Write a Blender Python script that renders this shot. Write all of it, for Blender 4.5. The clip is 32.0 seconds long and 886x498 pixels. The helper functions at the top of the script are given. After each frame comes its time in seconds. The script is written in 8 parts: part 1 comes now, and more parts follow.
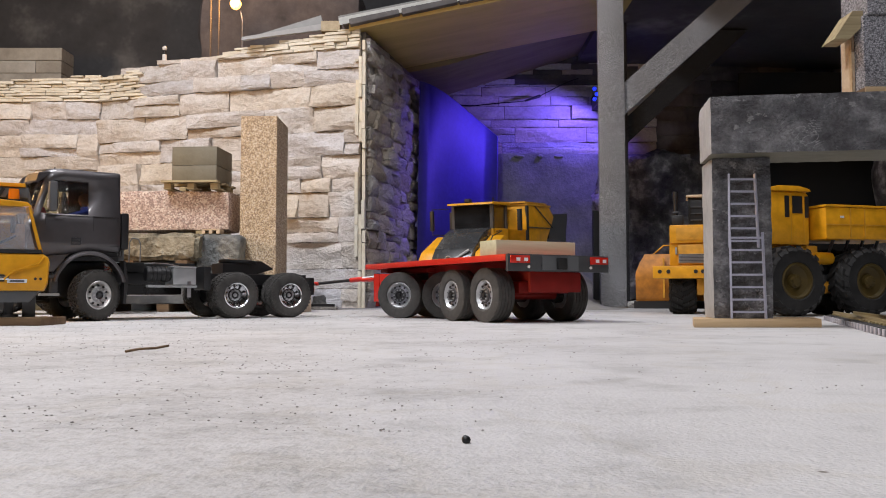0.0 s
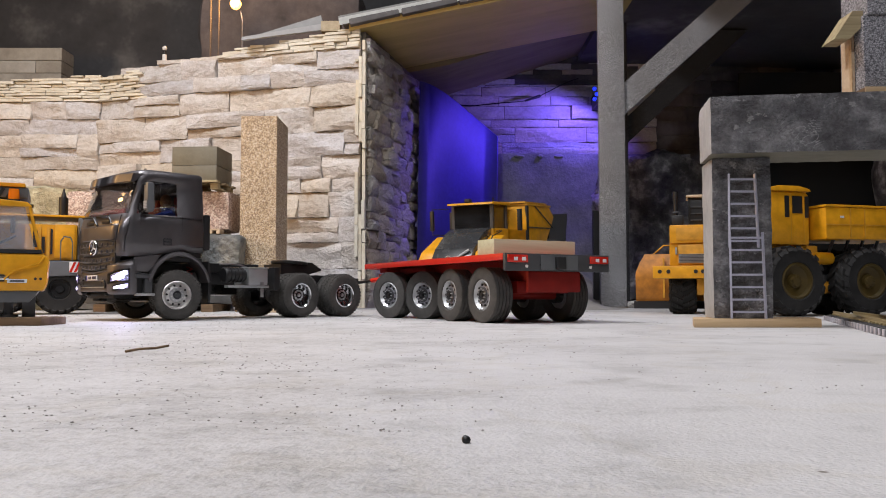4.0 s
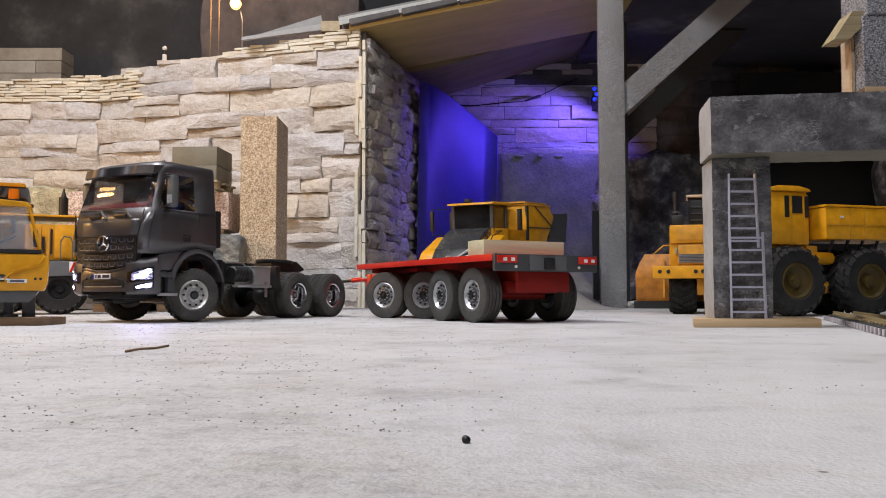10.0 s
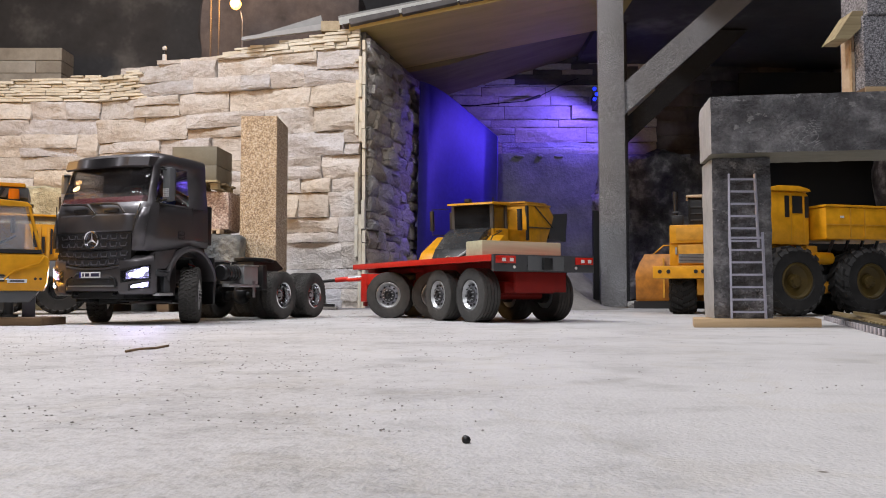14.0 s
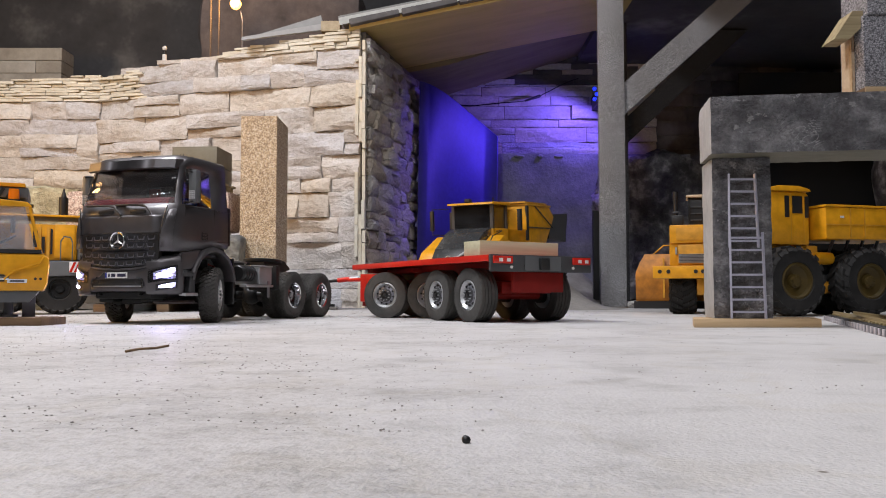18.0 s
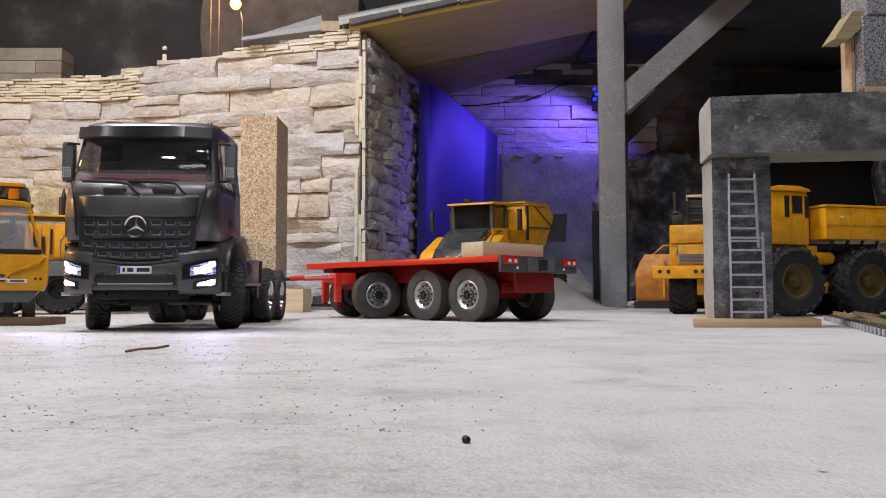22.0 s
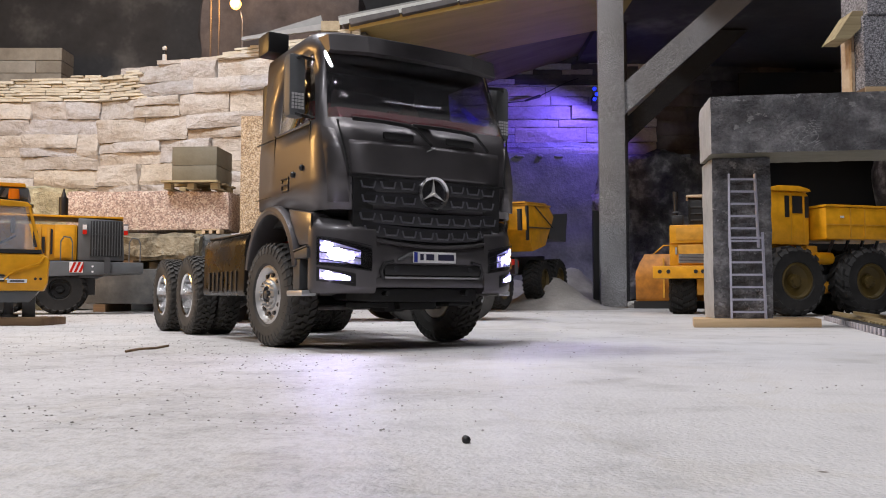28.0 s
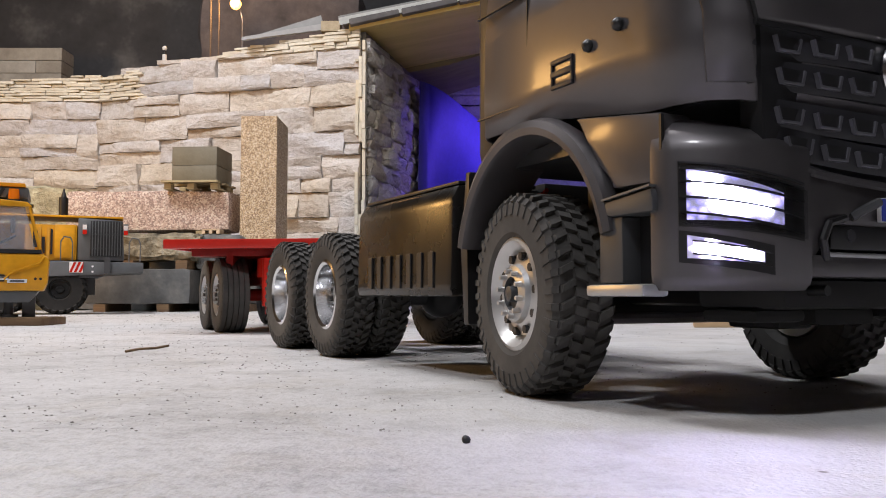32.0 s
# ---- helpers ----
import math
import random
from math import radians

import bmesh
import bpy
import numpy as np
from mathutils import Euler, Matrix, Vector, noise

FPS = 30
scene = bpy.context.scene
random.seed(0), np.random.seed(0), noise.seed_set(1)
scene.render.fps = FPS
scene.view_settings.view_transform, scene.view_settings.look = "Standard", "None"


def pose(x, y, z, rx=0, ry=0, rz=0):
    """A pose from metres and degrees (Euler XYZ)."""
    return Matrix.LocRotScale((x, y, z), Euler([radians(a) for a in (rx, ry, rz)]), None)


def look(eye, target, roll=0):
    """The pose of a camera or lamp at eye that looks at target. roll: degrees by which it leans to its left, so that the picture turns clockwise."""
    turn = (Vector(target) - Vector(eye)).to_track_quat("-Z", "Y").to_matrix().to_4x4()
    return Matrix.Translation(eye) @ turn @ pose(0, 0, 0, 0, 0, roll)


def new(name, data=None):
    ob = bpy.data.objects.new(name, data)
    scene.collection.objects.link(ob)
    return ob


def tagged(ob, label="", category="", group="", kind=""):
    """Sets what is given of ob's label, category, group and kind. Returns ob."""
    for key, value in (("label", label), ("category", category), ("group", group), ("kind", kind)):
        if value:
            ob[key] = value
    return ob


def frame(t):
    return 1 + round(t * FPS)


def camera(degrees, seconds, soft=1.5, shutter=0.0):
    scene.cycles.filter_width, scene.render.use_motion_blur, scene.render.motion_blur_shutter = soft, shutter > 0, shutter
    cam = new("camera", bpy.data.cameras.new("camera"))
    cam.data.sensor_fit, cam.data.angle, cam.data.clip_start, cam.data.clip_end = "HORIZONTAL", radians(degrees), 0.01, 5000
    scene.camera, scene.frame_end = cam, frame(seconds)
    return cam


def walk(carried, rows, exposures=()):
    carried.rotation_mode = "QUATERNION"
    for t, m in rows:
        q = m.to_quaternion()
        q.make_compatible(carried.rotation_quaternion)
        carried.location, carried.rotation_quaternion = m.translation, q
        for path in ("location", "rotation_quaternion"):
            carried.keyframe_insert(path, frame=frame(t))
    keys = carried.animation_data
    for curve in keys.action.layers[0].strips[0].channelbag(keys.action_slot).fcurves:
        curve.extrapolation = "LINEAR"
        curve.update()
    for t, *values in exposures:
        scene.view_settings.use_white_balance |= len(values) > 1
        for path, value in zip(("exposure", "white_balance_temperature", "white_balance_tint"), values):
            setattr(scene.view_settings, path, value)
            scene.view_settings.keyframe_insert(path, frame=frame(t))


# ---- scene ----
# ---- camera: it stands still, a hand's width above the floor ----
cam = camera(56.36, 32.0, soft=1.0)
SHOT = pose(0, 0, 0.039, 93.22, 0, 0)
walk(cam, [(0.0, SHOT), (32.0, SHOT)])

PATH = [  # seconds; truck x, y, heading, steering; trailer x, y, heading; dolly heading
    (0, -0.5916, 1.3400, 215.40, 22, 0.1056, 1.2803, 119.62, 159.73),
    (0.5, -0.6053, 1.3131, 217.78, 10, 0.0959, 1.2907, 122.61, 164.43),
    (1, -0.6172, 1.3330, 212.90, -5, 0.0954, 1.2860, 122.35, 164.13),
    (1.5, -0.5959, 1.3393, 214.07, -12, 0.0986, 1.2761, 120.88, 159.71),
    (2, -0.5554, 1.3483, 217.23, -14, 0.1031, 1.2649, 119.30, 151.15),
    (2.5, -0.5155, 1.3587, 220.56, -20, 0.1051, 1.2603, 119.42, 141.95),
    (3, -0.4831, 1.3653, 223.91, -25, 0.1039, 1.2608, 119.29, 135.59),
    (3.5, -0.4746, 1.3641, 225.18, -25, 0.1036, 1.2604, 118.99, 135.11),
    (4, -0.4729, 1.3505, 226.77, -15.8, 0.1024, 1.2602, 118.87, 136.39),
    (4.5, -0.4776, 1.3216, 228.99, 2, 0.1014, 1.2598, 118.77, 141.60),
    (5, -0.4848, 1.2889, 231.31, 18, 0.0990, 1.2616, 119.00, 147.95),
    (5.5, -0.4904, 1.2638, 233.18, 29, 0.0951, 1.2663, 119.77, 152.77),
    (6, -0.4934, 1.2480, 234.53, 32, 0.0932, 1.2683, 120.17, 155.82),
    (6.5, -0.4936, 1.2456, 234.71, 33, 0.0930, 1.2680, 120.20, 156.18),
    (7, -0.4947, 1.2406, 235.01, 31, 0.0925, 1.2682, 120.29, 157.13),
    (7.5, -0.4944, 1.2381, 235.23, -15, 0.0920, 1.2685, 120.24, 157.56),
    (8, -0.4920, 1.2386, 235.46, -22, 0.0920, 1.2687, 120.18, 157.28),
    (8.5, -0.4821, 1.2436, 236.47, -22, 0.0922, 1.2691, 119.98, 155.37),
    (9, -0.4588, 1.2617, 238.38, -22, 0.0913, 1.2713, 119.91, 149.62),
    (9.5, -0.4402, 1.2662, 240.75, -21.3, 0.0890, 1.2749, 119.54, 147.45),
    (10, -0.4368, 1.2648, 241.18, -20.7, 0.0883, 1.2762, 119.24, 147.66),
    (10.5, -0.4336, 1.2659, 241.39, -20, 0.0877, 1.2767, 118.70, 147.55),
    (11, -0.4329, 1.2680, 241.19, 0, 0.0887, 1.2757, 118.25, 147.37),
    (11.5, -0.4335, 1.2677, 240.99, 20, 0.0889, 1.2759, 118.20, 147.53),
    (12, -0.4336, 1.2663, 241.04, 28, 0.0889, 1.2764, 118.22, 147.88),
    (12.5, -0.4334, 1.2545, 242.15, 30.5, 0.0883, 1.2784, 118.51, 150.28),
    (13, -0.4327, 1.2157, 245.71, 33, 0.0868, 1.2835, 119.60, 158.00),
    (13.5, -0.4306, 1.1921, 247.97, 33, 0.0850, 1.2875, 120.18, 162.90),
    (14, -0.4303, 1.1895, 248.21, 33, 0.0848, 1.2888, 120.27, 163.59),
    (14.5, -0.4298, 1.1863, 248.53, 30, 0.0844, 1.2903, 120.40, 164.36),
    (15, -0.4271, 1.1895, 248.95, 15, 0.0839, 1.2914, 120.26, 163.79),
    (15.5, -0.4217, 1.2007, 249.45, 0, 0.0830, 1.2932, 120.29, 161.35),
    (16, -0.4158, 1.2130, 249.88, -15, 0.0820, 1.2951, 120.29, 158.68),
    (16.5, -0.4115, 1.2194, 250.12, -30, 0.0822, 1.2949, 119.87, 157.40),
    (17, -0.4090, 1.2201, 250.21, -10, 0.0823, 1.2949, 119.77, 157.10),
    (17.5, -0.4087, 1.2178, 250.21, 20, 0.0823, 1.2947, 119.78, 157.46),
    (18, -0.4067, 1.2071, 251.21, 25, 0.0819, 1.2955, 120.07, 159.46),
    (18.5, -0.4018, 1.1809, 253.66, 27.5, 0.0810, 1.2973, 120.60, 164.61),
    (19, -0.3963, 1.1547, 255.97, 30, 0.0791, 1.3000, 121.54, 169.67),
    (19.5, -0.3884, 1.1272, 258.42, 27.5, 0.0772, 1.3026, 122.82, 174.90),
    (20, -0.3782, 1.0941, 261.25, 25, 0.0751, 1.3057, 124.56, 181.21),
    (20.5, -0.3671, 1.0627, 264.06, 24, 0.0713, 1.3094, 126.25, 187.61),
    (21, -0.3557, 1.0336, 266.65, 23, 0.0675, 1.3129, 128.37, 193.53),
    (21.5, -0.3444, 1.0076, 268.98, 22, 0.0646, 1.3158, 130.98, 198.31),
    (22, -0.3304, 0.9786, 271.70, 23, 0.0599, 1.3218, 134.63, 204.16),
    (22.5, -0.3169, 0.9551, 274.25, 24, 0.0550, 1.3275, 138.46, 208.98),
    (23, -0.2986, 0.9216, 277.32, 25, 0.0490, 1.3337, 143.82, 216.00),
    (23.5, -0.2819, 0.8982, 280.15, 27, 0.0449, 1.3368, 147.44, 220.06),
    (24, -0.2643, 0.8822, 283.16, 29, 0.0394, 1.3402, 151.26, 223.08),
    (24.5, -0.2449, 0.8623, 286.04, 31, 0.0330, 1.3441, 156.53, 226.69),
    (25, -0.2199, 0.8295, 288.93, 33, 0.0313, 1.3474, 163.47, 231.90),
    (25.5, -0.2000, 0.8229, 292.20, 33, 0.0293, 1.3490, 166.49, 233.31),
    (26, -0.1757, 0.8082, 295.37, 27.2, 0.0244, 1.3510, 170.77, 236.63),
    (26.5, -0.1453, 0.7784, 298.15, 21.5, 0.0155, 1.3528, 177.24, 242.90),
    (27, -0.1134, 0.7421, 300.31, 15.8, 0.0045, 1.3536, 184.99, 249.91),
    (27.5, -0.0848, 0.7082, 301.65, 10, -0.0061, 1.3530, 192.05, 256.05),
    (28, -0.0600, 0.6777, 302.40, 5, -0.0268, 1.3490, 198.78, 263.34),
    (28.5, -0.0384, 0.6410, 302.09, 3, -0.0493, 1.3419, 206.11, 270.94),
    (29, -0.0185, 0.6074, 301.82, 1, -0.0713, 1.3318, 213.63, 277.38),
    (29.5, 0.0002, 0.5726, 301.33, -1, -0.0881, 1.3211, 221.02, 281.99),
    (30, 0.0214, 0.5336, 300.68, -3, -0.1055, 1.3057, 229.78, 285.95),
    (30.5, 0.0427, 0.4937, 300.13, -4.2, -0.1219, 1.2856, 238.75, 288.66),
    (31, 0.0654, 0.4492, 299.43, -5.5, -0.1381, 1.2571, 248.14, 290.94),
    (31.5, 0.0866, 0.4056, 298.62, -6.8, -0.1510, 1.2227, 256.13, 292.87),
    (32, 0.1078, 0.3595, 297.47, -8, -0.1600, 1.1816, 263.82, 294.62),
]


# ---- light ----
world = bpy.data.worlds.new("room_air")
world.use_nodes = True
world.node_tree.nodes["Background"].inputs[0].default_value = (0.55, 0.58, 0.65, 1)
world.node_tree.nodes["Background"].inputs[1].default_value = 0.08
scene.world = world


def lamp(name, kind, place, target, power, colour, size=0.1, size_y=None, spread=160):
    data = bpy.data.lights.new(name, kind)
    data.energy, data.color = power, colour
    if kind == "AREA":
        data.shape, data.size, data.size_y, data.spread = "RECTANGLE", size, size_y or size, radians(spread)
    elif kind in ("POINT", "SPOT"):
        data.shadow_soft_size = size
    ob = new(name, data)
    ob.matrix_world = look(place, target)
    return ob


lamp("workshop_lamp_main", "AREA", (-1.08, 1.2, 2.05), (-0.88, 1.75, 0.0), 42, (0.94, 0.95, 1.0), 0.5, 0.4)
lamp("workshop_lamp_near", "AREA", (-0.10, 0.45, 2.3), (-0.10, 0.50, 0.0), 8, (1.0, 0.95, 0.98), 0.8, 0.5, 105)
lamp("workshop_lamp_front", "AREA", (-0.73, -1.0, 2.0), (-0.25, 1.3, 0.2), 22, (0.95, 0.95, 1.0), 0.22, 0.18)
# unseen fill lamp added to brighten the gate, machines and tunnel side
lamp("fill_lamp_side", "AREA", (0.95, 1.15, 2.2), (0.6, 1.7, 0.0), 7.5, (0.95, 0.93, 1.0), 0.5, 0.4, 120)
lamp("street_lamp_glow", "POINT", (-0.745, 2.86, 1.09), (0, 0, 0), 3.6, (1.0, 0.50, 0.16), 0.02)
lamp("yard_lamp_glow", "POINT", (-1.64, 1.18, 0.55), (0, 0, 0), 34.0, (1.0, 0.55, 0.18), 0.14)
lamp("blue_lamp_glow", "SPOT", (0.605, 3.38, 0.86), (0.12, 3.32, 0.62), 24.0, (0.11, 0.05, 1.0), 0.02)
bpy.data.lights["blue_lamp_glow"].spot_size, bpy.data.lights["blue_lamp_glow"].spot_blend = radians(66), 1.0
lamp("blue_lamp_spill", "SPOT", (0.60, 3.42, 0.87), (0.40, 3.62, 0.50), 9.0, (0.18, 0.11, 1.0), 0.02)
bpy.data.lights["blue_lamp_spill"].spot_size, bpy.data.lights["blue_lamp_spill"].spot_blend = radians(158), 0.5
scene.view_settings.exposure = -0.17


# ---- materials ----
def material(name):
    m = bpy.data.materials.new(name)
    m.use_nodes = True
    return m, m.node_tree.nodes, m.node_tree.links, m.node_tree.nodes["Principled BSDF"]


def coords(nodes, links, scale, random_shift=False):
    tc = nodes.new("ShaderNodeTexCoord")
    mp = nodes.new("ShaderNodeMapping")
    mp.inputs["Scale"].default_value = scale if isinstance(scale, tuple) else (scale,) * 3
    links.new(tc.outputs["Object"], mp.inputs["Vector"])
    if random_shift:
        oi = nodes.new("ShaderNodeObjectInfo")
        mul = nodes.new("ShaderNodeMath")
        mul.operation = "MULTIPLY"
        mul.inputs[1].default_value = 17.0
        links.new(oi.outputs["Random"], mul.inputs[0])
        links.new(mul.outputs[0], mp.inputs["Location"])
    return mp.outputs["Vector"]


def ramp_node(nodes, stops):
    r = nodes.new("ShaderNodeValToRGB")
    e = r.color_ramp.elements
    while len(e) < len(stops):
        e.new(0.5)
    for el, (p, c) in zip(e, stops):
        el.position, el.color = p, (*c, 1)
    return r


def noise_node(nodes, links, vec, scale, detail=4.0, rough=0.55):
    n = nodes.new("ShaderNodeTexNoise")
    n.inputs["Scale"].default_value, n.inputs["Detail"].default_value, n.inputs["Roughness"].default_value = scale, detail, rough
    links.new(vec, n.inputs["Vector"])
    return n


def mix_node(nodes, links, kind, fac, a, b):
    m = nodes.new("ShaderNodeMix")
    m.data_type, m.blend_type = "RGBA", kind
    for sock, val in ((m.inputs[0], fac), (m.inputs[6], a), (m.inputs[7], b)):
        if hasattr(val, "is_output"):
            links.new(val, sock)
        else:
            sock.default_value = val if isinstance(val, float) else (*val, 1)
    return m.outputs[2]


def bump_node(nodes, links, height, strength, distance, bsdf):
    b = nodes.new("ShaderNodeBump")
    b.inputs["Strength"].default_value, b.inputs["Distance"].default_value = strength, distance
    links.new(height, b.inputs["Height"])
    links.new(b.outputs[0], bsdf.inputs["Normal"])
    return b


def mottled(name, stops, scale=8.0, fine=60.0, rough=0.7, metal=0.0, bump=0.3, depth=0.002, fine_mix=0.35, spec=0.5, shift=False, tint=0.0, coat=0.0):
    """Two scales of variation: large patches by a ramp, and a fine grain."""
    m, nodes, links, b = material(name)
    vec = coords(nodes, links, 1.0, shift)
    big = noise_node(nodes, links, vec, scale, 5, 0.6)
    small = noise_node(nodes, links, vec, fine, 3, 0.6)
    r = ramp_node(nodes, stops)
    links.new(big.outputs[0], r.inputs[0])
    g = ramp_node(nodes, [(0.3, (0.55, 0.55, 0.55)), (0.7, (1.0, 1.0, 1.0))])
    links.new(small.outputs[0], g.inputs[0])
    col = mix_node(nodes, links, "MULTIPLY", fine_mix, r.outputs[0], g.outputs[0])
    if tint:
        oi = nodes.new("ShaderNodeObjectInfo")
        t = ramp_node(nodes, [(0.0, (1 - tint, 1 - tint, 1 - tint)), (0.35, (1.0, 0.97, 0.92)), (0.65, (1 - tint * 0.6,) * 3), (1.0, (1.0, 1.0, 1.0))])
        links.new(oi.outputs["Random"], t.inputs[0])
        col = mix_node(nodes, links, "MULTIPLY", 1.0, col, t.outputs[0])
    links.new(col, b.inputs["Base Color"])
    b.inputs["Roughness"].default_value, b.inputs["Metallic"].default_value = rough, metal
    b.inputs["Specular IOR Level"].default_value = spec
    b.inputs["Coat Weight"].default_value = coat
    if bump:
        bump_node(nodes, links, small.outputs[0], bump, depth, b)
    return m


def speckled(name, base, dark, light, scale=260.0, rough=0.75, bump=0.4):
    """Granite: grains of several colours."""
    m, nodes, links, b = material(name)
    vec = coords(nodes, links, 1.0)
    v = nodes.new("ShaderNodeTexVoronoi")
    v.inputs["Scale"].default_value = scale
    links.new(vec, v.inputs["Vector"])
    sep = nodes.new("ShaderNodeSeparateColor")
    links.new(v.outputs["Color"], sep.inputs[0])
    r = ramp_node(nodes, [(0.0, dark), (0.3, dark), (0.36, base), (0.72, base), (0.8, light), (1.0, light)])
    links.new(sep.outputs[0], r.inputs[0])
    n = noise_node(nodes, links, vec, 9.0, 4)
    g = ramp_node(nodes, [(0.3, (0.75, 0.73, 0.7)), (0.7, (1.0, 1.0, 1.0))])
    links.new(n.outputs[0], g.inputs[0])
    links.new(mix_node(nodes, links, "MULTIPLY", 0.7, r.outputs[0], g.outputs[0]), b.inputs["Base Color"])
    b.inputs["Roughness"].default_value = rough
    bump_node(nodes, links, sep.outputs[1], bump, 0.0012, b)
    return m


def plain(name, colour, rough=0.5, metal=0.0, spec=0.5, coat=0.0, worn=0.12):
    """Paint or metal with faint smudges in its gloss and colour."""
    m, nodes, links, b = material(name)
    vec = coords(nodes, links, 1.0)
    n = noise_node(nodes, links, vec, 45.0, 5)
    lo = tuple(c * (1 - worn) for c in colour)
    hi = tuple(min(1.0, c * (1 + worn * 0.6) + worn * 0.01) for c in colour)
    r = ramp_node(nodes, [(0.3, lo), (0.7, hi)])
    links.new(n.outputs[0], r.inputs[0])
    links.new(r.outputs[0], b.inputs["Base Color"])
    rr = nodes.new("ShaderNodeMapRange")
    rr.inputs[3].default_value, rr.inputs[4].default_value = max(0.02, rough - 0.08), min(1.0, rough + 0.12)
    links.new(n.outputs[0], rr.inputs[0])
    links.new(rr.outputs[0], b.inputs["Roughness"])
    b.inputs["Metallic"].default_value, b.inputs["Specular IOR Level"].default_value = metal, spec
    b.inputs["Coat Weight"].default_value, b.inputs["Coat Roughness"].default_value = coat, 0.15
    return m


def glowing(name, colour, strength):
    m, nodes, links, b = material(name)
    b.inputs["Base Color"].default_value = (0.8, 0.8, 0.8, 1)
    b.inputs["Emission Color"].default_value, b.inputs["Emission Strength"].default_value = (*colour, 1), strength
    return m


def led_lens(name, core, rim, bright, dim, scale):
    """A faceted lamp lens: bright centres of the diodes, coloured edges."""
    m, nodes, links, b = material(name)
    vec = coords(nodes, links, 1.0)
    v = nodes.new("ShaderNodeTexVoronoi")
    v.inputs["Scale"].default_value = scale
    links.new(vec, v.inputs["Vector"])
    c = ramp_node(nodes, [(0.25, core), (0.6, rim)])
    links.new(v.outputs["Distance"], c.inputs[0])
    s = nodes.new("ShaderNodeMapRange")
    s.inputs[1].default_value, s.inputs[2].default_value = 0.15, 0.6
    s.inputs[3].default_value, s.inputs[4].default_value = bright, dim
    links.new(v.outputs["Distance"], s.inputs[0])
    links.new(c.outputs[0], b.inputs["Emission Color"])
    links.new(s.outputs[0], b.inputs["Emission Strength"])
    return m


def chipped(name):
    """Dark split basalt: fine grain, small pale chips and scratches, flaked relief."""
    m, nodes, links, b = material(name)
    vec = coords(nodes, links, 1.0)
    big = noise_node(nodes, links, vec, 26.0, 6, 0.65)
    fine = noise_node(nodes, links, vec, 260.0, 3, 0.6)
    flake = noise_node(nodes, links, coords(nodes, links, (60.0, 60.0, 80.0)), 1.0, 7, 0.68)
    flake.inputs["Distortion"].default_value = 0.15
    r = ramp_node(nodes, [(0.36, (0.060, 0.060, 0.068)), (0.5, (0.145, 0.145, 0.158)), (0.64, (0.31, 0.31, 0.325))])
    links.new(big.outputs[0], r.inputs[0])
    g = ramp_node(nodes, [(0.32, (0.55, 0.55, 0.55)), (0.62, (1.0, 1.0, 1.0))])
    links.new(fine.outputs[0], g.inputs[0])
    col = mix_node(nodes, links, "MULTIPLY", 0.7, r.outputs[0], g.outputs[0])
    chip = ramp_node(nodes, [(0.625, (0.0, 0.0, 0.0)), (0.655, (0.6, 0.6, 0.6))])
    links.new(flake.outputs[0], chip.inputs[0])
    col = mix_node(nodes, links, "MIX", chip.outputs[0], col, (0.42, 0.42, 0.42))
    # pale bruised ridges and open cracks
    ridge = noise_node(nodes, links, coords(nodes, links, (22.0, 22.0, 34.0)), 1.0, 5, 0.6)
    ridge.inputs["Distortion"].default_value = 0.9
    where = noise_node(nodes, links, vec, 15.0, 2, 0.5)
    some = ramp_node(nodes, [(0.50, (0.0, 0.0, 0.0)), (0.62, (0.75, 0.75, 0.75))])
    links.new(where.outputs[0], some.inputs[0])
    line = ramp_node(nodes, [(0.488, (0.0, 0.0, 0.0)), (0.5, (1.0, 1.0, 1.0)), (0.512, (0.0, 0.0, 0.0))])
    links.new(ridge.outputs[0], line.inputs[0])
    bruise = mix_node(nodes, links, "MULTIPLY", 1.0, line.outputs[0], some.outputs[0])
    col = mix_node(nodes, links, "MIX", bruise, col, (0.50, 0.50, 0.51))
    crack = ramp_node(nodes, [(0.395, (0.0, 0.0, 0.0)), (0.402, (0.8, 0.8, 0.8)), (0.409, (0.0, 0.0, 0.0))])
    links.new(ridge.outputs[0], crack.inputs[0])
    col = mix_node(nodes, links, "MIX", crack.outputs[0], col, (0.03, 0.03, 0.033))
    links.new(col, b.inputs["Base Color"])
    b.inputs["Roughness"].default_value = 0.6
    add = nodes.new("ShaderNodeMath")
    add.operation = "MULTIPLY_ADD"
    links.new(fine.outputs[0], add.inputs[0])
    add.inputs[1].default_value = 0.3
    links.new(flake.outputs[0], add.inputs[2])
    bump_node(nodes, links, add.outputs[0], 1.0, 0.016, b)
    return m


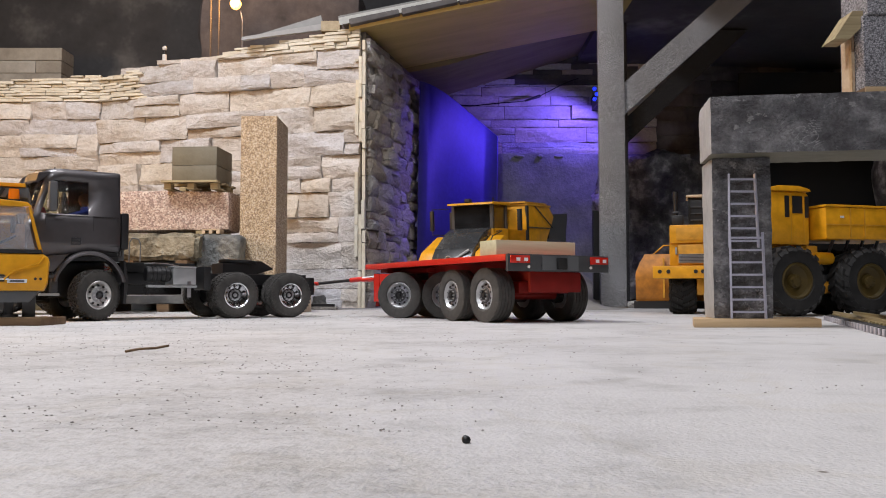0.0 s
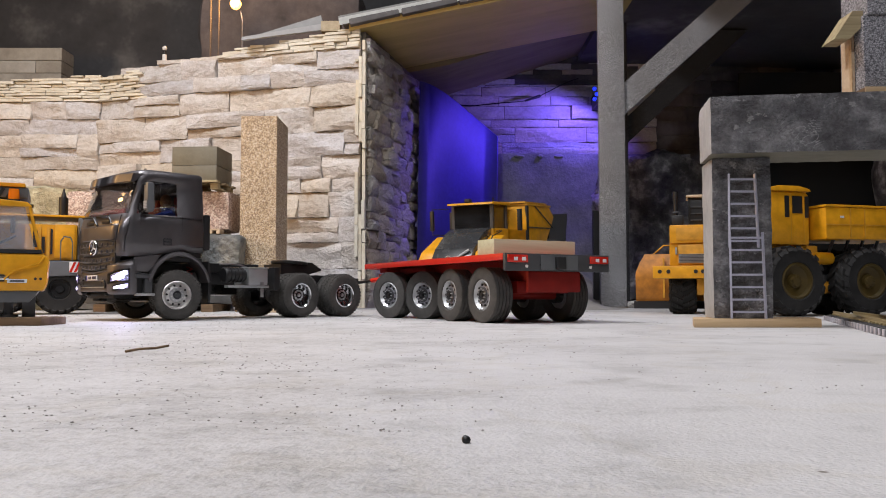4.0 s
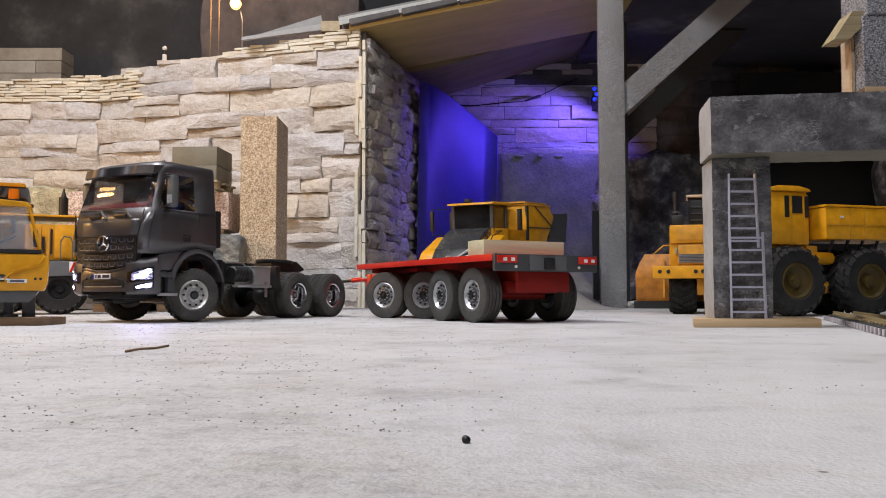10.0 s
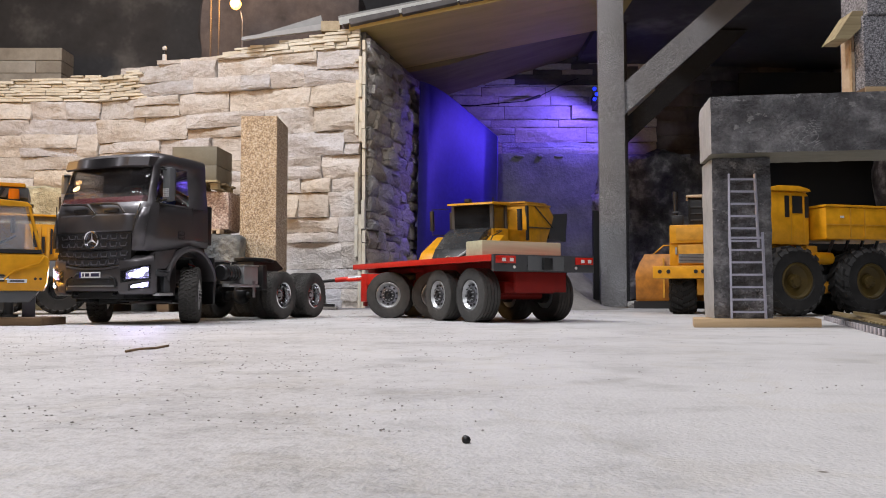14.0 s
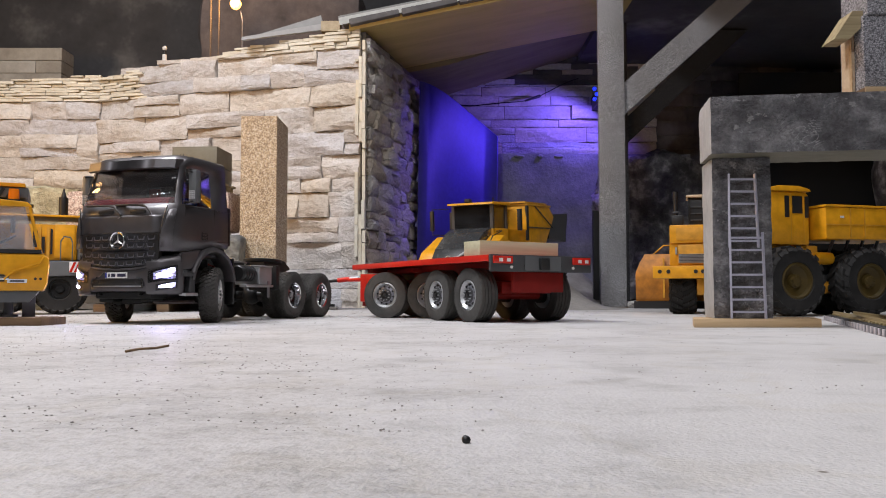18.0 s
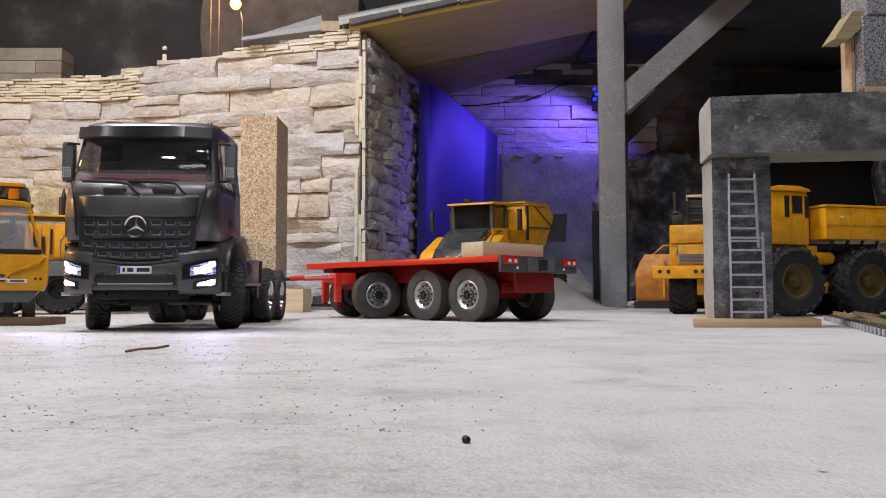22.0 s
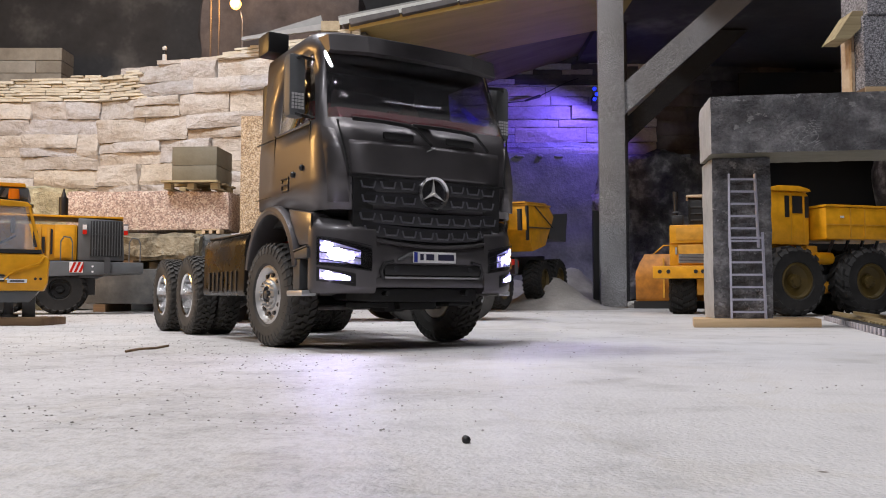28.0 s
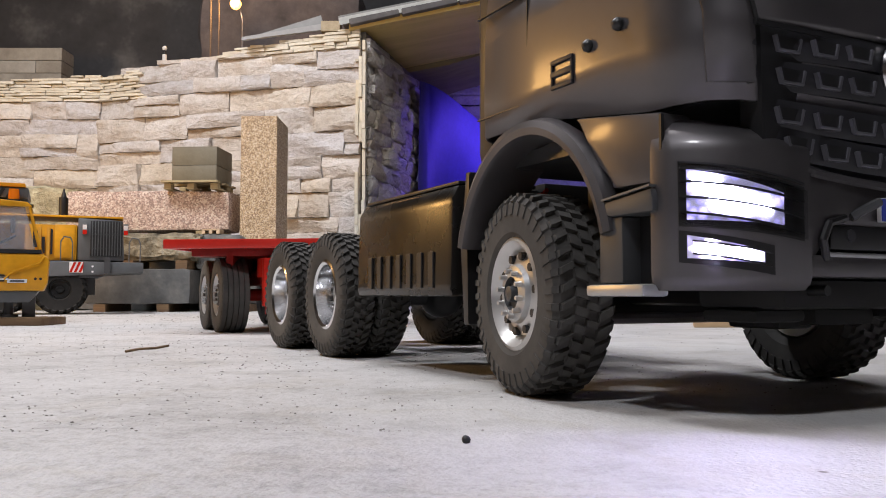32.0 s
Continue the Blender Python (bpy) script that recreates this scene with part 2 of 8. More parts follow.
def pane(name, tint, gloss=0.035, haze=0.0):
    """Thin tinted glazing: see-through with a clear mirror sheen."""
    m, nodes, links, b = material(name)
    nodes.remove(b)
    t, g, mix, f = (nodes.new("ShaderNode" + k) for k in ("BsdfTransparent", "BsdfGlossy", "MixShader", "LayerWeight"))
    t.inputs[0].default_value = (*tint, 1)
    g.inputs["Roughness"].default_value = 0.02
    f.inputs[0].default_value = 0.5
    power = nodes.new("ShaderNodeMath")
    power.operation = "POWER"
    links.new(f.outputs["Facing"], power.inputs[0])
    power.inputs[1].default_value = 4.0
    sheen = nodes.new("ShaderNodeMath")
    sheen.operation = "MULTIPLY_ADD"
    links.new(power.outputs[0], sheen.inputs[0])
    sheen.inputs[1].default_value, sheen.inputs[2].default_value = 0.8, gloss
    links.new(sheen.outputs[0], mix.inputs[0])
    links.new(t.outputs[0], mix.inputs[1])
    links.new(g.outputs[0], mix.inputs[2])
    links.new(mix.outputs[0], nodes["Material Output"].inputs[0])
    # grey diffuse film stands in for the reflection haze on the glass
    if haze:
        film, d = nodes.new("ShaderNodeMixShader"), nodes.new("ShaderNodeBsdfDiffuse")
        d.inputs[0].default_value = (0.62, 0.63, 0.68, 1)
        smear = noise_node(nodes, links, coords(nodes, links, 1.0), 28.0, 5)
        amount = nodes.new("ShaderNodeMapRange")
        amount.inputs[1].default_value, amount.inputs[2].default_value = 0.3, 0.7
        amount.inputs[3].default_value, amount.inputs[4].default_value = haze * 0.5, haze * 1.6
        links.new(smear.outputs[0], amount.inputs[0])
        links.new(amount.outputs[0], film.inputs[0])
        links.new(mix.outputs[0], film.inputs[1])
        links.new(d.outputs[0], film.inputs[2])
        links.new(film.outputs[0], nodes["Material Output"].inputs[0])
    return m


def grained_wood(name, light, dark, along=0, rough=0.6, scale=1.0):
    m, nodes, links, b = material(name)
    s = [120.0 * scale] * 3
    s[along] = 6.0 * scale
    vec = coords(nodes, links, tuple(s))
    n = noise_node(nodes, links, vec, 1.0, 5, 0.6)
    n.inputs["Distortion"].default_value = 0.8
    r = ramp_node(nodes, [(0.32, dark), (0.62, light)])
    links.new(n.outputs[0], r.inputs[0])
    links.new(r.outputs[0], b.inputs["Base Color"])
    b.inputs["Roughness"].default_value = rough
    bump_node(nodes, links, n.outputs[0], 0.25, 0.0008, b)
    return m


def dusty_floor():
    m, nodes, links, b = material("dusty_concrete")
    vec = coords(nodes, links, 1.0)
    big = noise_node(nodes, links, vec, 3.2, 6, 0.62)
    mid = noise_node(nodes, links, vec, 17.0, 6, 0.65)
    fine = noise_node(nodes, links, vec, 230.0, 4, 0.6)
    grit = nodes.new("ShaderNodeTexVoronoi")
    grit.inputs["Scale"].default_value = 95.0
    links.new(vec, grit.inputs["Vector"])
    r1 = ramp_node(nodes, [(0.3, (0.47, 0.465, 0.46)), (0.5, (0.57, 0.565, 0.565)), (0.72, (0.62, 0.617, 0.617))])
    links.new(big.outputs[0], r1.inputs[0])
    r2 = ramp_node(nodes, [(0.34, (0.66, 0.66, 0.65)), (0.47, (0.94, 0.94, 0.94)), (0.7, (1.0, 1.0, 1.0))])
    links.new(mid.outputs[0], r2.inputs[0])
    r3 = ramp_node(nodes, [(0.38, (0.82, 0.815, 0.80)), (0.52, (1.0, 1.0, 1.0))])
    links.new(fine.outputs[0], r3.inputs[0])
    sep = nodes.new("ShaderNodeSeparateColor")
    links.new(grit.outputs["Color"], sep.inputs[0])
    sparse = ramp_node(nodes, [(0.0, (0.0, 0.0, 0.0)), (0.95, (0.0, 0.0, 0.0)), (0.97, (1.0, 1.0, 1.0))])
    links.new(sep.outputs[0], sparse.inputs[0])
    near = ramp_node(nodes, [(0.06, (1.0, 1.0, 1.0)), (0.14, (0.0, 0.0, 0.0))])
    links.new(grit.outputs["Distance"], near.inputs[0])
    speck = mix_node(nodes, links, "MULTIPLY", 1.0, sparse.outputs[0], near.outputs[0])
    col = mix_node(nodes, links, "MULTIPLY", 0.75, r1.outputs[0], r2.outputs[0])
    blot = noise_node(nodes, links, vec, 62.0, 5, 0.7)
    r4 = ramp_node(nodes, [(0.34, (0.76, 0.76, 0.765)), (0.46, (0.95, 0.95, 0.95)), (0.6, (1.0, 1.0, 1.0))])
    links.new(blot.outputs[0], r4.inputs[0])
    tiny = noise_node(nodes, links, vec, 620.0, 2, 0.5)
    some = ramp_node(nodes, [(0.30, (0.80, 0.795, 0.79)), (0.42, (0.96, 0.95, 0.95)), (0.55, (1.0, 1.0, 1.0))])
    links.new(tiny.outputs[0], some.inputs[0])
    xyz = nodes.new("ShaderNodeSeparateXYZ")
    links.new(vec, xyz.inputs[0])
    lean = nodes.new("ShaderNodeMath")
    lean.operation = "MULTIPLY_ADD"
    links.new(xyz.outputs[0], lean.inputs[0])
    lean.inputs[1].default_value = 0.45
    links.new(big.outputs[0], lean.inputs[2])
    worn = ramp_node(nodes, [(0.38, (1.0, 1.0, 1.0)), (0.60, (0.12, 0.12, 0.12))])
    links.new(lean.outputs[0], worn.inputs[0])
    tide = noise_node(nodes, links, vec, 7.0, 3, 0.5)
    mark = ramp_node(nodes, [(0.49, (0.0, 0.0, 0.0)), (0.5, (0.16, 0.16, 0.16)), (0.505, (0.2, 0.2, 0.2)), (0.53, (0.0, 0.0, 0.0))])
    links.new(tide.outputs[0], mark.inputs[0])
    col = mix_node(nodes, links, "MULTIPLY", mark.outputs[0], col, (0.80, 0.74, 0.60))
    col = mix_node(nodes, links, "MULTIPLY", worn.outputs[0], col, r4.outputs[0])
    col = mix_node(nodes, links, "MULTIPLY", worn.outputs[0], col, some.outputs[0])
    col = mix_node(nodes, links, "MULTIPLY", worn.outputs[0], col, r3.outputs[0])
    col = mix_node(nodes, links, "MIX", speck, col, (0.16, 0.14, 0.12))
    links.new(col, b.inputs["Base Color"])
    b.inputs["Roughness"].default_value = 0.55
    b.inputs["Specular IOR Level"].default_value = 0.35
    add = nodes.new("ShaderNodeMath")
    add.operation = "ADD"
    links.new(fine.outputs[0], add.inputs[0])
    links.new(tiny.outputs[0], add.inputs[1])
    bump_node(nodes, links, add.outputs[0], 0.6, 0.0012, b)
    return m


FLOOR = dusty_floor()
def split_stone(name, stops, tint, depth):
    """Split stone: layered ledges along the bed, chips and a fine grain."""
    m, nodes, links, b = material(name)
    vec = coords(nodes, links, 1.0, True)
    bed = coords(nodes, links, (15.0, 15.0, 30.0), True)
    layers = noise_node(nodes, links, bed, 1.0, 6, 0.62)
    layers.inputs["Distortion"].default_value = 0.6
    chips = nodes.new("ShaderNodeTexVoronoi")
    chips.inputs["Scale"].default_value = 26.0
    links.new(vec, chips.inputs["Vector"])
    stain = noise_node(nodes, links, vec, 6.5, 5, 0.6)
    fine = noise_node(nodes, links, vec, 95.0, 4, 0.65)
    r = ramp_node(nodes, stops)
    links.new(stain.outputs[0], r.inputs[0])
    g1 = ramp_node(nodes, [(0.32, (0.66, 0.60, 0.53)), (0.5, (0.97, 0.96, 0.95)), (0.7, (1.0, 1.0, 1.0))])
    links.new(layers.outputs[0], g1.inputs[0])
    g2 = ramp_node(nodes, [(0.3, (0.72, 0.70, 0.68)), (0.6, (1.0, 1.0, 1.0))])
    links.new(fine.outputs[0], g2.inputs[0])
    col = mix_node(nodes, links, "MULTIPLY", 0.5, r.outputs[0], g1.outputs[0])
    col = mix_node(nodes, links, "MULTIPLY", 0.65, col, g2.outputs[0])
    oi = nodes.new("ShaderNodeObjectInfo")
    t = ramp_node(nodes, [(0.0, (1 - tint, 1 - tint, 1 - tint * 0.9)), (0.25, (1.0, 0.91, 0.76)), (0.5, (0.90, 0.925, 1.0)), (0.75, (1.0, 0.94, 0.85)), (1.0, (1.0, 1.0, 1.0))])
    links.new(oi.outputs["Random"], t.inputs[0])
    links.new(mix_node(nodes, links, "MULTIPLY", 1.0, col, t.outputs[0]), b.inputs["Base Color"])
    b.inputs["Roughness"].default_value = 0.85
    b.inputs["Specular IOR Level"].default_value = 0.3
    sep = nodes.new("ShaderNodeSeparateColor")
    links.new(chips.outputs["Color"], sep.inputs[0])
    one = nodes.new("ShaderNodeMath")
    one.operation = "MULTIPLY_ADD"
    links.new(sep.outputs[0], one.inputs[0])
    one.inputs[1].default_value = 0.34
    links.new(layers.outputs[0], one.inputs[2])
    two = nodes.new("ShaderNodeMath")
    two.operation = "MULTIPLY_ADD"
    links.new(fine.outputs[0], two.inputs[0])
    two.inputs[1].default_value = 0.24
    links.new(one.outputs[0], two.inputs[2])
    bump_node(nodes, links, two.outputs[0], 1.0, depth, b)
    return m


STONE = split_stone("cast_facing_stone", [(0.27, (0.57, 0.48, 0.39)), (0.40, (0.70, 0.665, 0.635)), (0.55, (0.80, 0.785, 0.785)), (0.75, (0.80, 0.75, 0.69))], 0.22, 0.017)
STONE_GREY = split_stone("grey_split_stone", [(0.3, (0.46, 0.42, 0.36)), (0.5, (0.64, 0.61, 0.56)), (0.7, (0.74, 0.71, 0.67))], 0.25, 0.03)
STONE_BACK = split_stone("pale_wall_panel", [(0.3, (0.58, 0.57, 0.56)), (0.55, (0.70, 0.69, 0.68)), (0.75, (0.74, 0.73, 0.71))], 0.14, 0.012)
SLATE_DARK = mottled("dark_slate", [(0.3, (0.10, 0.10, 0.11)), (0.7, (0.2, 0.19, 0.19))], 12.0, 80.0, 0.8, shift=True, tint=0.3)
STRIP = mottled("cream_stone_strip", [(0.3, (0.74, 0.66, 0.51)), (0.6, (0.87, 0.82, 0.70)), (0.8, (0.90, 0.88, 0.81))], 10.0, 90.0, 0.85, bump=0.5, depth=0.002, shift=True, tint=0.22)
MORTAR = mottled("wall_core", [(0.3, (0.16, 0.14, 0.11)), (0.7, (0.26, 0.23, 0.19))], 8.0, 60.0, 0.95)
PLASTER = mottled("rough_plaster", [(0.3, (0.17, 0.17, 0.18)), (0.5, (0.28, 0.28, 0.29)), (0.7, (0.40, 0.39, 0.39))], 7.0, 75.0, 0.9, bump=0.9, depth=0.004, fine_mix=0.5)
ROCK_DARK = mottled("dark_rock_wall", [(0.35, (0.06, 0.058, 0.062)), (0.52, (0.16, 0.155, 0.155)), (0.66, (0.48, 0.46, 0.44))], 16.0, 90.0, 0.8, bump=0.8, depth=0.01)
BACKDROP = mottled("dark_cloth_backdrop", [(0.4, (0.055, 0.053, 0.055)), (0.56, (0.085, 0.082, 0.084)), (0.74, (0.30, 0.29, 0.28))], 2.2, 30.0, 0.75)
BOUNCEWALL = mottled("pale_bounce_wall", [(0.3, (0.50, 0.50, 0.52)), (0.7, (0.60, 0.60, 0.62))], 1.5, 25.0, 0.85)
BRICK_DARK = mottled("dark_brick", [(0.3, (0.085, 0.078, 0.085)), (0.7, (0.19, 0.17, 0.175))], 10.0, 60.0, 0.85, shift=True, tint=0.3)
INNERBOARD = grained_wood("darker_inner_board", (0.30, 0.24, 0.13), (0.22, 0.17, 0.09), 0, 0.7, 0.12)
BOARD = grained_wood("roof_board", (0.62, 0.47, 0.17), (0.50, 0.37, 0.12), 0, 0.55, 0.12)
SAWN_LIT = mottled("lit_sawn_stone", [(0.3, (0.34, 0.34, 0.34)), (0.7, (0.48, 0.48, 0.47))], 20.0, 120.0, 0.7)
GRANITE_GREY = speckled("grey_granite_finish", (0.30, 0.30, 0.31), (0.12, 0.12, 0.125), (0.58, 0.58, 0.60), 760.0)
GRANITE_TAN = speckled("tan_granite", (0.60, 0.45, 0.285), (0.29, 0.20, 0.125), (0.76, 0.64, 0.48), 430.0, 0.75, 0.9)
GRANITE_PINK = speckled("pink_granite", (0.60, 0.45, 0.38), (0.36, 0.26, 0.23), (0.78, 0.68, 0.60), 300.0, 0.85, 1.0)
BASALT = chipped("dark_basalt")
BLUESTONE = mottled("sawn_bluestone", [(0.3, (0.075, 0.075, 0.073)), (0.55, (0.13, 0.13, 0.127)), (0.75, (0.23, 0.22, 0.20))], 14.0, 90.0, 0.45, bump=0.4)
ROUGHSTONE = mottled("rough_quarry_stone", [(0.3, (0.085, 0.09, 0.09)), (0.5, (0.17, 0.175, 0.17)), (0.62, (0.30, 0.29, 0.25)), (0.75, (0.46, 0.43, 0.34))], 16.0, 70.0, 0.85, bump=1.0, depth=0.01)
LICHEN = mottled("lichen_stone", [(0.3, (0.16, 0.15, 0.10)), (0.5, (0.36, 0.33, 0.22)), (0.65, (0.52, 0.47, 0.32)), (0.8, (0.62, 0.58, 0.46))], 22.0, 110.0, 0.9, bump=1.0, depth=0.008)
WARMSTONE = mottled("weathered_quarry_stone", [(0.28, (0.10, 0.09, 0.07)), (0.45, (0.22, 0.19, 0.13)), (0.6, (0.36, 0.32, 0.23)), (0.75, (0.58, 0.55, 0.46))], 20.0, 90.0, 0.85, bump=1.0, depth=0.008)
SANDSTONE = mottled("tan_sandstone", [(0.3, (0.42, 0.34, 0.22)), (0.7, (0.56, 0.47, 0.33))], 30.0, 150.0, 0.85)
OLIVE = mottled("olive_grey_block", [(0.3, (0.13, 0.12, 0.085)), (0.7, (0.19, 0.175, 0.13))], 14.0, 90.0, 0.6, fine_mix=0.2)
PINE = grained_wood("pine", (0.64, 0.47, 0.28), (0.38, 0.235, 0.11), 0, 0.55, 0.6)
PINE_PALE = grained_wood("pale_planed_pine", (0.66, 0.53, 0.37), (0.52, 0.38, 0.24), 0, 0.55, 0.7)
PALLET = grained_wood("pallet_wood", (0.40, 0.33, 0.19), (0.26, 0.2, 0.11), 0, 0.7, 1.0)
OLDWOOD = grained_wood("old_brown_wood", (0.20, 0.12, 0.06), (0.10, 0.06, 0.03), 0, 0.7, 0.6)
SAND = mottled("quarry_sand", [(0.3, (0.26, 0.245, 0.23)), (0.7, (0.42, 0.40, 0.375))], 9.0, 220.0, 0.95, bump=0.8, depth=0.003, fine_mix=0.5)
CRUMB = mottled("stone_crumb", [(0.3, (0.21, 0.195, 0.18)), (0.7, (0.44, 0.42, 0.40))], 40.0, 300.0, 0.9)
# greyish sheet with the LED's blue light put into its base colour
LEDBLUE_SHEET = mottled("led_blue_curved_sheet", [(0.3, (0.026, 0.022, 0.14)), (0.7, (0.044, 0.038, 0.21))], 7.0, 60.0, 0.6, bump=0.2)
ROOFSHEET = plain("grey_roof_sheet", (0.27, 0.28, 0.28), 0.5, 0.0)
ROOFEDGE = plain("pale_roof_edge", (0.58, 0.61, 0.60), 0.35, 0.2)
TRUCK = plain("anthracite_truck_paint", (0.106, 0.100, 0.105), 0.43, 0.70, coat=0.3)
INSERT = plain("grey_grille_insert", (0.13, 0.13, 0.15), 0.34, 0.4)
GRILLE = plain("dark_grille_paint", (0.033, 0.033, 0.038), 0.40, 0.3)
RIMSILVER = plain("bright_silver_rim", (0.60, 0.59, 0.58), 0.34, 0.75)
BADGE = plain("dark_mirror_badge", (0.22, 0.22, 0.24), 0.16, 0.9)
PLATEBAND = plain("plate_blue_band", (0.03, 0.05, 0.35), 0.4)
BLACK = plain("black_plastic", (0.012, 0.012, 0.013), 0.42)
CHASSIS = plain("chassis_black", (0.016, 0.016, 0.017), 0.4, 0.2)
RUBBER = mottled("tyre_rubber", [(0.3, (0.014, 0.014, 0.014)), (0.7, (0.030, 0.029, 0.028))], 30.0, 200.0, 0.75, bump=0.25, depth=0.0006, spec=0.25)
RUBBER_DUSTY = mottled("dusty_tyre_rubber", [(0.3, (0.034, 0.033, 0.032)), (0.7, (0.085, 0.080, 0.073))], 30.0, 200.0, 0.85, bump=0.25, depth=0.0006)
CHROME = plain("polished_rim", (0.72, 0.73, 0.75), 0.16, 1.0)
RIMGREY = plain("grey_steel_rim", (0.24, 0.24, 0.27), 0.46, 0.6)
SILVER = plain("satin_silver", (0.45, 0.46, 0.47), 0.38, 0.7)
RED = plain("red_lacquer", (0.58, 0.018, 0.009), 0.34, coat=0.2)
DARKRED = plain("red_frame_paint", (0.22, 0.009, 0.006), 0.5, spec=0.25)
YELLOW = plain("machine_yellow", (0.68, 0.315, 0.007), 0.42, spec=0.4, coat=0.10, worn=0.22)
RIM_AMBER = plain("dull_amber_rim", (0.075, 0.048, 0.005), 0.6, worn=0.3)
BLADE = plain("scuffed_orange_blade", (0.46, 0.18, 0.015), 0.5, worn=0.4)
REPEATER = plain("pale_repeater", (0.45, 0.45, 0.46), 0.4)
YELLOW_DARK = plain("weathered_yellow", (0.60, 0.29, 0.02), 0.5, worn=0.3)
GLOSSGREY = plain("gloss_grey_bonnet", (0.040, 0.043, 0.046), 0.24, coat=0.5)
PIERSTONE = mottled("pier_block", [(0.3, (0.38, 0.35, 0.30)), (0.6, (0.52, 0.49, 0.43)), (0.8, (0.58, 0.56, 0.51))], 7.0, 60.0, 0.85, shift=True, tint=0.3)
GREYPAINT = plain("machine_grey", (0.10, 0.105, 0.11), 0.45)
DARKGREY = plain("dark_machine_grey", (0.05, 0.052, 0.056), 0.45)
GLASS = pane("tinted_cab_glass", (0.62, 0.62, 0.64), 0.085, 0.018)
GLASS_HAZY = pane("hazy_cab_glass", (0.90, 0.90, 0.90), 0.08, 0.20)
GLASS_CLEAR = pane("clear_cab_glass", (0.88, 0.89, 0.89))
GLASS_DARK = pane("dark_cab_glass", (0.16, 0.16, 0.17), 0.06, 0.02)
DASH = plain("oxblood_dashboard", (0.30, 0.03, 0.045), 0.5)
SKINTONE = plain("doll_tan", (0.30, 0.16, 0.10), 0.6)
DOLLBLUE = plain("doll_blue", (0.02, 0.05, 0.34), 0.6)
HEADLIGHT = led_lens("lit_headlamp", (0.45, 0.38, 1.0), (0.12, 0.08, 0.7), 2.6, 0.25, 300.0)
LAMPCORE = glowing("lamp_core", (0.60, 0.55, 1.0), 230.0)
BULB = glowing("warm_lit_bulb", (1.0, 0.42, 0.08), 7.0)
BLUELED = glowing("blue_led", (0.01, 0.03, 1.0), 2.0)
BLUELED.node_tree.nodes["Principled BSDF"].inputs["Base Color"].default_value = (0.01, 0.015, 0.2, 1)
TAIL = plain("red_tail_lens", (0.55, 0.02, 0.012), 0.15, coat=0.6)
TAILCLEAR = plain("clear_tail_lens", (0.75, 0.70, 0.68), 0.12, coat=0.6)
AMBER = plain("amber_beacon", (0.85, 0.22, 0.01), 0.2, coat=0.5)
WHITE = plain("white_paint", (0.75, 0.75, 0.74), 0.5)
PLATEBLUE = plain("plate_dark", (0.02, 0.02, 0.05), 0.4)
MASTIRON = plain("dull_mast_iron", (0.12, 0.10, 0.085), 0.6, 0.3)
SLATEGREY = plain("slate_sheet_edge", (0.34, 0.34, 0.34), 0.5)
STEEL = plain("bare_steel", (0.36, 0.35, 0.36), 0.35, 0.9)
RAILRUST = plain("worn_rail", (0.48, 0.40, 0.22), 0.45, 0.5)
SLEEPER = plain("cast_sleeper", (0.46, 0.44, 0.47), 0.7)
LADDER = plain("zinc_ladder", (0.44, 0.44, 0.53), 0.42, 0.25)
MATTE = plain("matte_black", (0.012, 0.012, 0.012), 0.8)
# granite finish with the shadow tone put into its colour
SHADEGREY = speckled("shaded_granite_finish", (0.040, 0.040, 0.044), (0.015, 0.015, 0.016), (0.09, 0.09, 0.095), 760.0)
GRANITE_FINE = speckled("fine_grey_granite", (0.25, 0.25, 0.27), (0.07, 0.07, 0.08), (0.50, 0.50, 0.54), 950.0)


# ---- mesh tools ----
def empty(name, m=None):
    ob = new(name)
    ob.empty_display_size = 0.02
    if m is not None:
        ob.matrix_basis = m
    return ob


def mesh_from(name, bm, mat):
    me = bpy.data.meshes.new(name)
    bmesh.ops.recalc_face_normals(bm, faces=bm.faces)
    bm.to_mesh(me)
    bm.free()
    for k in (mat if isinstance(mat, (list, tuple)) else [mat]):
        me.materials.append(k)
    return me


def smooth(ob, angle=40):
    me = ob.data
    me.shade_smooth()
    me.set_sharp_from_angle(angle=radians(angle))
    return ob


def part(name, bm, mat, parent=None, label="", m=None, soft=True):
    """One mesh object under a thing or under a part."""
    ob = new(name, mesh_from(name, bm, mat))
    if parent is not None:
        ob.parent = parent
    if m is not None:
        ob.matrix_basis = m
    if label:
        ob["label"] = label
    return smooth(ob) if soft else ob


def box(bm, x0, x1, y0, y1, z0, z1, bevel=0.0, turn=None, mat=0):
    m = Matrix.Translation(((x0 + x1) / 2, (y0 + y1) / 2, (z0 + z1) / 2))
    if turn is not None:
        m = m @ turn
    g = bmesh.ops.create_cube(bm, size=1.0, matrix=m @ Matrix.Diagonal((abs(x1 - x0), abs(y1 - y0), abs(z1 - z0), 1)))
    faces = {f for v in g["verts"] for f in v.link_faces}
    for f in faces:
        f.material_index = mat
    if bevel:
        bmesh.ops.bevel(bm, geom=list({e for v in g["verts"] for e in v.link_edges}), offset=bevel, segments=2, affect="EDGES", profile=0.6)
    return g["verts"]


def B(*args, bevel=0.0, turn=None):
    bm = bmesh.new()
    box(bm, *args, bevel=bevel, turn=turn)
    return bm


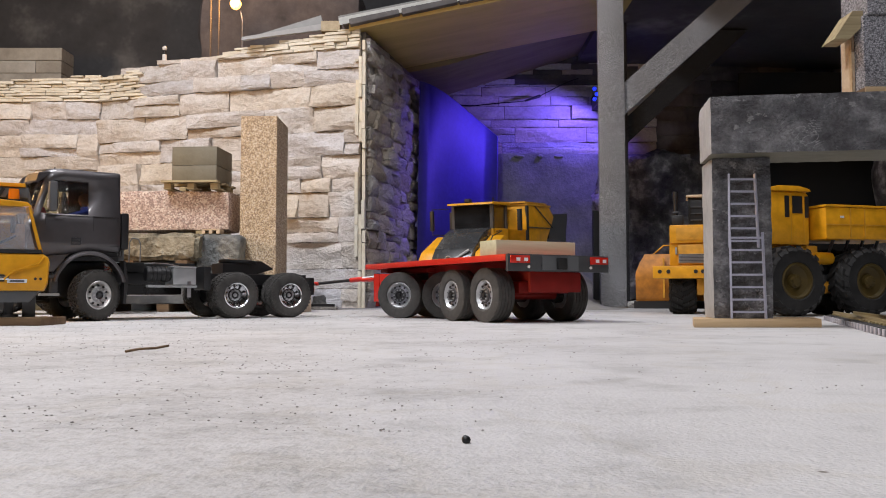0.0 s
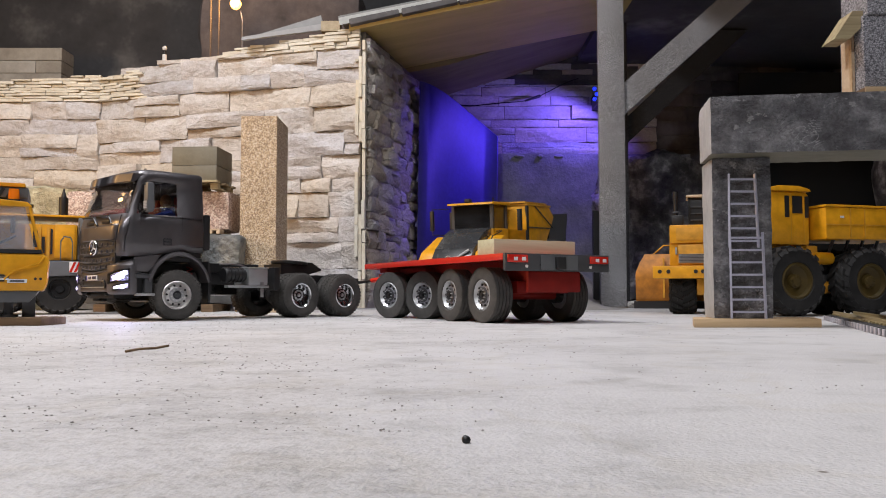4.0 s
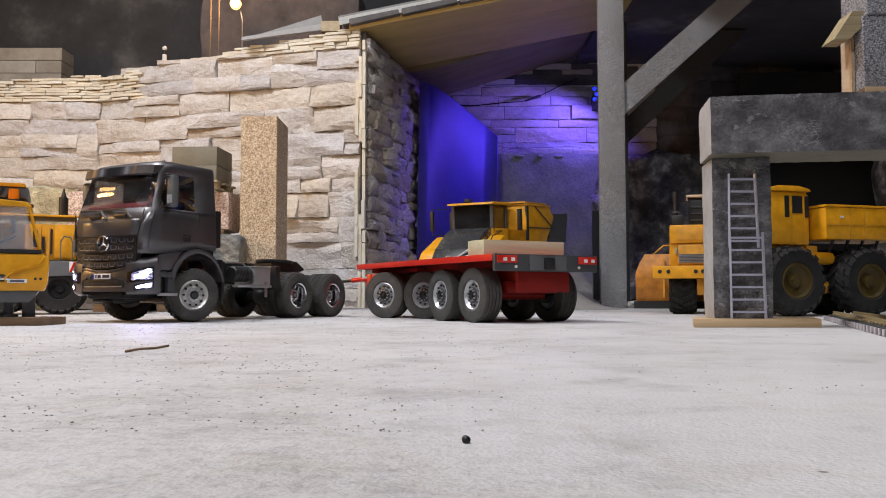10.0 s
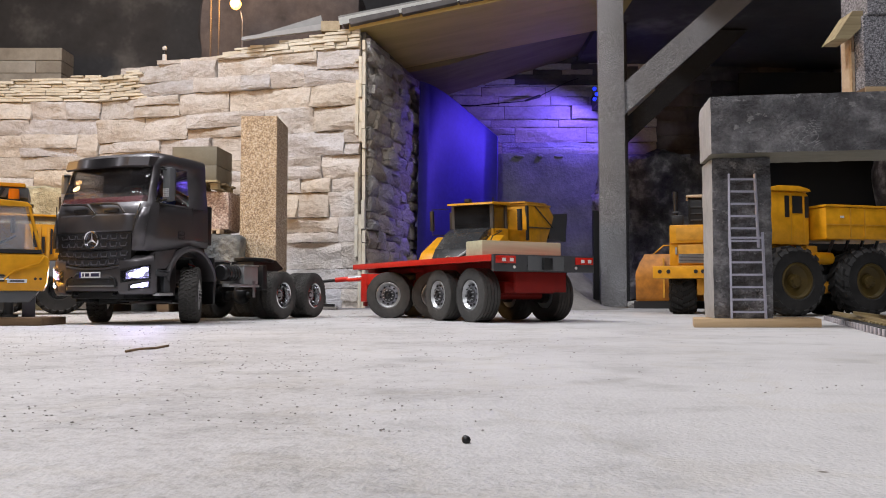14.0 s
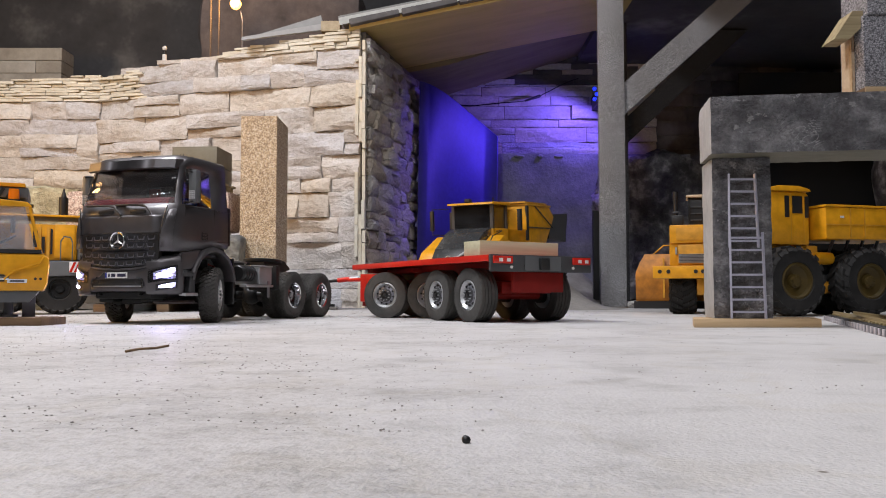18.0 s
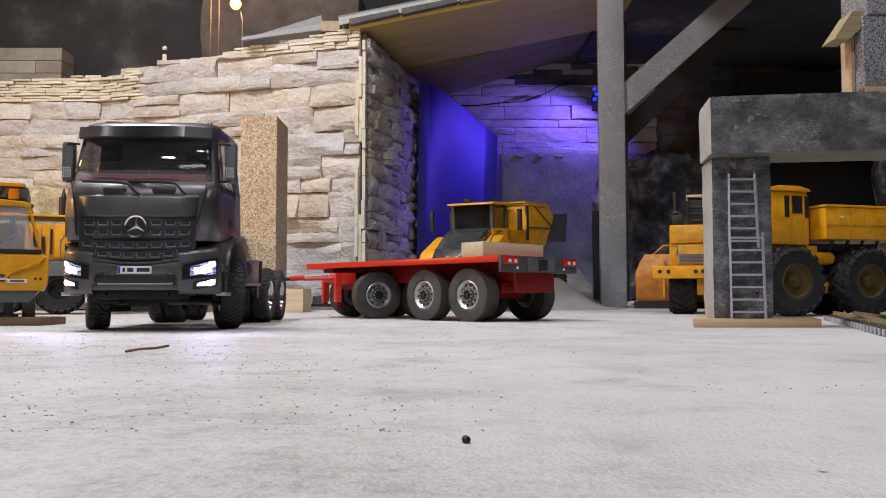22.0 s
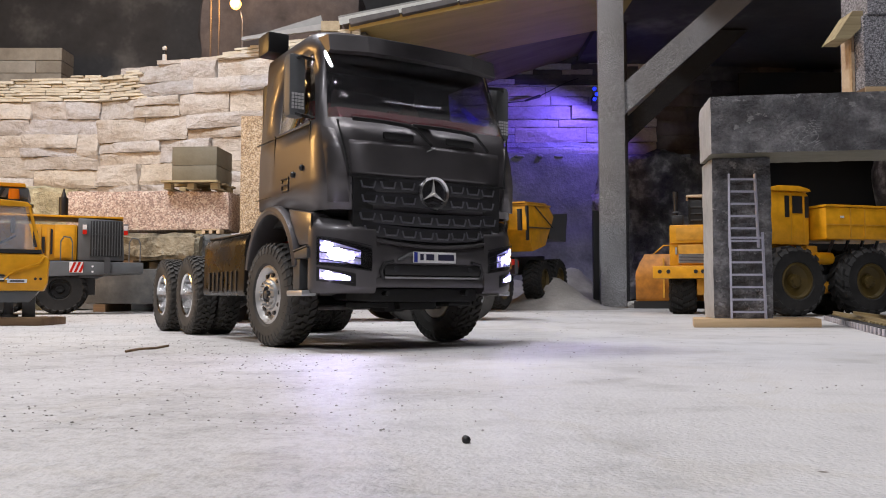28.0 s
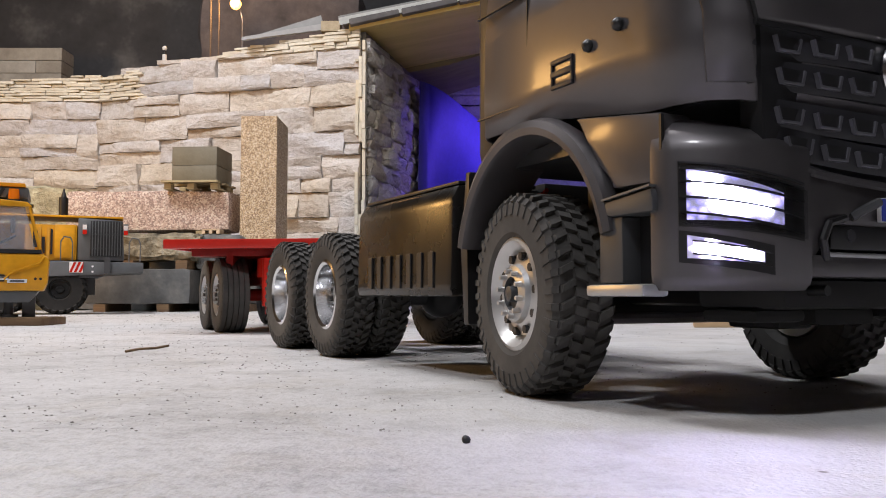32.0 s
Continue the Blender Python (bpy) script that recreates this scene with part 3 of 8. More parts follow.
def rod(bm, a, b, r, r2=None, seg=12, mat=0):
    a, b = Vector(a), Vector(b)
    d = b - a
    m = Matrix.Translation((a + b) / 2) @ d.to_track_quat("Z", "Y").to_matrix().to_4x4()
    g = bmesh.ops.create_cone(bm, cap_ends=True, segments=seg, radius1=r, radius2=r if r2 is None else r2, depth=d.length, matrix=m)
    for f in {f for v in g["verts"] for f in v.link_faces}:
        f.material_index = mat


def pipe(bm, pts, r, seg=8):
    for a, b in zip(pts, pts[1:]):
        rod(bm, a, b, r, seg=seg)
    for p in pts[1:-1]:
        bmesh.ops.create_uvsphere(bm, u_segments=seg, v_segments=5, radius=r, matrix=Matrix.Translation(p))


def lathe(bm, profile, seg=32, mat=0, closed=True):
    """Turns (radius, y) round the y axis."""
    rings = []
    for r, y in profile:
        rings.append([bm.verts.new((r * math.cos(2 * math.pi * i / seg), y, r * math.sin(2 * math.pi * i / seg))) for i in range(seg)])
    for a, b in zip(rings, rings[1:] + (rings[:1] if closed else [])):
        for i in range(seg):
            f = bm.faces.new((a[i], a[(i + 1) % seg], b[(i + 1) % seg], b[i]))
            f.material_index = mat


def prism(bm, outline, axis, a, b, mat=0, bevel=0.0):
    """An outline in two axes, drawn out along the third ('x', 'y' or 'z') from a to b."""
    def at(u, v, w):
        return {"x": (w, u, v), "y": (u, w, v), "z": (u, v, w)}[axis]
    lo = [bm.verts.new(at(u, v, a)) for u, v in outline]
    hi = [bm.verts.new(at(u, v, b)) for u, v in outline]
    n = len(outline)
    fs = [bm.faces.new(lo), bm.faces.new(hi[::-1])]
    for i in range(n):
        fs.append(bm.faces.new((lo[i], lo[(i + 1) % n], hi[(i + 1) % n], hi[i])))
    for f in fs:
        f.material_index = mat
    if bevel:
        bmesh.ops.bevel(bm, geom=list({e for v in lo + hi for e in v.link_edges}), offset=bevel, segments=2, affect="EDGES", profile=0.6)


def PR(outline, axis, a, b, bevel=0.0):
    bm = bmesh.new()
    prism(bm, outline, axis, a, b, bevel=bevel)
    return bm


def rough_block(sx, sy, sz, amount, cuts=10, seed=0, scale=14.0, bevel=0.006):
    """A block of quarried stone: subdivided and pushed about by noise."""
    bm = bmesh.new()
    n = [max(2, min(cuts * 2, round(cuts * s / max(sx, sy, sz)) + 1)) for s in (sx, sy, sz)]
    verts = {}

    def vert(i, j, k):
        key = (i, j, k)
        if key not in verts:
            p = Vector(((i / n[0] - 0.5) * sx, (j / n[1] - 0.5) * sy, k / n[2] * sz))
            edge = sum(q in (0, n[a]) for a, q in enumerate(key))
            d = noise.noise_vector(p * scale + Vector((seed * 3.1, seed, 0))) * amount + noise.noise_vector(p * scale * 3 + Vector((seed, 0, 5))) * amount * 0.4
            if edge >= 2:
                c = Vector((-(p.x > 0) + (p.x < 0), -(p.y > 0) + (p.y < 0), -(p.z > sz / 2) + (p.z < sz / 2)))
                d = d * 0.6 + c * bevel * (0.5 if edge == 2 else 0.8)
            if k == 0:
                d.z = max(d.z, 0.0)
            verts[key] = bm.verts.new(p + d)
        return verts[key]
    for a in range(3):
        b, c = (a + 1) % 3, (a + 2) % 3
        for side in (0, n[a]):
            for p in range(n[b]):
                for q in range(n[c]):
                    quad = []
                    for dp, dq in ((0, 0), (1, 0), (1, 1), (0, 1)):
                        key = [0, 0, 0]
                        key[a], key[b], key[c] = side, p + dp, q + dq
                        quad.append(vert(*key))
                    bm.faces.new(quad)
    return bm


# ---- floor, room shell ----
def build_room():
    bm = bmesh.new()
    box(bm, -7, 7, -4, 7, -0.12, 0.0)
    fl = part("floor", bm, FLOOR, soft=False)
    tagged(fl, "pale dusty concrete floor with grit and stains", "floor", kind="structure")
    for name, a in (("wall_north", (-7, 7, 6.6, 6.8, 0, 3)), ("wall_south", (-7, 7, -4.0, -3.8, 0, 3)), ("wall_west", (-7, -6.8, -3.8, 6.6, 0, 3)), ("wall_east", (6.8, 7, -3.8, 6.6, 0, 3))):
        # unseen south wall made pale to bounce fill and reflect in the glass
        tagged(part(name, B(*a), BOUNCEWALL if name == "wall_south" else BACKDROP, soft=False), "plain unseen workshop wall", "wall", kind="structure")
    tagged(part("ceiling", B(-7, 7, -4, 7, 3.0, 3.1), BACKDROP, soft=False), "dark plain workshop ceiling", "ceiling", kind="structure")


build_room()


# ---- stone walls ----
def stone_mesh(w, hgt, d, rough, seed, nx=6, nz=3, mat=None):
    """One facing stone: a split front with a flat back; x along the wall, front towards -y."""
    rnd = random.Random(seed)
    bm = bmesh.new()
    flats = [(rnd.uniform(-0.5, 0.5) * w, rnd.uniform(0.0, 1.0) * hgt, rnd.uniform(0.15, 1.0), rnd.uniform(-0.16, 0.16), rnd.uniform(-0.42, 0.42)) for _ in range(max(4, min(9, int(w / 0.03))))]
    grid = []
    for k in range(nz + 1):
        row = []
        for i in range(nx + 1):
            x, z = w * (i / nx - 0.5), hgt * k / nz
            e = (i in (0, nx)) + (k in (0, nz))
            p = Vector((x * 9 + seed * 1.7, seed * 0.37, z * 16))
            n = noise.noise(p) * 0.9 + noise.noise(p * 2.3) * 0.5
            chip = min(rough * a + b * (x - x0) + c * (z - z0) for x0, z0, a, b, c in flats)
            y = -d - chip - rough * 0.30 * round(n * 3.0) / 3.0 + (0.12 * rough if e else 0.0)
            if 0 < i < nx:
                x += rnd.uniform(-0.25, 0.25) * w / nx
            if 0 < k < nz:
                z += rnd.uniform(-0.2, 0.2) * hgt / nz
            if k in (0, nz):
                z += rnd.uniform(-1, 1) * min(0.0016, hgt * 0.06)
            row.append(bm.verts.new((x, min(y, -0.004), z)))
        grid.append(row)
    for k in range(nz):
        for i in range(nx):
            bm.faces.new((grid[k][i], grid[k][i + 1], grid[k + 1][i + 1], grid[k + 1][i]))
    rim = grid[0] + [r[-1] for r in grid[1:-1]] + grid[-1][::-1] + [r[0] for r in grid[1:-1]][::-1]
    back = [bm.verts.new((v.co.x, 0.0, v.co.z)) for v in rim]
    for i in range(len(rim)):
        j = (i + 1) % len(rim)
        bm.faces.new((rim[i], back[i], back[j], rim[j]))
    me = mesh_from("stone", bm, mat)
    me.shade_smooth()
    me.set_sharp_from_angle(angle=radians(12))
    return me


def lay_courses(wall, a, b, bottom, top, heights, lengths, depth, rough, mats, seed, gap=0.0014, name="stone", skip=None):
    """Courses of stones along the line a-b (plan), from bottom to top(u)."""
    rnd = random.Random(seed)
    a, b = Vector((*a, 0)), Vector((*b, 0))
    length, way = (b - a).length, (b - a).normalized()
    ang = math.atan2(way.y, way.x)
    z, count = bottom, 0
    peak = max(top(u / 20) for u in range(21))
    while z < peak - 0.004:
        hgt = rnd.uniform(*heights)
        u = -rnd.uniform(0, lengths[0])
        while u < length - 0.004:
            w = rnd.uniform(*lengths)
            u0, u1 = max(u, 0.0), min(u + w, length)
            if length - u1 < lengths[0] * 0.4:
                u1 = length
            u = u1
            lim = top(((u0 + u1) / 2) / length)
            if u1 - u0 < 0.012 or z > lim - 0.006:
                continue
            hh = min(hgt, lim - z)
            parts = [(z, hh)]
            if hh > heights[0] * 1.35 and rnd.random() < 0.3:
                k = rnd.uniform(0.35, 0.65)
                parts = [(z, hh * k), (z + hh * k, hh * (1 - k))]
            for zz, h2 in parts:
                count += 1
                dd = depth * rnd.uniform(0.7, 1.3)
                me = stone_mesh(u1 - u0 - gap, h2 - gap, dd, rough, seed * 1000 + count, max(2, min(16, int((u1 - u0) / 0.014))), 6 if h2 > 0.05 else 4 if h2 > 0.025 else 1, rnd.choice(mats))
                o = new(name, me)
                o.parent = wall
                p = a + way * ((u0 + u1) / 2)
                o.matrix_basis = pose(p.x, p.y, zz, 0, 0, math.degrees(ang))
        z += hgt
    return count


def wall_core(name, a, b, thick, tops, label):
    """A solid core behind the stones, with an upper edge that follows tops."""
    a, b = Vector(a), Vector(b)
    way = (b - a).normalized()
    nor = Vector((-way.y, way.x))
    bm = bmesh.new()
    n = len(tops)
    rows = []
    for i, z in enumerate(tops):
        p = a + (b - a) * (i / (n - 1))
        q = p + nor * thick
        rows.append([bm.verts.new((p.x, p.y, 0)), bm.verts.new((p.x, p.y, z)), bm.verts.new((q.x, q.y, z)), bm.verts.new((q.x, q.y, 0))])
    for r, s in zip(rows, rows[1:]):
        for i in range(4):
            bm.faces.new((r[i], s[i], s[(i + 1) % 4], r[(i + 1) % 4]))
    bm.faces.new(rows[0])
    bm.faces.new(rows[-1][::-1])
    return tagged(part(name, bm, MORTAR, soft=False), label, "wall", kind="structure")


def between(*pairs):
    def top(u):
        for (u0, z0), (u1, z1) in zip(pairs, pairs[1:]):
            if u <= u1:
                return z0 + (z1 - z0) * (u - u0) / (u1 - u0)
        return pairs[-1][1]
    return top


CORNER, FOLD, FAR = (-0.262, 2.615), (-1.192, 2.86), (-2.3, 2.88)


def build_quarry_walls():
    # right stretch: from the fold to the tunnel's mouth
    w = wall_core("wall_quarry_1", FOLD, CORNER, 0.16, [0.79, 0.80, 0.815, 0.835, 0.86, 0.875], "stone-faced quarry wall of pale split blocks")
    lay_courses(w, FOLD, CORNER, 0.0, between((0, 0.715), (0.16, 0.715), (0.165, 0.825), (0.3, 0.842), (0.5, 0.845), (1.0, 0.83)), (0.040, 0.086), (0.09, 0.30), 0.018, 0.023, [STONE], 11)
    lay_courses(w, FOLD, CORNER, 0.832, between((0, 0.0), (0.49, 0.0), (0.5, 0.858), (0.75, 0.878), (1.0, 0.898)), (0.009, 0.012), (0.035, 0.09), 0.018, 0.005, [STRIP], 12, 0.0026, "strip")
    lay_courses(w, FOLD, CORNER, 0.715, between((0, 0.80), (0.08, 0.805), (0.165, 0.825), (0.17, 0.0), (1.0, 0.0)), (0.009, 0.0115), (0.035, 0.09), 0.02, 0.005, [STRIP], 13, 0.0026, "strip")
    # left stretch
    w2 = wall_core("wall_quarry_2", FAR, FOLD, 0.16, [0.76, 0.76, 0.77, 0.78], "stone-faced quarry wall of pale split blocks")
    lay_courses(w2, FAR, FOLD, 0.0, between((0, 0.71), (1, 0.712)), (0.045, 0.086), (0.10, 0.32), 0.018, 0.024, [STONE], 14)
    lay_courses(w2, FAR, FOLD, 0.714, between((0, 0.77), (0.5, 0.78), (0.78, 0.795), (1, 0.81)), (0.009, 0.0115), (0.035, 0.09), 0.02, 0.005, [STRIP], 15, 0.0026, "strip")
    # corner strips, standing on end beside the mouth
    rnd = random.Random(5)
    for col, (dx, zt) in enumerate(((0.000, 0.85), (-0.011, 0.80), (-0.022, 0.79))):
        z = 0.0
        while z < zt:
            hh = rnd.uniform(0.04, 0.12)
            if col and rnd.random() < 0.35:
                z += hh
                continue
            bm = bmesh.new()
            box(bm, -0.0052, 0.0052, -0.012 - rnd.uniform(0.008, 0.02), 0.008, 0, min(hh, zt - z) - 0.002, bevel=0.0012)
            s = part("corner_strip", bm, STRIP, w, soft=False)
            s.matrix_basis = pose(CORNER[0] + 0.012 + dx, CORNER[1] - 0.006 - dx * 0.3, z, 0, 0, rnd.uniform(-3, 3))
            z += hh
    # return of the wall into the tunnel
    w3 = wall_core("wall_tunnel_side", (-0.25, 2.63), (-0.115, 3.22), 0.12, [0.89, 0.9], "stone-faced tunnel side wall in shade")
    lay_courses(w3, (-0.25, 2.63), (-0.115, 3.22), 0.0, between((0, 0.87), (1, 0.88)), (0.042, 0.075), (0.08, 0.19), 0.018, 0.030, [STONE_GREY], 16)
    # back wall: panels over a rough plastered plinth
    wb = tagged(part("wall_tunnel_back", B(-0.5, 3.0, 3.66, 3.77, 0, 1.3), MORTAR, soft=False), "tunnel back wall with pale stone panels", "wall", kind="structure")
    lay_courses(wb, (-0.4, 3.66), (0.95, 3.66), 0.665, between((0, 0.98), (1, 0.98)), (0.035, 0.075), (0.10, 0.34), 0.022, 0.016, [STONE_BACK], 17, 0.0030)
    lay_courses(wb, (-0.4, 3.66), (0.95, 3.66), 0.982, between((0, 1.19), (1, 1.19)), (0.018, 0.03), (0.09, 0.2), 0.02, 0.006, [STONE_BACK, SLATE_DARK, SLATE_DARK], 18, name="slate")
    lay_courses(wb, (0.95, 3.66), (2.6, 3.66), 0.62, between((0, 1.1), (1, 1.1)), (0.055, 0.075), (0.12, 0.3), 0.02, 0.005, [BRICK_DARK], 19)
    bm = rough_block(1.55, 0.10, 0.655, 0.012, 46, 3, 9.0, 0.004)
    tagged(part("tunnel_plinth", bm, PLASTER, m=pose(0.30, 3.6, 0)), "rough grey plastered plinth under the panels", "plinth", kind="structure")
    rnd = random.Random(8)
    for x, wdt in ((0.33, 0.055), (0.42, 0.03), (0.50, 0.05)):
        tagged(part("broken_stone", rough_block(wdt * 0.8, 0.02, 0.016, 0.003, 4, int(x * 100), 30), PLASTER, m=pose(x, 3.548, 0.632)), "small broken stone stuck under the panel edge", "stone")
    bm = rough_block(0.64, 0.3, 0.62, 0.05, 22, 7, 6.0, 0.01)
    tagged(part("rock_face", bm, ROCK_DARK, m=pose(0.99, 3.55, 0)), "dark craggy rock face in the shade", "rock", kind="structure")
    # flat black sheet stands in for the shade deep in the shed
    tagged(part("shade_sheet", B(1.28, 3.0, 3.52, 3.54, 0, 1.0), MATTE, soft=False), "matt black sheet standing for the dark of the shed", "sheet")
    bm = rough_block(1.2, 0.3, 1.0, 0.05, 20, 9, 6.0, 0.01)
    tagged(part("rock_face", bm, ROCK_DARK, m=pose(2.35, 3.2, 0)), "dark craggy rock face in the shade", "rock", kind="structure")


def build_roof():
    # sloping boards over the tunnel's mouth
    slab = empty("tunnel_roof")
    tagged(slab, "sloping brown roof boards over the tunnel mouth", "roof")
    top = lambda x: 0.945 + 0.2 * x
    part("roof_board", PR([(-0.30, top(-0.30)), (0.70, top(0.70)), (0.70, top(0.70) + 0.02), (-0.30, top(-0.30) + 0.02)], "y", 2.60, 3.15), BOARD, slab, soft=False)
    # inner board, a darker brown than the front one
    part("roof_board", PR([(-0.30, 0.868), (0.02, 0.930), (0.80, 1.170), (0.80, 1.195), (0.02, 0.955), (-0.30, 0.905)], "y", 3.155, 3.72), INNERBOARD, slab, "darker inner roof board", soft=False)
    rnd = random.Random(4)
    x = -0.30
    while x < 0.75:
        w = rnd.uniform(0.14, 0.25)
        z = top(x + w / 2) + 0.036
        bm = bmesh.new()
        box(bm, -w / 2, w / 2 - 0.004, -0.015, 0.02, -0.012, 0.012, bevel=0.003)
        part("edge_stone", bm, SLATE_DARK, slab, m=pose(x + w / 2, 2.59, z - 0.012, 0, -11.3 + rnd.uniform(-2, 2), 0))
        x += w
    for x0, x1 in ((-0.335, 0.005), (0.008, 0.40), (0.403, 0.8)):
        xc = (x0 + x1) / 2
        bm = bmesh.new()
        hw = (x1 - x0) / 2
        box(bm, -hw, hw, -0.002, 0.004, -0.022, 0.0, mat=1)
        box(bm, -hw, hw, 0.0, 0.5, 0.0, 0.006, mat=0)
        part("roof_sheet", bm, [ROOFSHEET, ROOFEDGE], slab, "grey roof sheet with a pale front edge", pose(xc, 2.575, 0.985 + 0.205 * xc, 12, -11.5, 0), soft=False)
    # lower lean-to sheet on the quarry wall
    ob = empty("roof_sheet_low")
    tagged(ob, "flat grey slate sheet lying on the wall top", "roof sheet")
    bm = bmesh.new()
    prism(bm, [(-0.655, 0.875), (-0.395, 0.912), (-0.395, 0.94), (-0.40, 0.955)], "y", 2.66, 2.68)
    part("sheet", bm, ROOFSHEET, ob, soft=False)
    part("edge", PR([(-0.655, 0.868), (-0.395, 0.902), (-0.395, 0.922), (-0.655, 0.878)], "y", 2.645, 2.658), SLATEGREY, ob, soft=False)
    tagged(part("wedge_stone", rough_block(0.062, 0.05, 0.034, 0.001, 4, 2, 30, 0.001), SANDSTONE, m=pose(-0.365, 2.66, 0.895)), "small sandstone wedge between roof sheets", "stone")
    # upper roof to the side, over the shed
    tagged(part("shed_ceiling", PR([(0.60, 1.08), (3.0, 1.02), (3.0, 1.05), (0.60, 1.11)], "y", 1.9, 3.7), BACKDROP, soft=False), "dark shed ceiling board", "ceiling", kind="structure")
    bm = bmesh.new()
    box(bm, -2.6, 0.3, 3.78, 3.86, 0.0, 1.9)
    tagged(part("backdrop", bm, BACKDROP, soft=False), "dark cloth backdrop with faint pale streaks", "backdrop", kind="structure")


def build_post():
    post = empty("granite_post")
    tagged(post, "tall grey granite-finish post with a brace", "post")
    part("shaft", B(0.4970, 0.5775, 2.60, 2.625, 0.0, 1.15, bevel=0.001), GRANITE_GREY, post)
    part("brace", PR([(0.578, 0.615), (1.060, 1.045), (0.946, 1.045), (0.578, 0.718)], "y", 2.61, 2.67), GRANITE_GREY, post, soft=False)
    # near-black slab standing for the brace's shadow behind it
    part("brace_shadow", PR([(0.702, 0.618), (1.17, 1.055), (1.06, 1.055), (0.702, 0.72)], "y", 3.12, 3.18), SHADEGREY, post, soft=False)
    # unseen shaft added behind the post, darkened the same way
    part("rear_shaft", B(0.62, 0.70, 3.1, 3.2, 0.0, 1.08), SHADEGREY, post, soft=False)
    part("base_shim", B(0.49, 0.58, 2.598, 2.65, 0.0, 0.004), OLDWOOD, post, soft=False)


def build_gate():
    plank = part("base_plank", PR([(0.306, 1.012), (0.462, 1.012), (0.492, 1.10), (0.331, 1.10)], "z", 0.0, 0.0105, 0.0008), PINE)
    tagged(plank, "flat pine plank under the stone pillar", "plank")
    # the pillar is turned a little, so that its lit side shows
    p = part("stone_pillar", rough_block(0.0715, 0.07, 0.2005, 0.0012, 30, 21, 60.0, 0.0010), BASALT, m=pose(0.3768, 1.0597, 0.0105, 0, 0, -8))
    tagged(p, "dark split basalt pillar on a plank", "pillar")
    tagged(part("stone_pillar", rough_block(0.0765, 0.07, 0.199, 0.0012, 14, 23, 40.0, 0.0015), BASALT, m=pose(0.755, 1.005, 0.0105, 0, 0, -8)), "dark split basalt pillar on a plank", "pillar")
    tagged(part("base_plank", B(0.69, 0.82, 0.95, 1.06, 0.0, 0.0105, bevel=0.001), PINE), "flat pine plank under the stone pillar", "plank")
    beam = part("stone_lintel", rough_block(0.50, 0.085, 0.0715, 0.0017, 60, 22, 60.0, 0.0012), BASALT, m=pose(0.580, 1.007, 0.2112, 0, 0, -8))
    tagged(beam, "dark basalt lintel resting on the pillars", "lintel")
    # the left end faces are sawn and paler, with the side light in their colour
    for ob in (p, beam):
        ob.data.materials.append(SAWN_LIT)
        ob.data.materials.append(OLIVE)
        for f in ob.data.polygons:
            if f.normal.x < -0.7:
                f.material_index = 1
            # undersides turned olive: their shade is put into the colour
            if f.normal.z < -0.7:
                f.material_index = 2
    # ladder
    lad = empty("ladder", pose(0, 0, 0))
    tagged(lad, "small two-piece metal ladder leaning on the pillar", "ladder")
    def ladder_section(x0, x1, z0, z1, y0, y1, n, spread):
        for s, (xa, xb) in enumerate(((x0, x0 - spread), (x1, x1 + spread))):
            bm = bmesh.new()
            d = Vector((xa - xb, y1 - y0, z1 - z0))
            m = Matrix.Translation(((xa + xb) / 2, (y0 + y1) / 2, (z0 + z1) / 2)) @ d.to_track_quat("Z", "Y").to_matrix().to_4x4()
            bmesh.ops.create_cube(bm, size=1.0, matrix=m @ Matrix.Diagonal((0.0024, 0.0028, d.length, 1)))
            part("rail", bm, LADDER, lad, soft=False)
        for i in range(n):
            u = (i + 0.55) / n
            bm = bmesh.new()
            z, y = z0 + (z1 - z0) * u, y0 + (y1 - y0) * u
            sp = spread * (1 - u)
            box(bm, x0 - sp, x1 + sp, y - 0.0015, y + 0.0015, z - 0.0012, z + 0.0012)
            part("rung", bm, LADDER, lad, soft=False)
    ladder_section(0.3538, 0.3940, 0.0105, 0.117, 1.0140, 1.0172, 7, 0.0008)
    ladder_section(0.3552, 0.3872, 0.098, 0.190, 1.0175, 1.0205, 6, 0.0018)
    # little tower on the lintel
    tw = empty("watch_tower")
    tagged(tw, "small granite-clad tower with a wooden canopy on the lintel", "tower")
    part("tower_body", B(0.5325, 0.70, 1.03, 1.0915, 0.3005, 0.3940, bevel=0.0008), GRANITE_FINE, tw, soft=False)
    part("tower_top", B(0.5365, 0.70, 1.027, 1.095, 0.3945, 0.47, bevel=0.0008), GRANITE_FINE, tw, soft=False)
    door = part("door_board", B(0.5285, 0.5323, 1.054, 1.081, 0.2834, 0.387), PINE_PALE, tw, "pale pine door board", soft=False)
    part("door_frame", B(0.5270, 0.5284, 1.052, 1.058, 0.2834, 0.385), PINE, door, soft=False)
    part("canopy", PR([(0.4985, 0.3655), (0.5185, 0.3655), (0.5320, 0.3790), (0.5355, 0.3935), (0.5355, 0.4015), (0.5225, 0.4015)], "y", 1.036, 1.072), PALLET, tw, "sloping plywood canopy", soft=False)
    part("base_plate", B(0.530, 0.70, 1.024, 1.092, 0.2830, 0.3002), OLDWOOD, tw, soft=False)
    part("sill_board", B(0.529, 0.70, 1.0225, 1.0238, 0.2930, 0.3004), PINE, tw, soft=False)


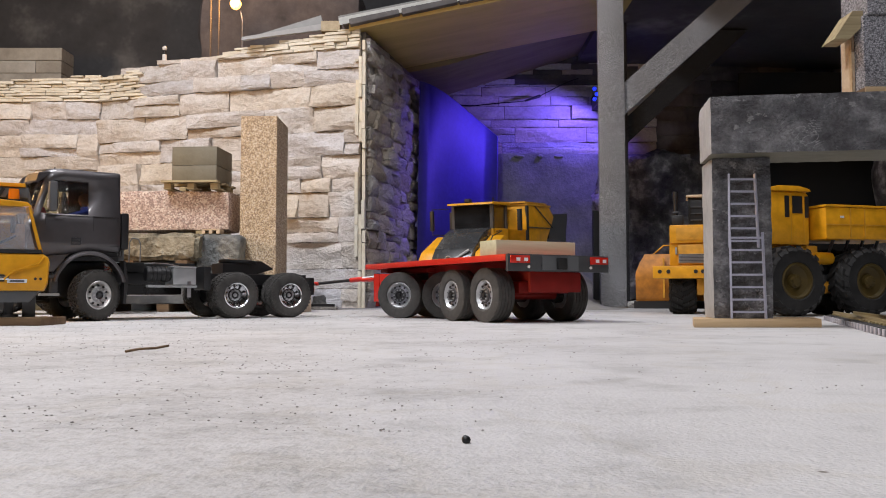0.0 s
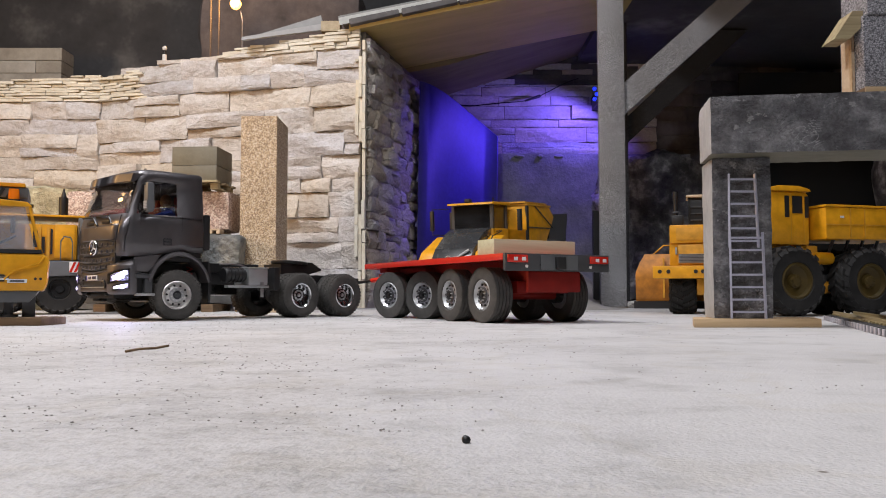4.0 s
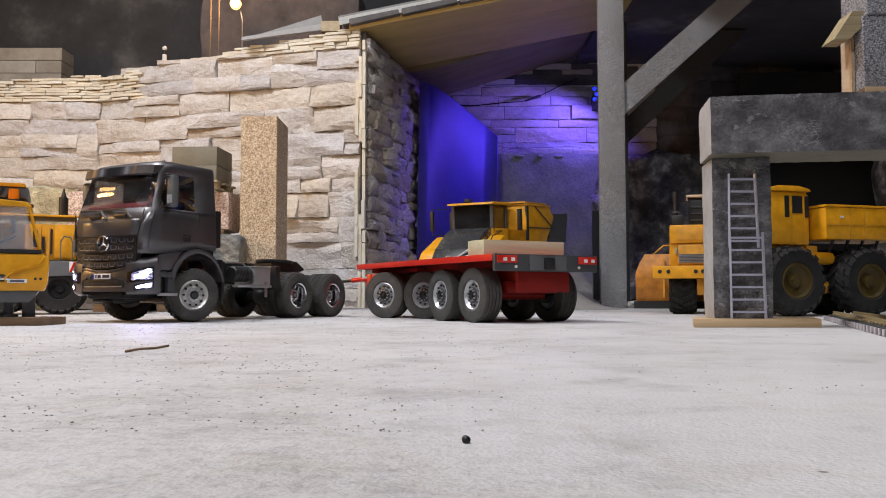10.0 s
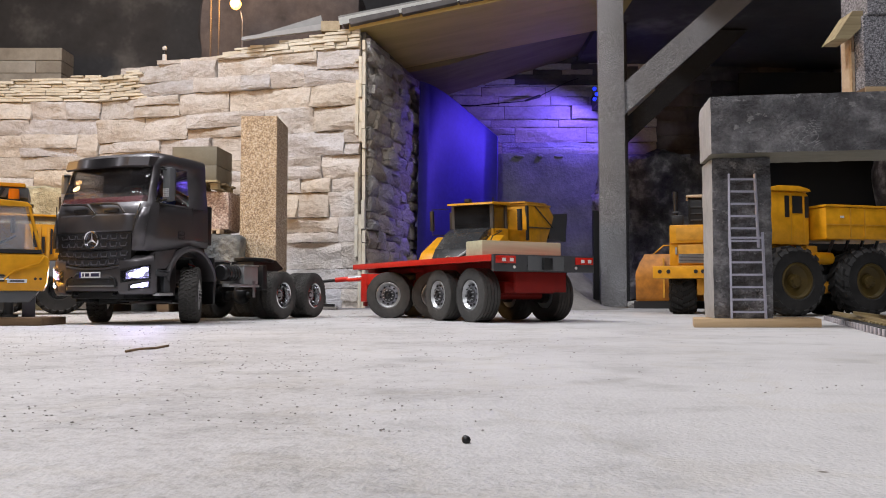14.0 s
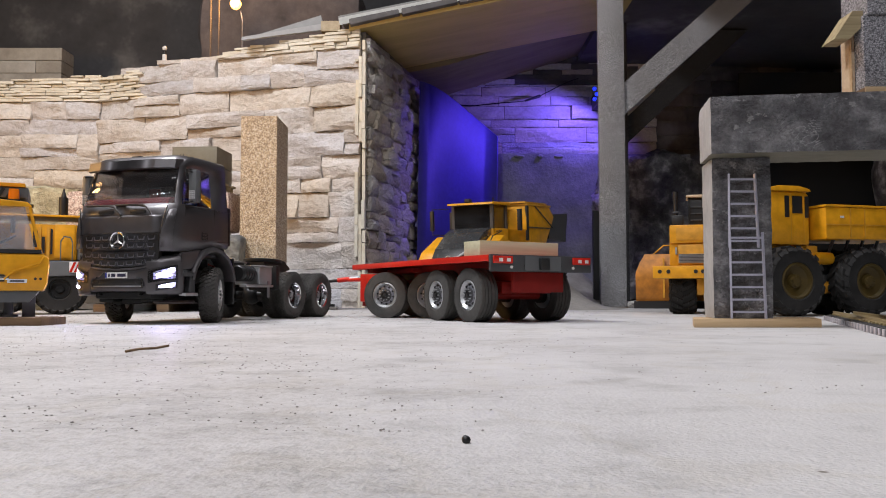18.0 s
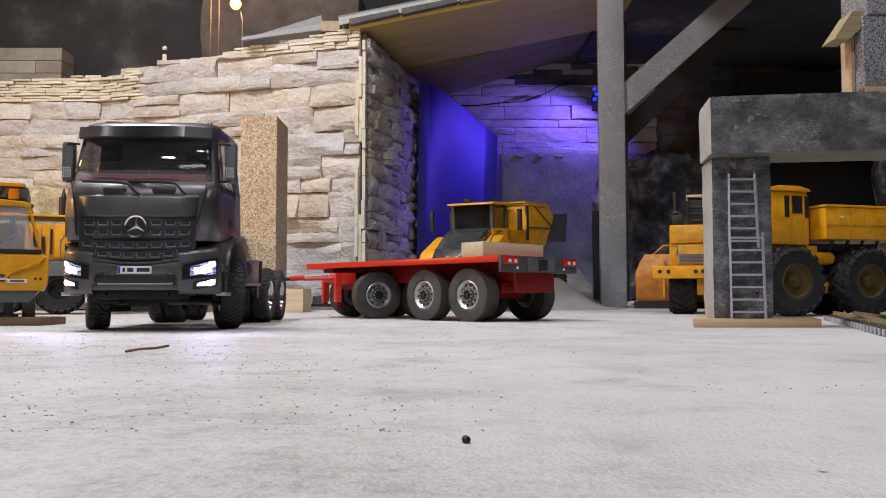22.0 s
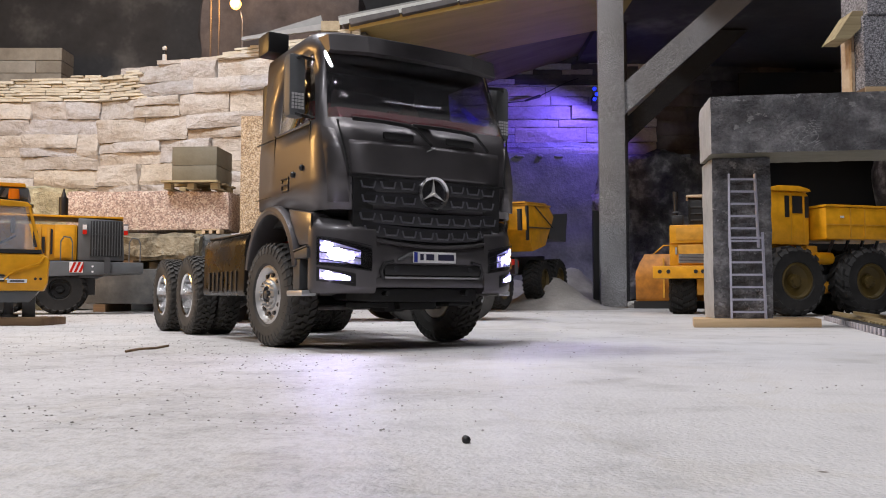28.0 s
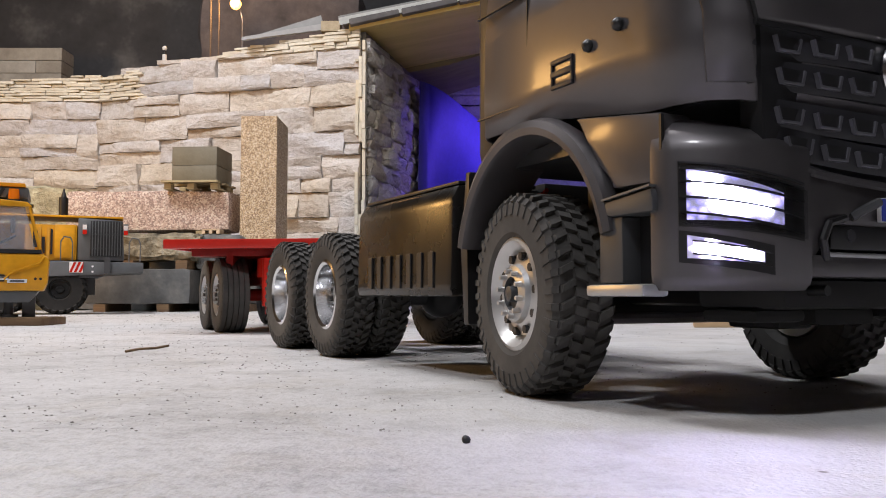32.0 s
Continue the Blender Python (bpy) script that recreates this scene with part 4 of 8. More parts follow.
def build_tunnel_contents():
    # curved sheet standing in the tunnel
    bm = bmesh.new()
    n = 22
    outer = []
    for i in range(n + 1):
        u = i / n
        x = -0.088 + 0.315 * u
        y = 3.10 + 0.32 * math.sin(u * math.pi / 2) ** 1.4
        z = 0.702 + 0.15 * (1 - u ** 1.7)
        outer.append((x, y, z))
    lo = [(bm.verts.new((x - 0.012 * (1 - z * 0), y, 0.0)), bm.verts.new((x, y, z)), bm.verts.new((x + 0.004, y + 0.006, z)), bm.verts.new((x - 0.008, y + 0.006, 0.0))) for x, y, z in outer]
    for a, b in zip(lo, lo[1:]):
        for i in range(4):
            bm.faces.new((a[i], b[i], b[(i + 1) % 4], a[(i + 1) % 4]))
    bm.faces.new(lo[0])
    bm.faces.new(lo[-1][::-1])
    tagged(part("curved_sheet", bm, LEDBLUE_SHEET), "bent smooth sheet standing upright in the tunnel", "sheet")
    # lamp on the post's back with its cable
    led = empty("blue_lamp", pose(0.638, 3.44, 0.886))
    tagged(led, "small blue LED lamp hung behind the post", "lamp")
    for z in (-0.015, 0.0, 0.016):
        bm = bmesh.new()
        bmesh.ops.create_uvsphere(bm, u_segments=10, v_segments=6, radius=0.009, matrix=Matrix.Translation((0.000 + 0.010 * (z == 0), 0, z * 1.4)))
        part("diode", bm, BLUELED, led)
    part("bracket", B(0.022, 0.05, 0.005, 0.21, -0.03, 0.03), BLACK, led, soft=False)
    cab = empty("lamp_cable")
    tagged(cab, "black thin cable sagging along the tunnel wall", "cable")
    pts = []
    for i in range(19):
        u = i / 18
        pts.append((0.60 - 0.62 * u, 3.615 - 0.03 * math.sin(u * 3), 1.0 - 0.145 * math.sin(min(1, u * 1.5) * math.pi / 2) + 0.03 * u + 0.006 * math.sin(u * 14)))
    bm = bmesh.new()
    pipe(bm, pts, 0.0022, 6)
    part("cable", bm, BLACK, cab)
    bm = bmesh.new()
    rod(bm, pts[5], pts[7], 0.007, 0.0045, 8)
    part("plug", bm, BLACK, cab)
    # sand heap beside the post
    bm = bmesh.new()
    nx, ny = 44, 56
    rows = []
    for j in range(ny + 1):
        row = []
        for i in range(nx + 1):
            x, y = -0.15 + 0.85 * i / nx, 2.05 + 1.45 * j / ny
            d = 0.09 * math.exp(-(((x - 0.31) / 0.10) ** 2 + ((y - 2.36) / 0.11) ** 2)) + 0.112 * math.exp(-(((x - 0.46) / 0.10) ** 2 + ((y - 2.92) / 0.20) ** 2)) + 0.06 * math.exp(-(((x - 0.28) / 0.16) ** 2 + ((y - 2.85) / 0.28) ** 2)) + 0.045 * math.exp(-(((x - 0.15) / 0.25) ** 2 + ((y - 3.0) / 0.3) ** 2))
            edge = min(1.0, min(i, nx - i, j, ny - j) / 5)
            z = d * edge * (1 + 0.12 * noise.noise((x * 30, y * 30, 0))) + 0.004 * noise.noise((x * 18, y * 18, 3)) * edge - 0.003
            row.append(bm.verts.new((x, y, z)))
        rows.append(row)
    for a, b in zip(rows, rows[1:]):
        for i in range(nx):
            bm.faces.new((a[i], a[i + 1], b[i + 1], b[i]))
    tagged(part("sand_heap", bm, SAND), "grey-brown heap of loose sand beside the post", "sand", kind="stuff")
    # narrow black plank behind the post
    tagged(part("black_board", B(0.485, 0.515, 2.66, 2.68, 0.0, 0.313), BLACK, soft=False), "narrow black board standing by the post", "board")


def build_stone_stack():
    # sawn blocks on battens, boulder, pink block, pallet with crates, tall pillar
    for x0, x1, y, lab in ((-0.87, -0.60, 1.99, 0), (-0.60, -0.45, 2.06, 1)):
        b = part("sawn_block", rough_block(x1 - x0 - 0.004, 0.14, 0.084, 0.0025, 12, 31 + lab, 20.0, 0.004), BLUESTONE, m=pose((x0 + x1) / 2, y + 0.05, 0.018))
        tagged(b, "dark sawn bluestone block lying on wooden battens", "stone block", group="stone blocks in the yard")
    for x in (-0.815, -0.665, -0.56, -0.48):
        tagged(part("batten", B(x - 0.014, x + 0.014, 1.965, 2.13, 0, 0.018), OLDWOOD, soft=False), "short brown wooden batten under a block", "batten", group="battens under the blocks")
    for x in (-0.76, -0.63):
        tagged(part("batten", B(x - 0.014, x + 0.014, 1.99, 2.10, 0.1035, 0.1235), OLDWOOD, soft=False), "short brown wooden batten under a block", "batten", group="battens under the blocks")
    tagged(part("rough_boulder", rough_block(0.21, 0.10, 0.067, 0.014, 18, 41, 15.0, 0.014), WARMSTONE, m=pose(-0.70, 2.05, 0.124, 0, 0, 0)), "rough pale quarry boulder on battens", "boulder")
    tagged(part("sawn_block", rough_block(0.112, 0.12, 0.087, 0.005, 10, 43, 18.0, 0.006), ROUGHSTONE, m=pose(-0.558, 2.10, 0.104)), "grey quarried block under the granite", "stone block", group="stone blocks in the yard")
    for x in (-0.92, -0.6):
        tagged(part("batten", B(x - 0.03, x + 0.03, 2.10, 2.22, 0.192, 0.204), PALLET, soft=False), "flat wooden spacer under the granite block", "batten", group="battens under the blocks")
    tagged(part("sawn_block", rough_block(0.42, 0.13, 0.19, 0.006, 14, 47, 14.0, 0.006), BLUESTONE, m=pose(-0.78, 2.22, 0.0)), "dark quarry block behind the stack", "stone block", group="stone blocks in the yard")
    tagged(part("pink_granite_block", rough_block(0.42, 0.13, 0.103, 0.004, 18, 45, 22.0, 0.005), GRANITE_PINK, m=pose(-0.755, 2.165, 0.204)), "long pink granite block with a coarse face", "stone block", group="stone blocks in the yard")
    tagged(part("granite_pillar", rough_block(0.093, 0.15, 0.50, 0.0008, 20, 51, 30.0, 0.0008), GRANITE_TAN, m=pose(-0.4725, 2.178, 0.0, 0, 0, 0)), "tall tan speckled granite pillar", "pillar")
    tagged(part("mossy_boulder", rough_block(0.20, 0.13, 0.325, 0.016, 16, 57, 11.0, 0.030), LICHEN, m=pose(-1.045, 2.20, 0.0, 0, 0, 6)), "pale lichen-covered boulder beside the granite block", "boulder")
    # pallet
    pal = empty("pallet", pose(-0.632, 2.14, 0.307, 0, 0, -4))
    tagged(pal, "small weathered wooden pallet on the granite block", "pallet")
    for y in (-0.065, 0.0, 0.058):
        part("deck_board", B(-0.072, 0.072, y - 0.012, y + 0.012, 0.0165, 0.0215), PALLET, pal, soft=False)
    for x in (-0.06, 0.0, 0.06):
        part("runner", B(x - 0.009, x + 0.009, -0.068, 0.068, 0.0, 0.0045), PALLET, pal, soft=False)
        for y in (-0.055, 0.045):
            part("block", B(x - 0.009, x + 0.009, y - 0.011, y + 0.011, 0.0048, 0.0162), PALLET, pal, soft=False)
    for k, (z, hh) in enumerate(((0.329, 0.040), (0.3695, 0.048))):
        tagged(part("slab_pack", B(-0.058, 0.058, -0.055, 0.065, 0, hh, bevel=0.0012), OLIVE, m=pose(-0.628, 2.14, z, 0, 0, -4)), "olive-grey packed slab on the pallet", "slab", group="slabs on the pallet")
    # short pallet in the gap under the granite
    pl = empty("mini_pallet", pose(-0.575, 2.06, 0.192))
    tagged(pl, "tiny pale pallet spacer", "pallet")
    part("deck_board", B(-0.022, 0.022, -0.02, 0.02, 0.0085, 0.0115), PINE_PALE, pl, soft=False)
    for x in (-0.018, 0.0, 0.018):
        part("block", B(x - 0.004, x + 0.004, -0.02, 0.02, 0.0, 0.0083), PINE_PALE, pl, soft=False)
    tagged(part("timber_offcut", B(-0.400, -0.321, 1.90, 2.02, 0, 0.0545, bevel=0.001), PINE_PALE), "short thick pale pine offcut on the floor", "timber")
    # rubble and a black bar at the foot of the wall
    tagged(part("rubble_stone", rough_block(0.036, 0.034, 0.036, 0.006, 8, 71, 40.0, 0.004), ROUGHSTONE, m=pose(-0.352, 2.352, 0.0, 0, 0, 20)), "small grey stone lump at the foot of the wall", "stone")
    tagged(part("stone_chip", rough_block(0.075, 0.03, 0.0085, 0.0012, 8, 73, 40.0, 0.002), STONE_GREY, m=pose(-0.328, 2.306, 0.0, 0, 0, -4)), "flat grey stone chip on the floor", "stone")
    tagged(part("black_bar", B(-0.366, -0.301, 2.300, 2.312, 0.0080, 0.0160, bevel=0.001), BLACK), "short black bar lying on a stone chip", "bar")


def build_wall_top():
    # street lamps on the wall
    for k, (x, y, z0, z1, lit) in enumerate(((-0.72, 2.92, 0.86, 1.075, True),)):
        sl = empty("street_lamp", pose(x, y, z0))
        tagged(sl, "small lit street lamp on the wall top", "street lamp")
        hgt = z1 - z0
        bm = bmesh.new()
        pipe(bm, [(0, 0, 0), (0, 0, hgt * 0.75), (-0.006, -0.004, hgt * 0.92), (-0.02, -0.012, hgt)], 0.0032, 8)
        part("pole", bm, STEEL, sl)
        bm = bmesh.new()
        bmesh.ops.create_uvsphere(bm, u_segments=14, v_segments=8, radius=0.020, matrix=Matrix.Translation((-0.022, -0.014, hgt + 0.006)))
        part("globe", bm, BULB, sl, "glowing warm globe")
    for x, r in ((-0.838, 0.0042), (-0.808, 0.003)):
        bm = bmesh.new()
        rod(bm, (0, 0, 0), (0, 0, 0.5), r, seg=10)
        tagged(part("thin_mast", bm, MASTIRON, m=pose(x, 2.93, 0.8)), "thin dull metal mast behind the wall", "mast")
    bl = empty("white_bollard", pose(-0.962, 2.815, 0.83))
    tagged(bl, "small white marker post with a black band", "marker post")
    bm = bmesh.new()
    rod(bm, (0, 0, 0), (0, 0, 0.04), 0.0075)
    part("stem", bm, WHITE, bl)
    bm = bmesh.new()
    rod(bm, (0, 0, 0.04), (0, 0, 0.056), 0.005)
    part("band", bm, BLACK, bl)
    bm = bmesh.new()
    bmesh.ops.create_uvsphere(bm, u_segments=12, v_segments=8, radius=0.0085, matrix=Matrix.Translation((0, 0, 0.062)))
    part("cap", bm, WHITE, bl)
    # pale masonry block behind the wall
    ms = empty("masonry_pier", pose(-1.70, 3.34, 0))
    tagged(ms, "grey-brown masonry pier behind the wall", "pier")
    z = 0.0
    rows = 0
    while z < 1.04:
        hh = 0.052
        for x0, x1 in (((-0.3, 0.055), (0.057, 0.16)) if rows % 2 == 0 else ((-0.3, 0.16),)):
            part("block", B(x0, x1, -0.05, 0.06, z, z + hh - 0.002, bevel=0.0015), PIERSTONE, ms, soft=False)
        z += hh
        rows += 1
    # dark column behind the lamp
    bm = rough_block(0.64, 0.12, 1.25, 0.02, 20, 61, 7.0, 0.02)
    tagged(part("dark_column", bm, BRICK_DARK, m=pose(-0.64, 3.25, 0.0)), "dark rocky column behind the wall", "column")


def build_floor_bits():
    bm = bmesh.new()
    pipe(bm, [(-0.2160, 0.566, 0.0010), (-0.2128, 0.582, 0.0016), (-0.2078, 0.600, 0.0011), (-0.2035, 0.616, 0.0019)], 0.0009, 6)
    tagged(part("twig", bm, OLDWOOD), "thin brown twig on the floor", "twig")
    bm = bmesh.new()
    bmesh.ops.create_icosphere(bm, subdivisions=2, radius=0.00125)
    for v in bm.verts:
        v.co *= 1 + 0.3 * noise.noise(v.co * 500)
    tagged(part("pebble", bm, CHASSIS, m=pose(0.006, 0.2215, 0.0009)), "single black pebble on the floor", "pebble")
    # grit
    rnd = random.Random(77)
    ico = bmesh.new()
    bmesh.ops.create_icosphere(ico, subdivisions=1, radius=1.0)
    base = [v.co.copy() for v in ico.verts]
    tris = [[v.index for v in f.verts] for f in ico.faces]
    ico.free()
    bm = bmesh.new()
    made = 0
    while made < 5200:
        y = 0.24 + 2.0 * rnd.random() ** 1.6
        x = rnd.uniform(-0.62, 0.62) * (y + 0.1)
        dense = 0.55 + noise.noise((x * 7, y * 7, 4.0)) + noise.noise((x * 21, y * 21, 9.0)) * 0.7 - 1.3 * (x / y + 0.05)
        if rnd.random() > dense:
            continue
        made += 1
        r = rnd.choice((0.00018, 0.00022, 0.00029, 0.00038, 0.0006)) * (0.5 + 0.75 * y)
        sx, sy, sz = rnd.uniform(0.7, 1.6), rnd.uniform(0.7, 1.3), rnd.uniform(0.4, 0.8)
        vs = [bm.verts.new((x + c.x * r * sx * rnd.uniform(0.75, 1.2), y + c.y * r * sy, max(0.0, c.z * r * sz + r * 0.4))) for c in base]
        for t in tris:
            bm.faces.new([vs[k] for k in t])
    grit = part("floor_grit", bm, CRUMB)
    tagged(grit, "scattered crumbs of stone grit", "grit", kind="stuff")
    # narrow-gauge track
    tr = empty("narrow_track", pose(0.4325, 0.761, 0, 0, 0, 70.4))
    tagged(tr, "narrow-gauge model track with brass-brown rails", "rail track")
    # dark strip added for the shadow in the gaps between sleepers
    part("gap_shade_strip", B(-0.105, 0.59, -0.0335, 0.0225, 0.0, 0.003), DARKGREY, tr, soft=False)
    for i in range(27):
        x = -0.09 + i * 0.0258
        bar = part("sleeper", B(x - 0.0066, x + 0.0066, -0.033, 0.0225, 0.0031, 0.0078, bevel=0.0008), DARKGREY, tr, soft=False)
        part("sleeper_end", B(x - 0.0050, x + 0.0050, 0.0226, 0.0245, 0.0005, 0.0074, bevel=0.0006), SLEEPER, bar, "pale sleeper end", soft=False)
        for y in (-0.020, 0.009):
            part("rail_chair", B(x - 0.0028, x + 0.0028, y - 0.0036, y + 0.0036, 0.0079, 0.0098, bevel=0.0004), RAILRUST, bar, soft=False)
    for y in (-0.020, 0.009):
        bm = bmesh.new()
        box(bm, -0.105, 0.59, y - 0.002, y + 0.002, 0.0099, 0.0106)
        box(bm, -0.105, 0.59, y - 0.0007, y + 0.0007, 0.0106, 0.0128)
        box(bm, -0.105, 0.59, y - 0.0012, y + 0.0012, 0.0128, 0.0142)
        part("rail", bm, RAILRUST, tr, soft=False)


# ---- wheels ----
KINGPIN = 0.018  # from the steering pin out to the front wheel's middle
R = 0.0397


def block_tyre(name, rings, pitch, split, lugs, mat):
    """A moulded tyre about the y axis. rings: (radius, y, skew); lugs: (gap between rings, 0 or 1, height)."""
    bm = bmesh.new()
    n = pitch * 2
    step = 2 * math.pi / pitch
    loops = []
    for r, y, skew in rings:
        turn = [step * (i // 2 + (split if i % 2 else 0.0) + skew) for i in range(n)]
        loops.append([bm.verts.new((r * math.cos(a), y, r * math.sin(a))) for a in turn])
    raised = {}
    for k, (a, b) in enumerate(zip(loops, loops[1:] + loops[:1])):
        for i in range(n):
            f = bm.faces.new((a[i], a[(i + 1) % n], b[(i + 1) % n], b[i]))
            for gap, odd, high in lugs:
                if gap == k and i % 2 == odd:
                    raised.setdefault(high, []).append(f)
    bmesh.ops.recalc_face_normals(bm, faces=bm.faces)
    for high, faces in raised.items():
        bmesh.ops.inset_individual(bm, faces=faces, thickness=high * 0.16, depth=high)
    me = mesh_from(name, bm, mat)
    me.shade_smooth()
    me.set_sharp_from_angle(angle=radians(32))
    return me


def tyre_mesh(width, chunky, dusty=False):
    """A tyre about the y axis, its outer side towards +y."""
    w, ri = width / 2, 0.0212
    mat = RUBBER_DUSTY if dusty else RUBBER
    if chunky:
        rt = R - 0.0018
        rings = [(ri, -w * 0.80, 0), (ri + 0.003, -w * 0.98, 0), (rt - 0.0068, -w, 0), (rt - 0.0022, -w * 0.95, 0.05), (rt, -w * 0.80, 0.1), (rt, -w * 0.38, 0.5), (rt, 0, 0.25),
                 (rt, w * 0.38, 0.0), (rt, w * 0.80, 0.4), (rt - 0.0022, w * 0.95, 0.45), (rt - 0.0068, w, 0.5), (ri + 0.003, w * 0.98, 0.5), (ri, w * 0.80, 0.5), (ri - 0.001, 0, 0.25)]
        lugs = [(2, 0, 0.0005), (3, 0, 0.0011), (4, 0, 0.0018), (5, 1, 0.0018), (6, 0, 0.0018), (7, 1, 0.0018), (8, 1, 0.0011), (9, 1, 0.0005)]
        return block_tyre("tyre", rings, 38, 0.56, lugs, mat)
    rt = R - 0.0010
    rings = [(ri, -w * 0.80, 0), (ri + 0.003, -w * 0.98, 0), (rt - 0.007, -w, 0), (rt - 0.0022, -w * 0.93, 0)]
    for k in range(5):
        y, half = (k - 2) * w * 0.37, w * 0.15
        rings += [(rt - 0.0004, y - half - w * 0.02, 0), (R, y - half, 0), (R, y + half, 0), (rt - 0.0004, y + half + w * 0.02, 0)]
    rings += [(rt - 0.0022, w * 0.93, 0), (rt - 0.007, w, 0), (ri + 0.003, w * 0.98, 0), (ri, w * 0.80, 0), (ri - 0.001, 0, 0)]
    return block_tyre("tyre", rings, 40, 0.7, [(3, 0, 0.0005), (23, 0, 0.0005)], mat)


def rim_mesh(mat, dish, width, hub=None, flange=None, disc=None):
    """dish: how far the centre lies inside (positive) or stands out (negative) of the outer edge."""
    bm = bmesh.new()
    w = width / 2
    ro = 0.0218
    lathe(bm, [(ro, w * 0.72), (ro + 0.0008, w * 0.86), (ro - 0.001, w * 0.94), (ro - 0.0026, w * 0.82), (ro - 0.004, w - dish * 0.7 if dish > 0 else w * 0.66), (ro - 0.0055, w - dish if dish > 0 else w * 0.62)], 32, closed=False)
    lathe(bm, [(ro - 0.0055, w - dish if dish > 0 else w * 0.62), (0.0118, w - dish + (0.002 if dish > 0 else 0.003))], 32, mat=4, closed=False)
    lathe(bm, [(0.0118, w - dish + (0.002 if dish > 0 else 0.003)), (0.0110, w - dish + 0.0040), (0.0066, w - dish + 0.005)], 32, mat=3, closed=False)
    lathe(bm, [(0.0066, w - dish + 0.005), (0.0060, w - dish + 0.0030), (0.0034, w - dish + 0.0032), (0.0030, w - dish + 0.0062), (0.0, w - dish + 0.0068)], 24, mat=2, closed=False)
    lathe(bm, [(ro, w * 0.72), (ro - 0.002, -w * 0.8), (0.012, -w * 0.7)], 32, closed=False)
    yb = w - dish + 0.0045
    for i in range(10):
        a = 2 * math.pi * i / 10
        rod(bm, (0.0088 * math.cos(a), yb - 0.001, 0.0088 * math.sin(a)), (0.0088 * math.cos(a), yb + 0.0026, 0.0088 * math.sin(a)), 0.0012, 0.0009, 6)
    for i in range(10):
        a = 2 * math.pi * (i + 0.5) / 10
        c, s = math.cos(a), math.sin(a)
        y0 = w - dish + (0.0012 if dish > 0 else 0.0045)
        rod(bm, (0.0150 * c, y0 - 0.002, 0.0150 * s), (0.0150 * c, y0 + 0.0012, 0.0150 * s), 0.0017, 0.0017, 8, mat=1)
    me = mesh_from("rim", bm, [mat, BLACK, hub or DARKGREY, flange or DARKGREY, disc or mat])
    me.shade_smooth()
    me.set_sharp_from_angle(angle=radians(35))
    return me


TYRE_FRONT, TYRE_REAR, TYRE_TRAILER = tyre_mesh(0.0255, True, True), tyre_mesh(0.0215, True, True), tyre_mesh(0.030, False, True)
RIM_FRONT, RIM_REAR, RIM_TRAILER = rim_mesh(RIMSILVER, 0.0055, 0.0255, DARKGREY, SILVER), rim_mesh(CHROME, 0.015, 0.0215, SILVER, SILVER), rim_mesh(SILVER, 0.006, 0.030, BLACK, DARKGREY, RIMGREY)


def wheel(parent, tyres, rim, side, offset=0.0):
    """A wheel on its hub; side +1 shows its outer face to the left of the vehicle."""
    w = empty("wheel")
    w.parent = parent
    flip = pose(0, 0, 0, 0, 0, 0 if side > 0 else 180)
    for k, me in enumerate(tyres):
        t = new("tyre", me)
        t.parent = w
        t.matrix_basis = flip @ pose(0, -0.0235 * k, 0)
    r = new("rim", rim)
    r.parent = w
    r.matrix_basis = flip
    hub = bmesh.new()
    rod(hub, (0, -0.02 - 0.0235 * (len(tyres) - 1), 0), (0, 0.0, 0), 0.012, seg=14)
    h = part("hub", hub, BLACK, w)
    h.matrix_basis = flip
    return w


# ---- truck ----
CAB_LEVELS = [(0.098, 0.0965, 0.0815), (0.121, 0.0960, 0.0820), (0.148, 0.0940, 0.0815), (0.163, 0.0905, 0.0805), (0.190, 0.0825, 0.0775), (0.2145, 0.0745, 0.0755), (0.2235, 0.0705, 0.0752), (0.2300, 0.066, 0.0740), (0.2330, 0.060, 0.0705), (0.2342, 0.050, 0.062)]
CAB_REAR = -0.047


def cab_ring(level):
    z, xf, hw = CAB_LEVELS[level]
    side = [(xf, 0.0), (xf - 0.0006, 0.032), (xf - 0.004, hw - 0.0125), (xf - 0.0095, hw - 0.0045), (xf - 0.0195, hw - 0.0004), (xf - 0.031, hw), (0.003, hw), (CAB_REAR + 0.008, hw - 0.001), (CAB_REAR + 0.001, hw - 0.007), (CAB_REAR, 0.0)]
    rise = (lambda x: 0.009 * min(1.0, max(0.0, (0.066 - x) / 0.058))) if level == 0 else (lambda x: 0.0)
    return [(x, y, z + rise(x)) for x, y in side] + [(x, -y, z + rise(x)) for x, y in side[-2:0:-1]]


def cab_cells():
    rings = [cab_ring(i) for i in range(len(CAB_LEVELS))]
    n = len(rings[0])
    for k in range(len(rings) - 1):
        for i in range(n):
            j = (i + 1) % n
            yield k, i, (rings[k][i], rings[k][j], rings[k + 1][j], rings[k + 1][i])


def window_of(k, i):
    """The window that a cell of the cab belongs to, if any (levels 3 and 4 are glazed)."""
    if k in (3, 4):
        if i in (0, 1, 2, 15, 16, 17):
            return "windscreen"
        if i in (4, 5):
            return "left"
        if i in (12, 13):
            return "right"
    return ""


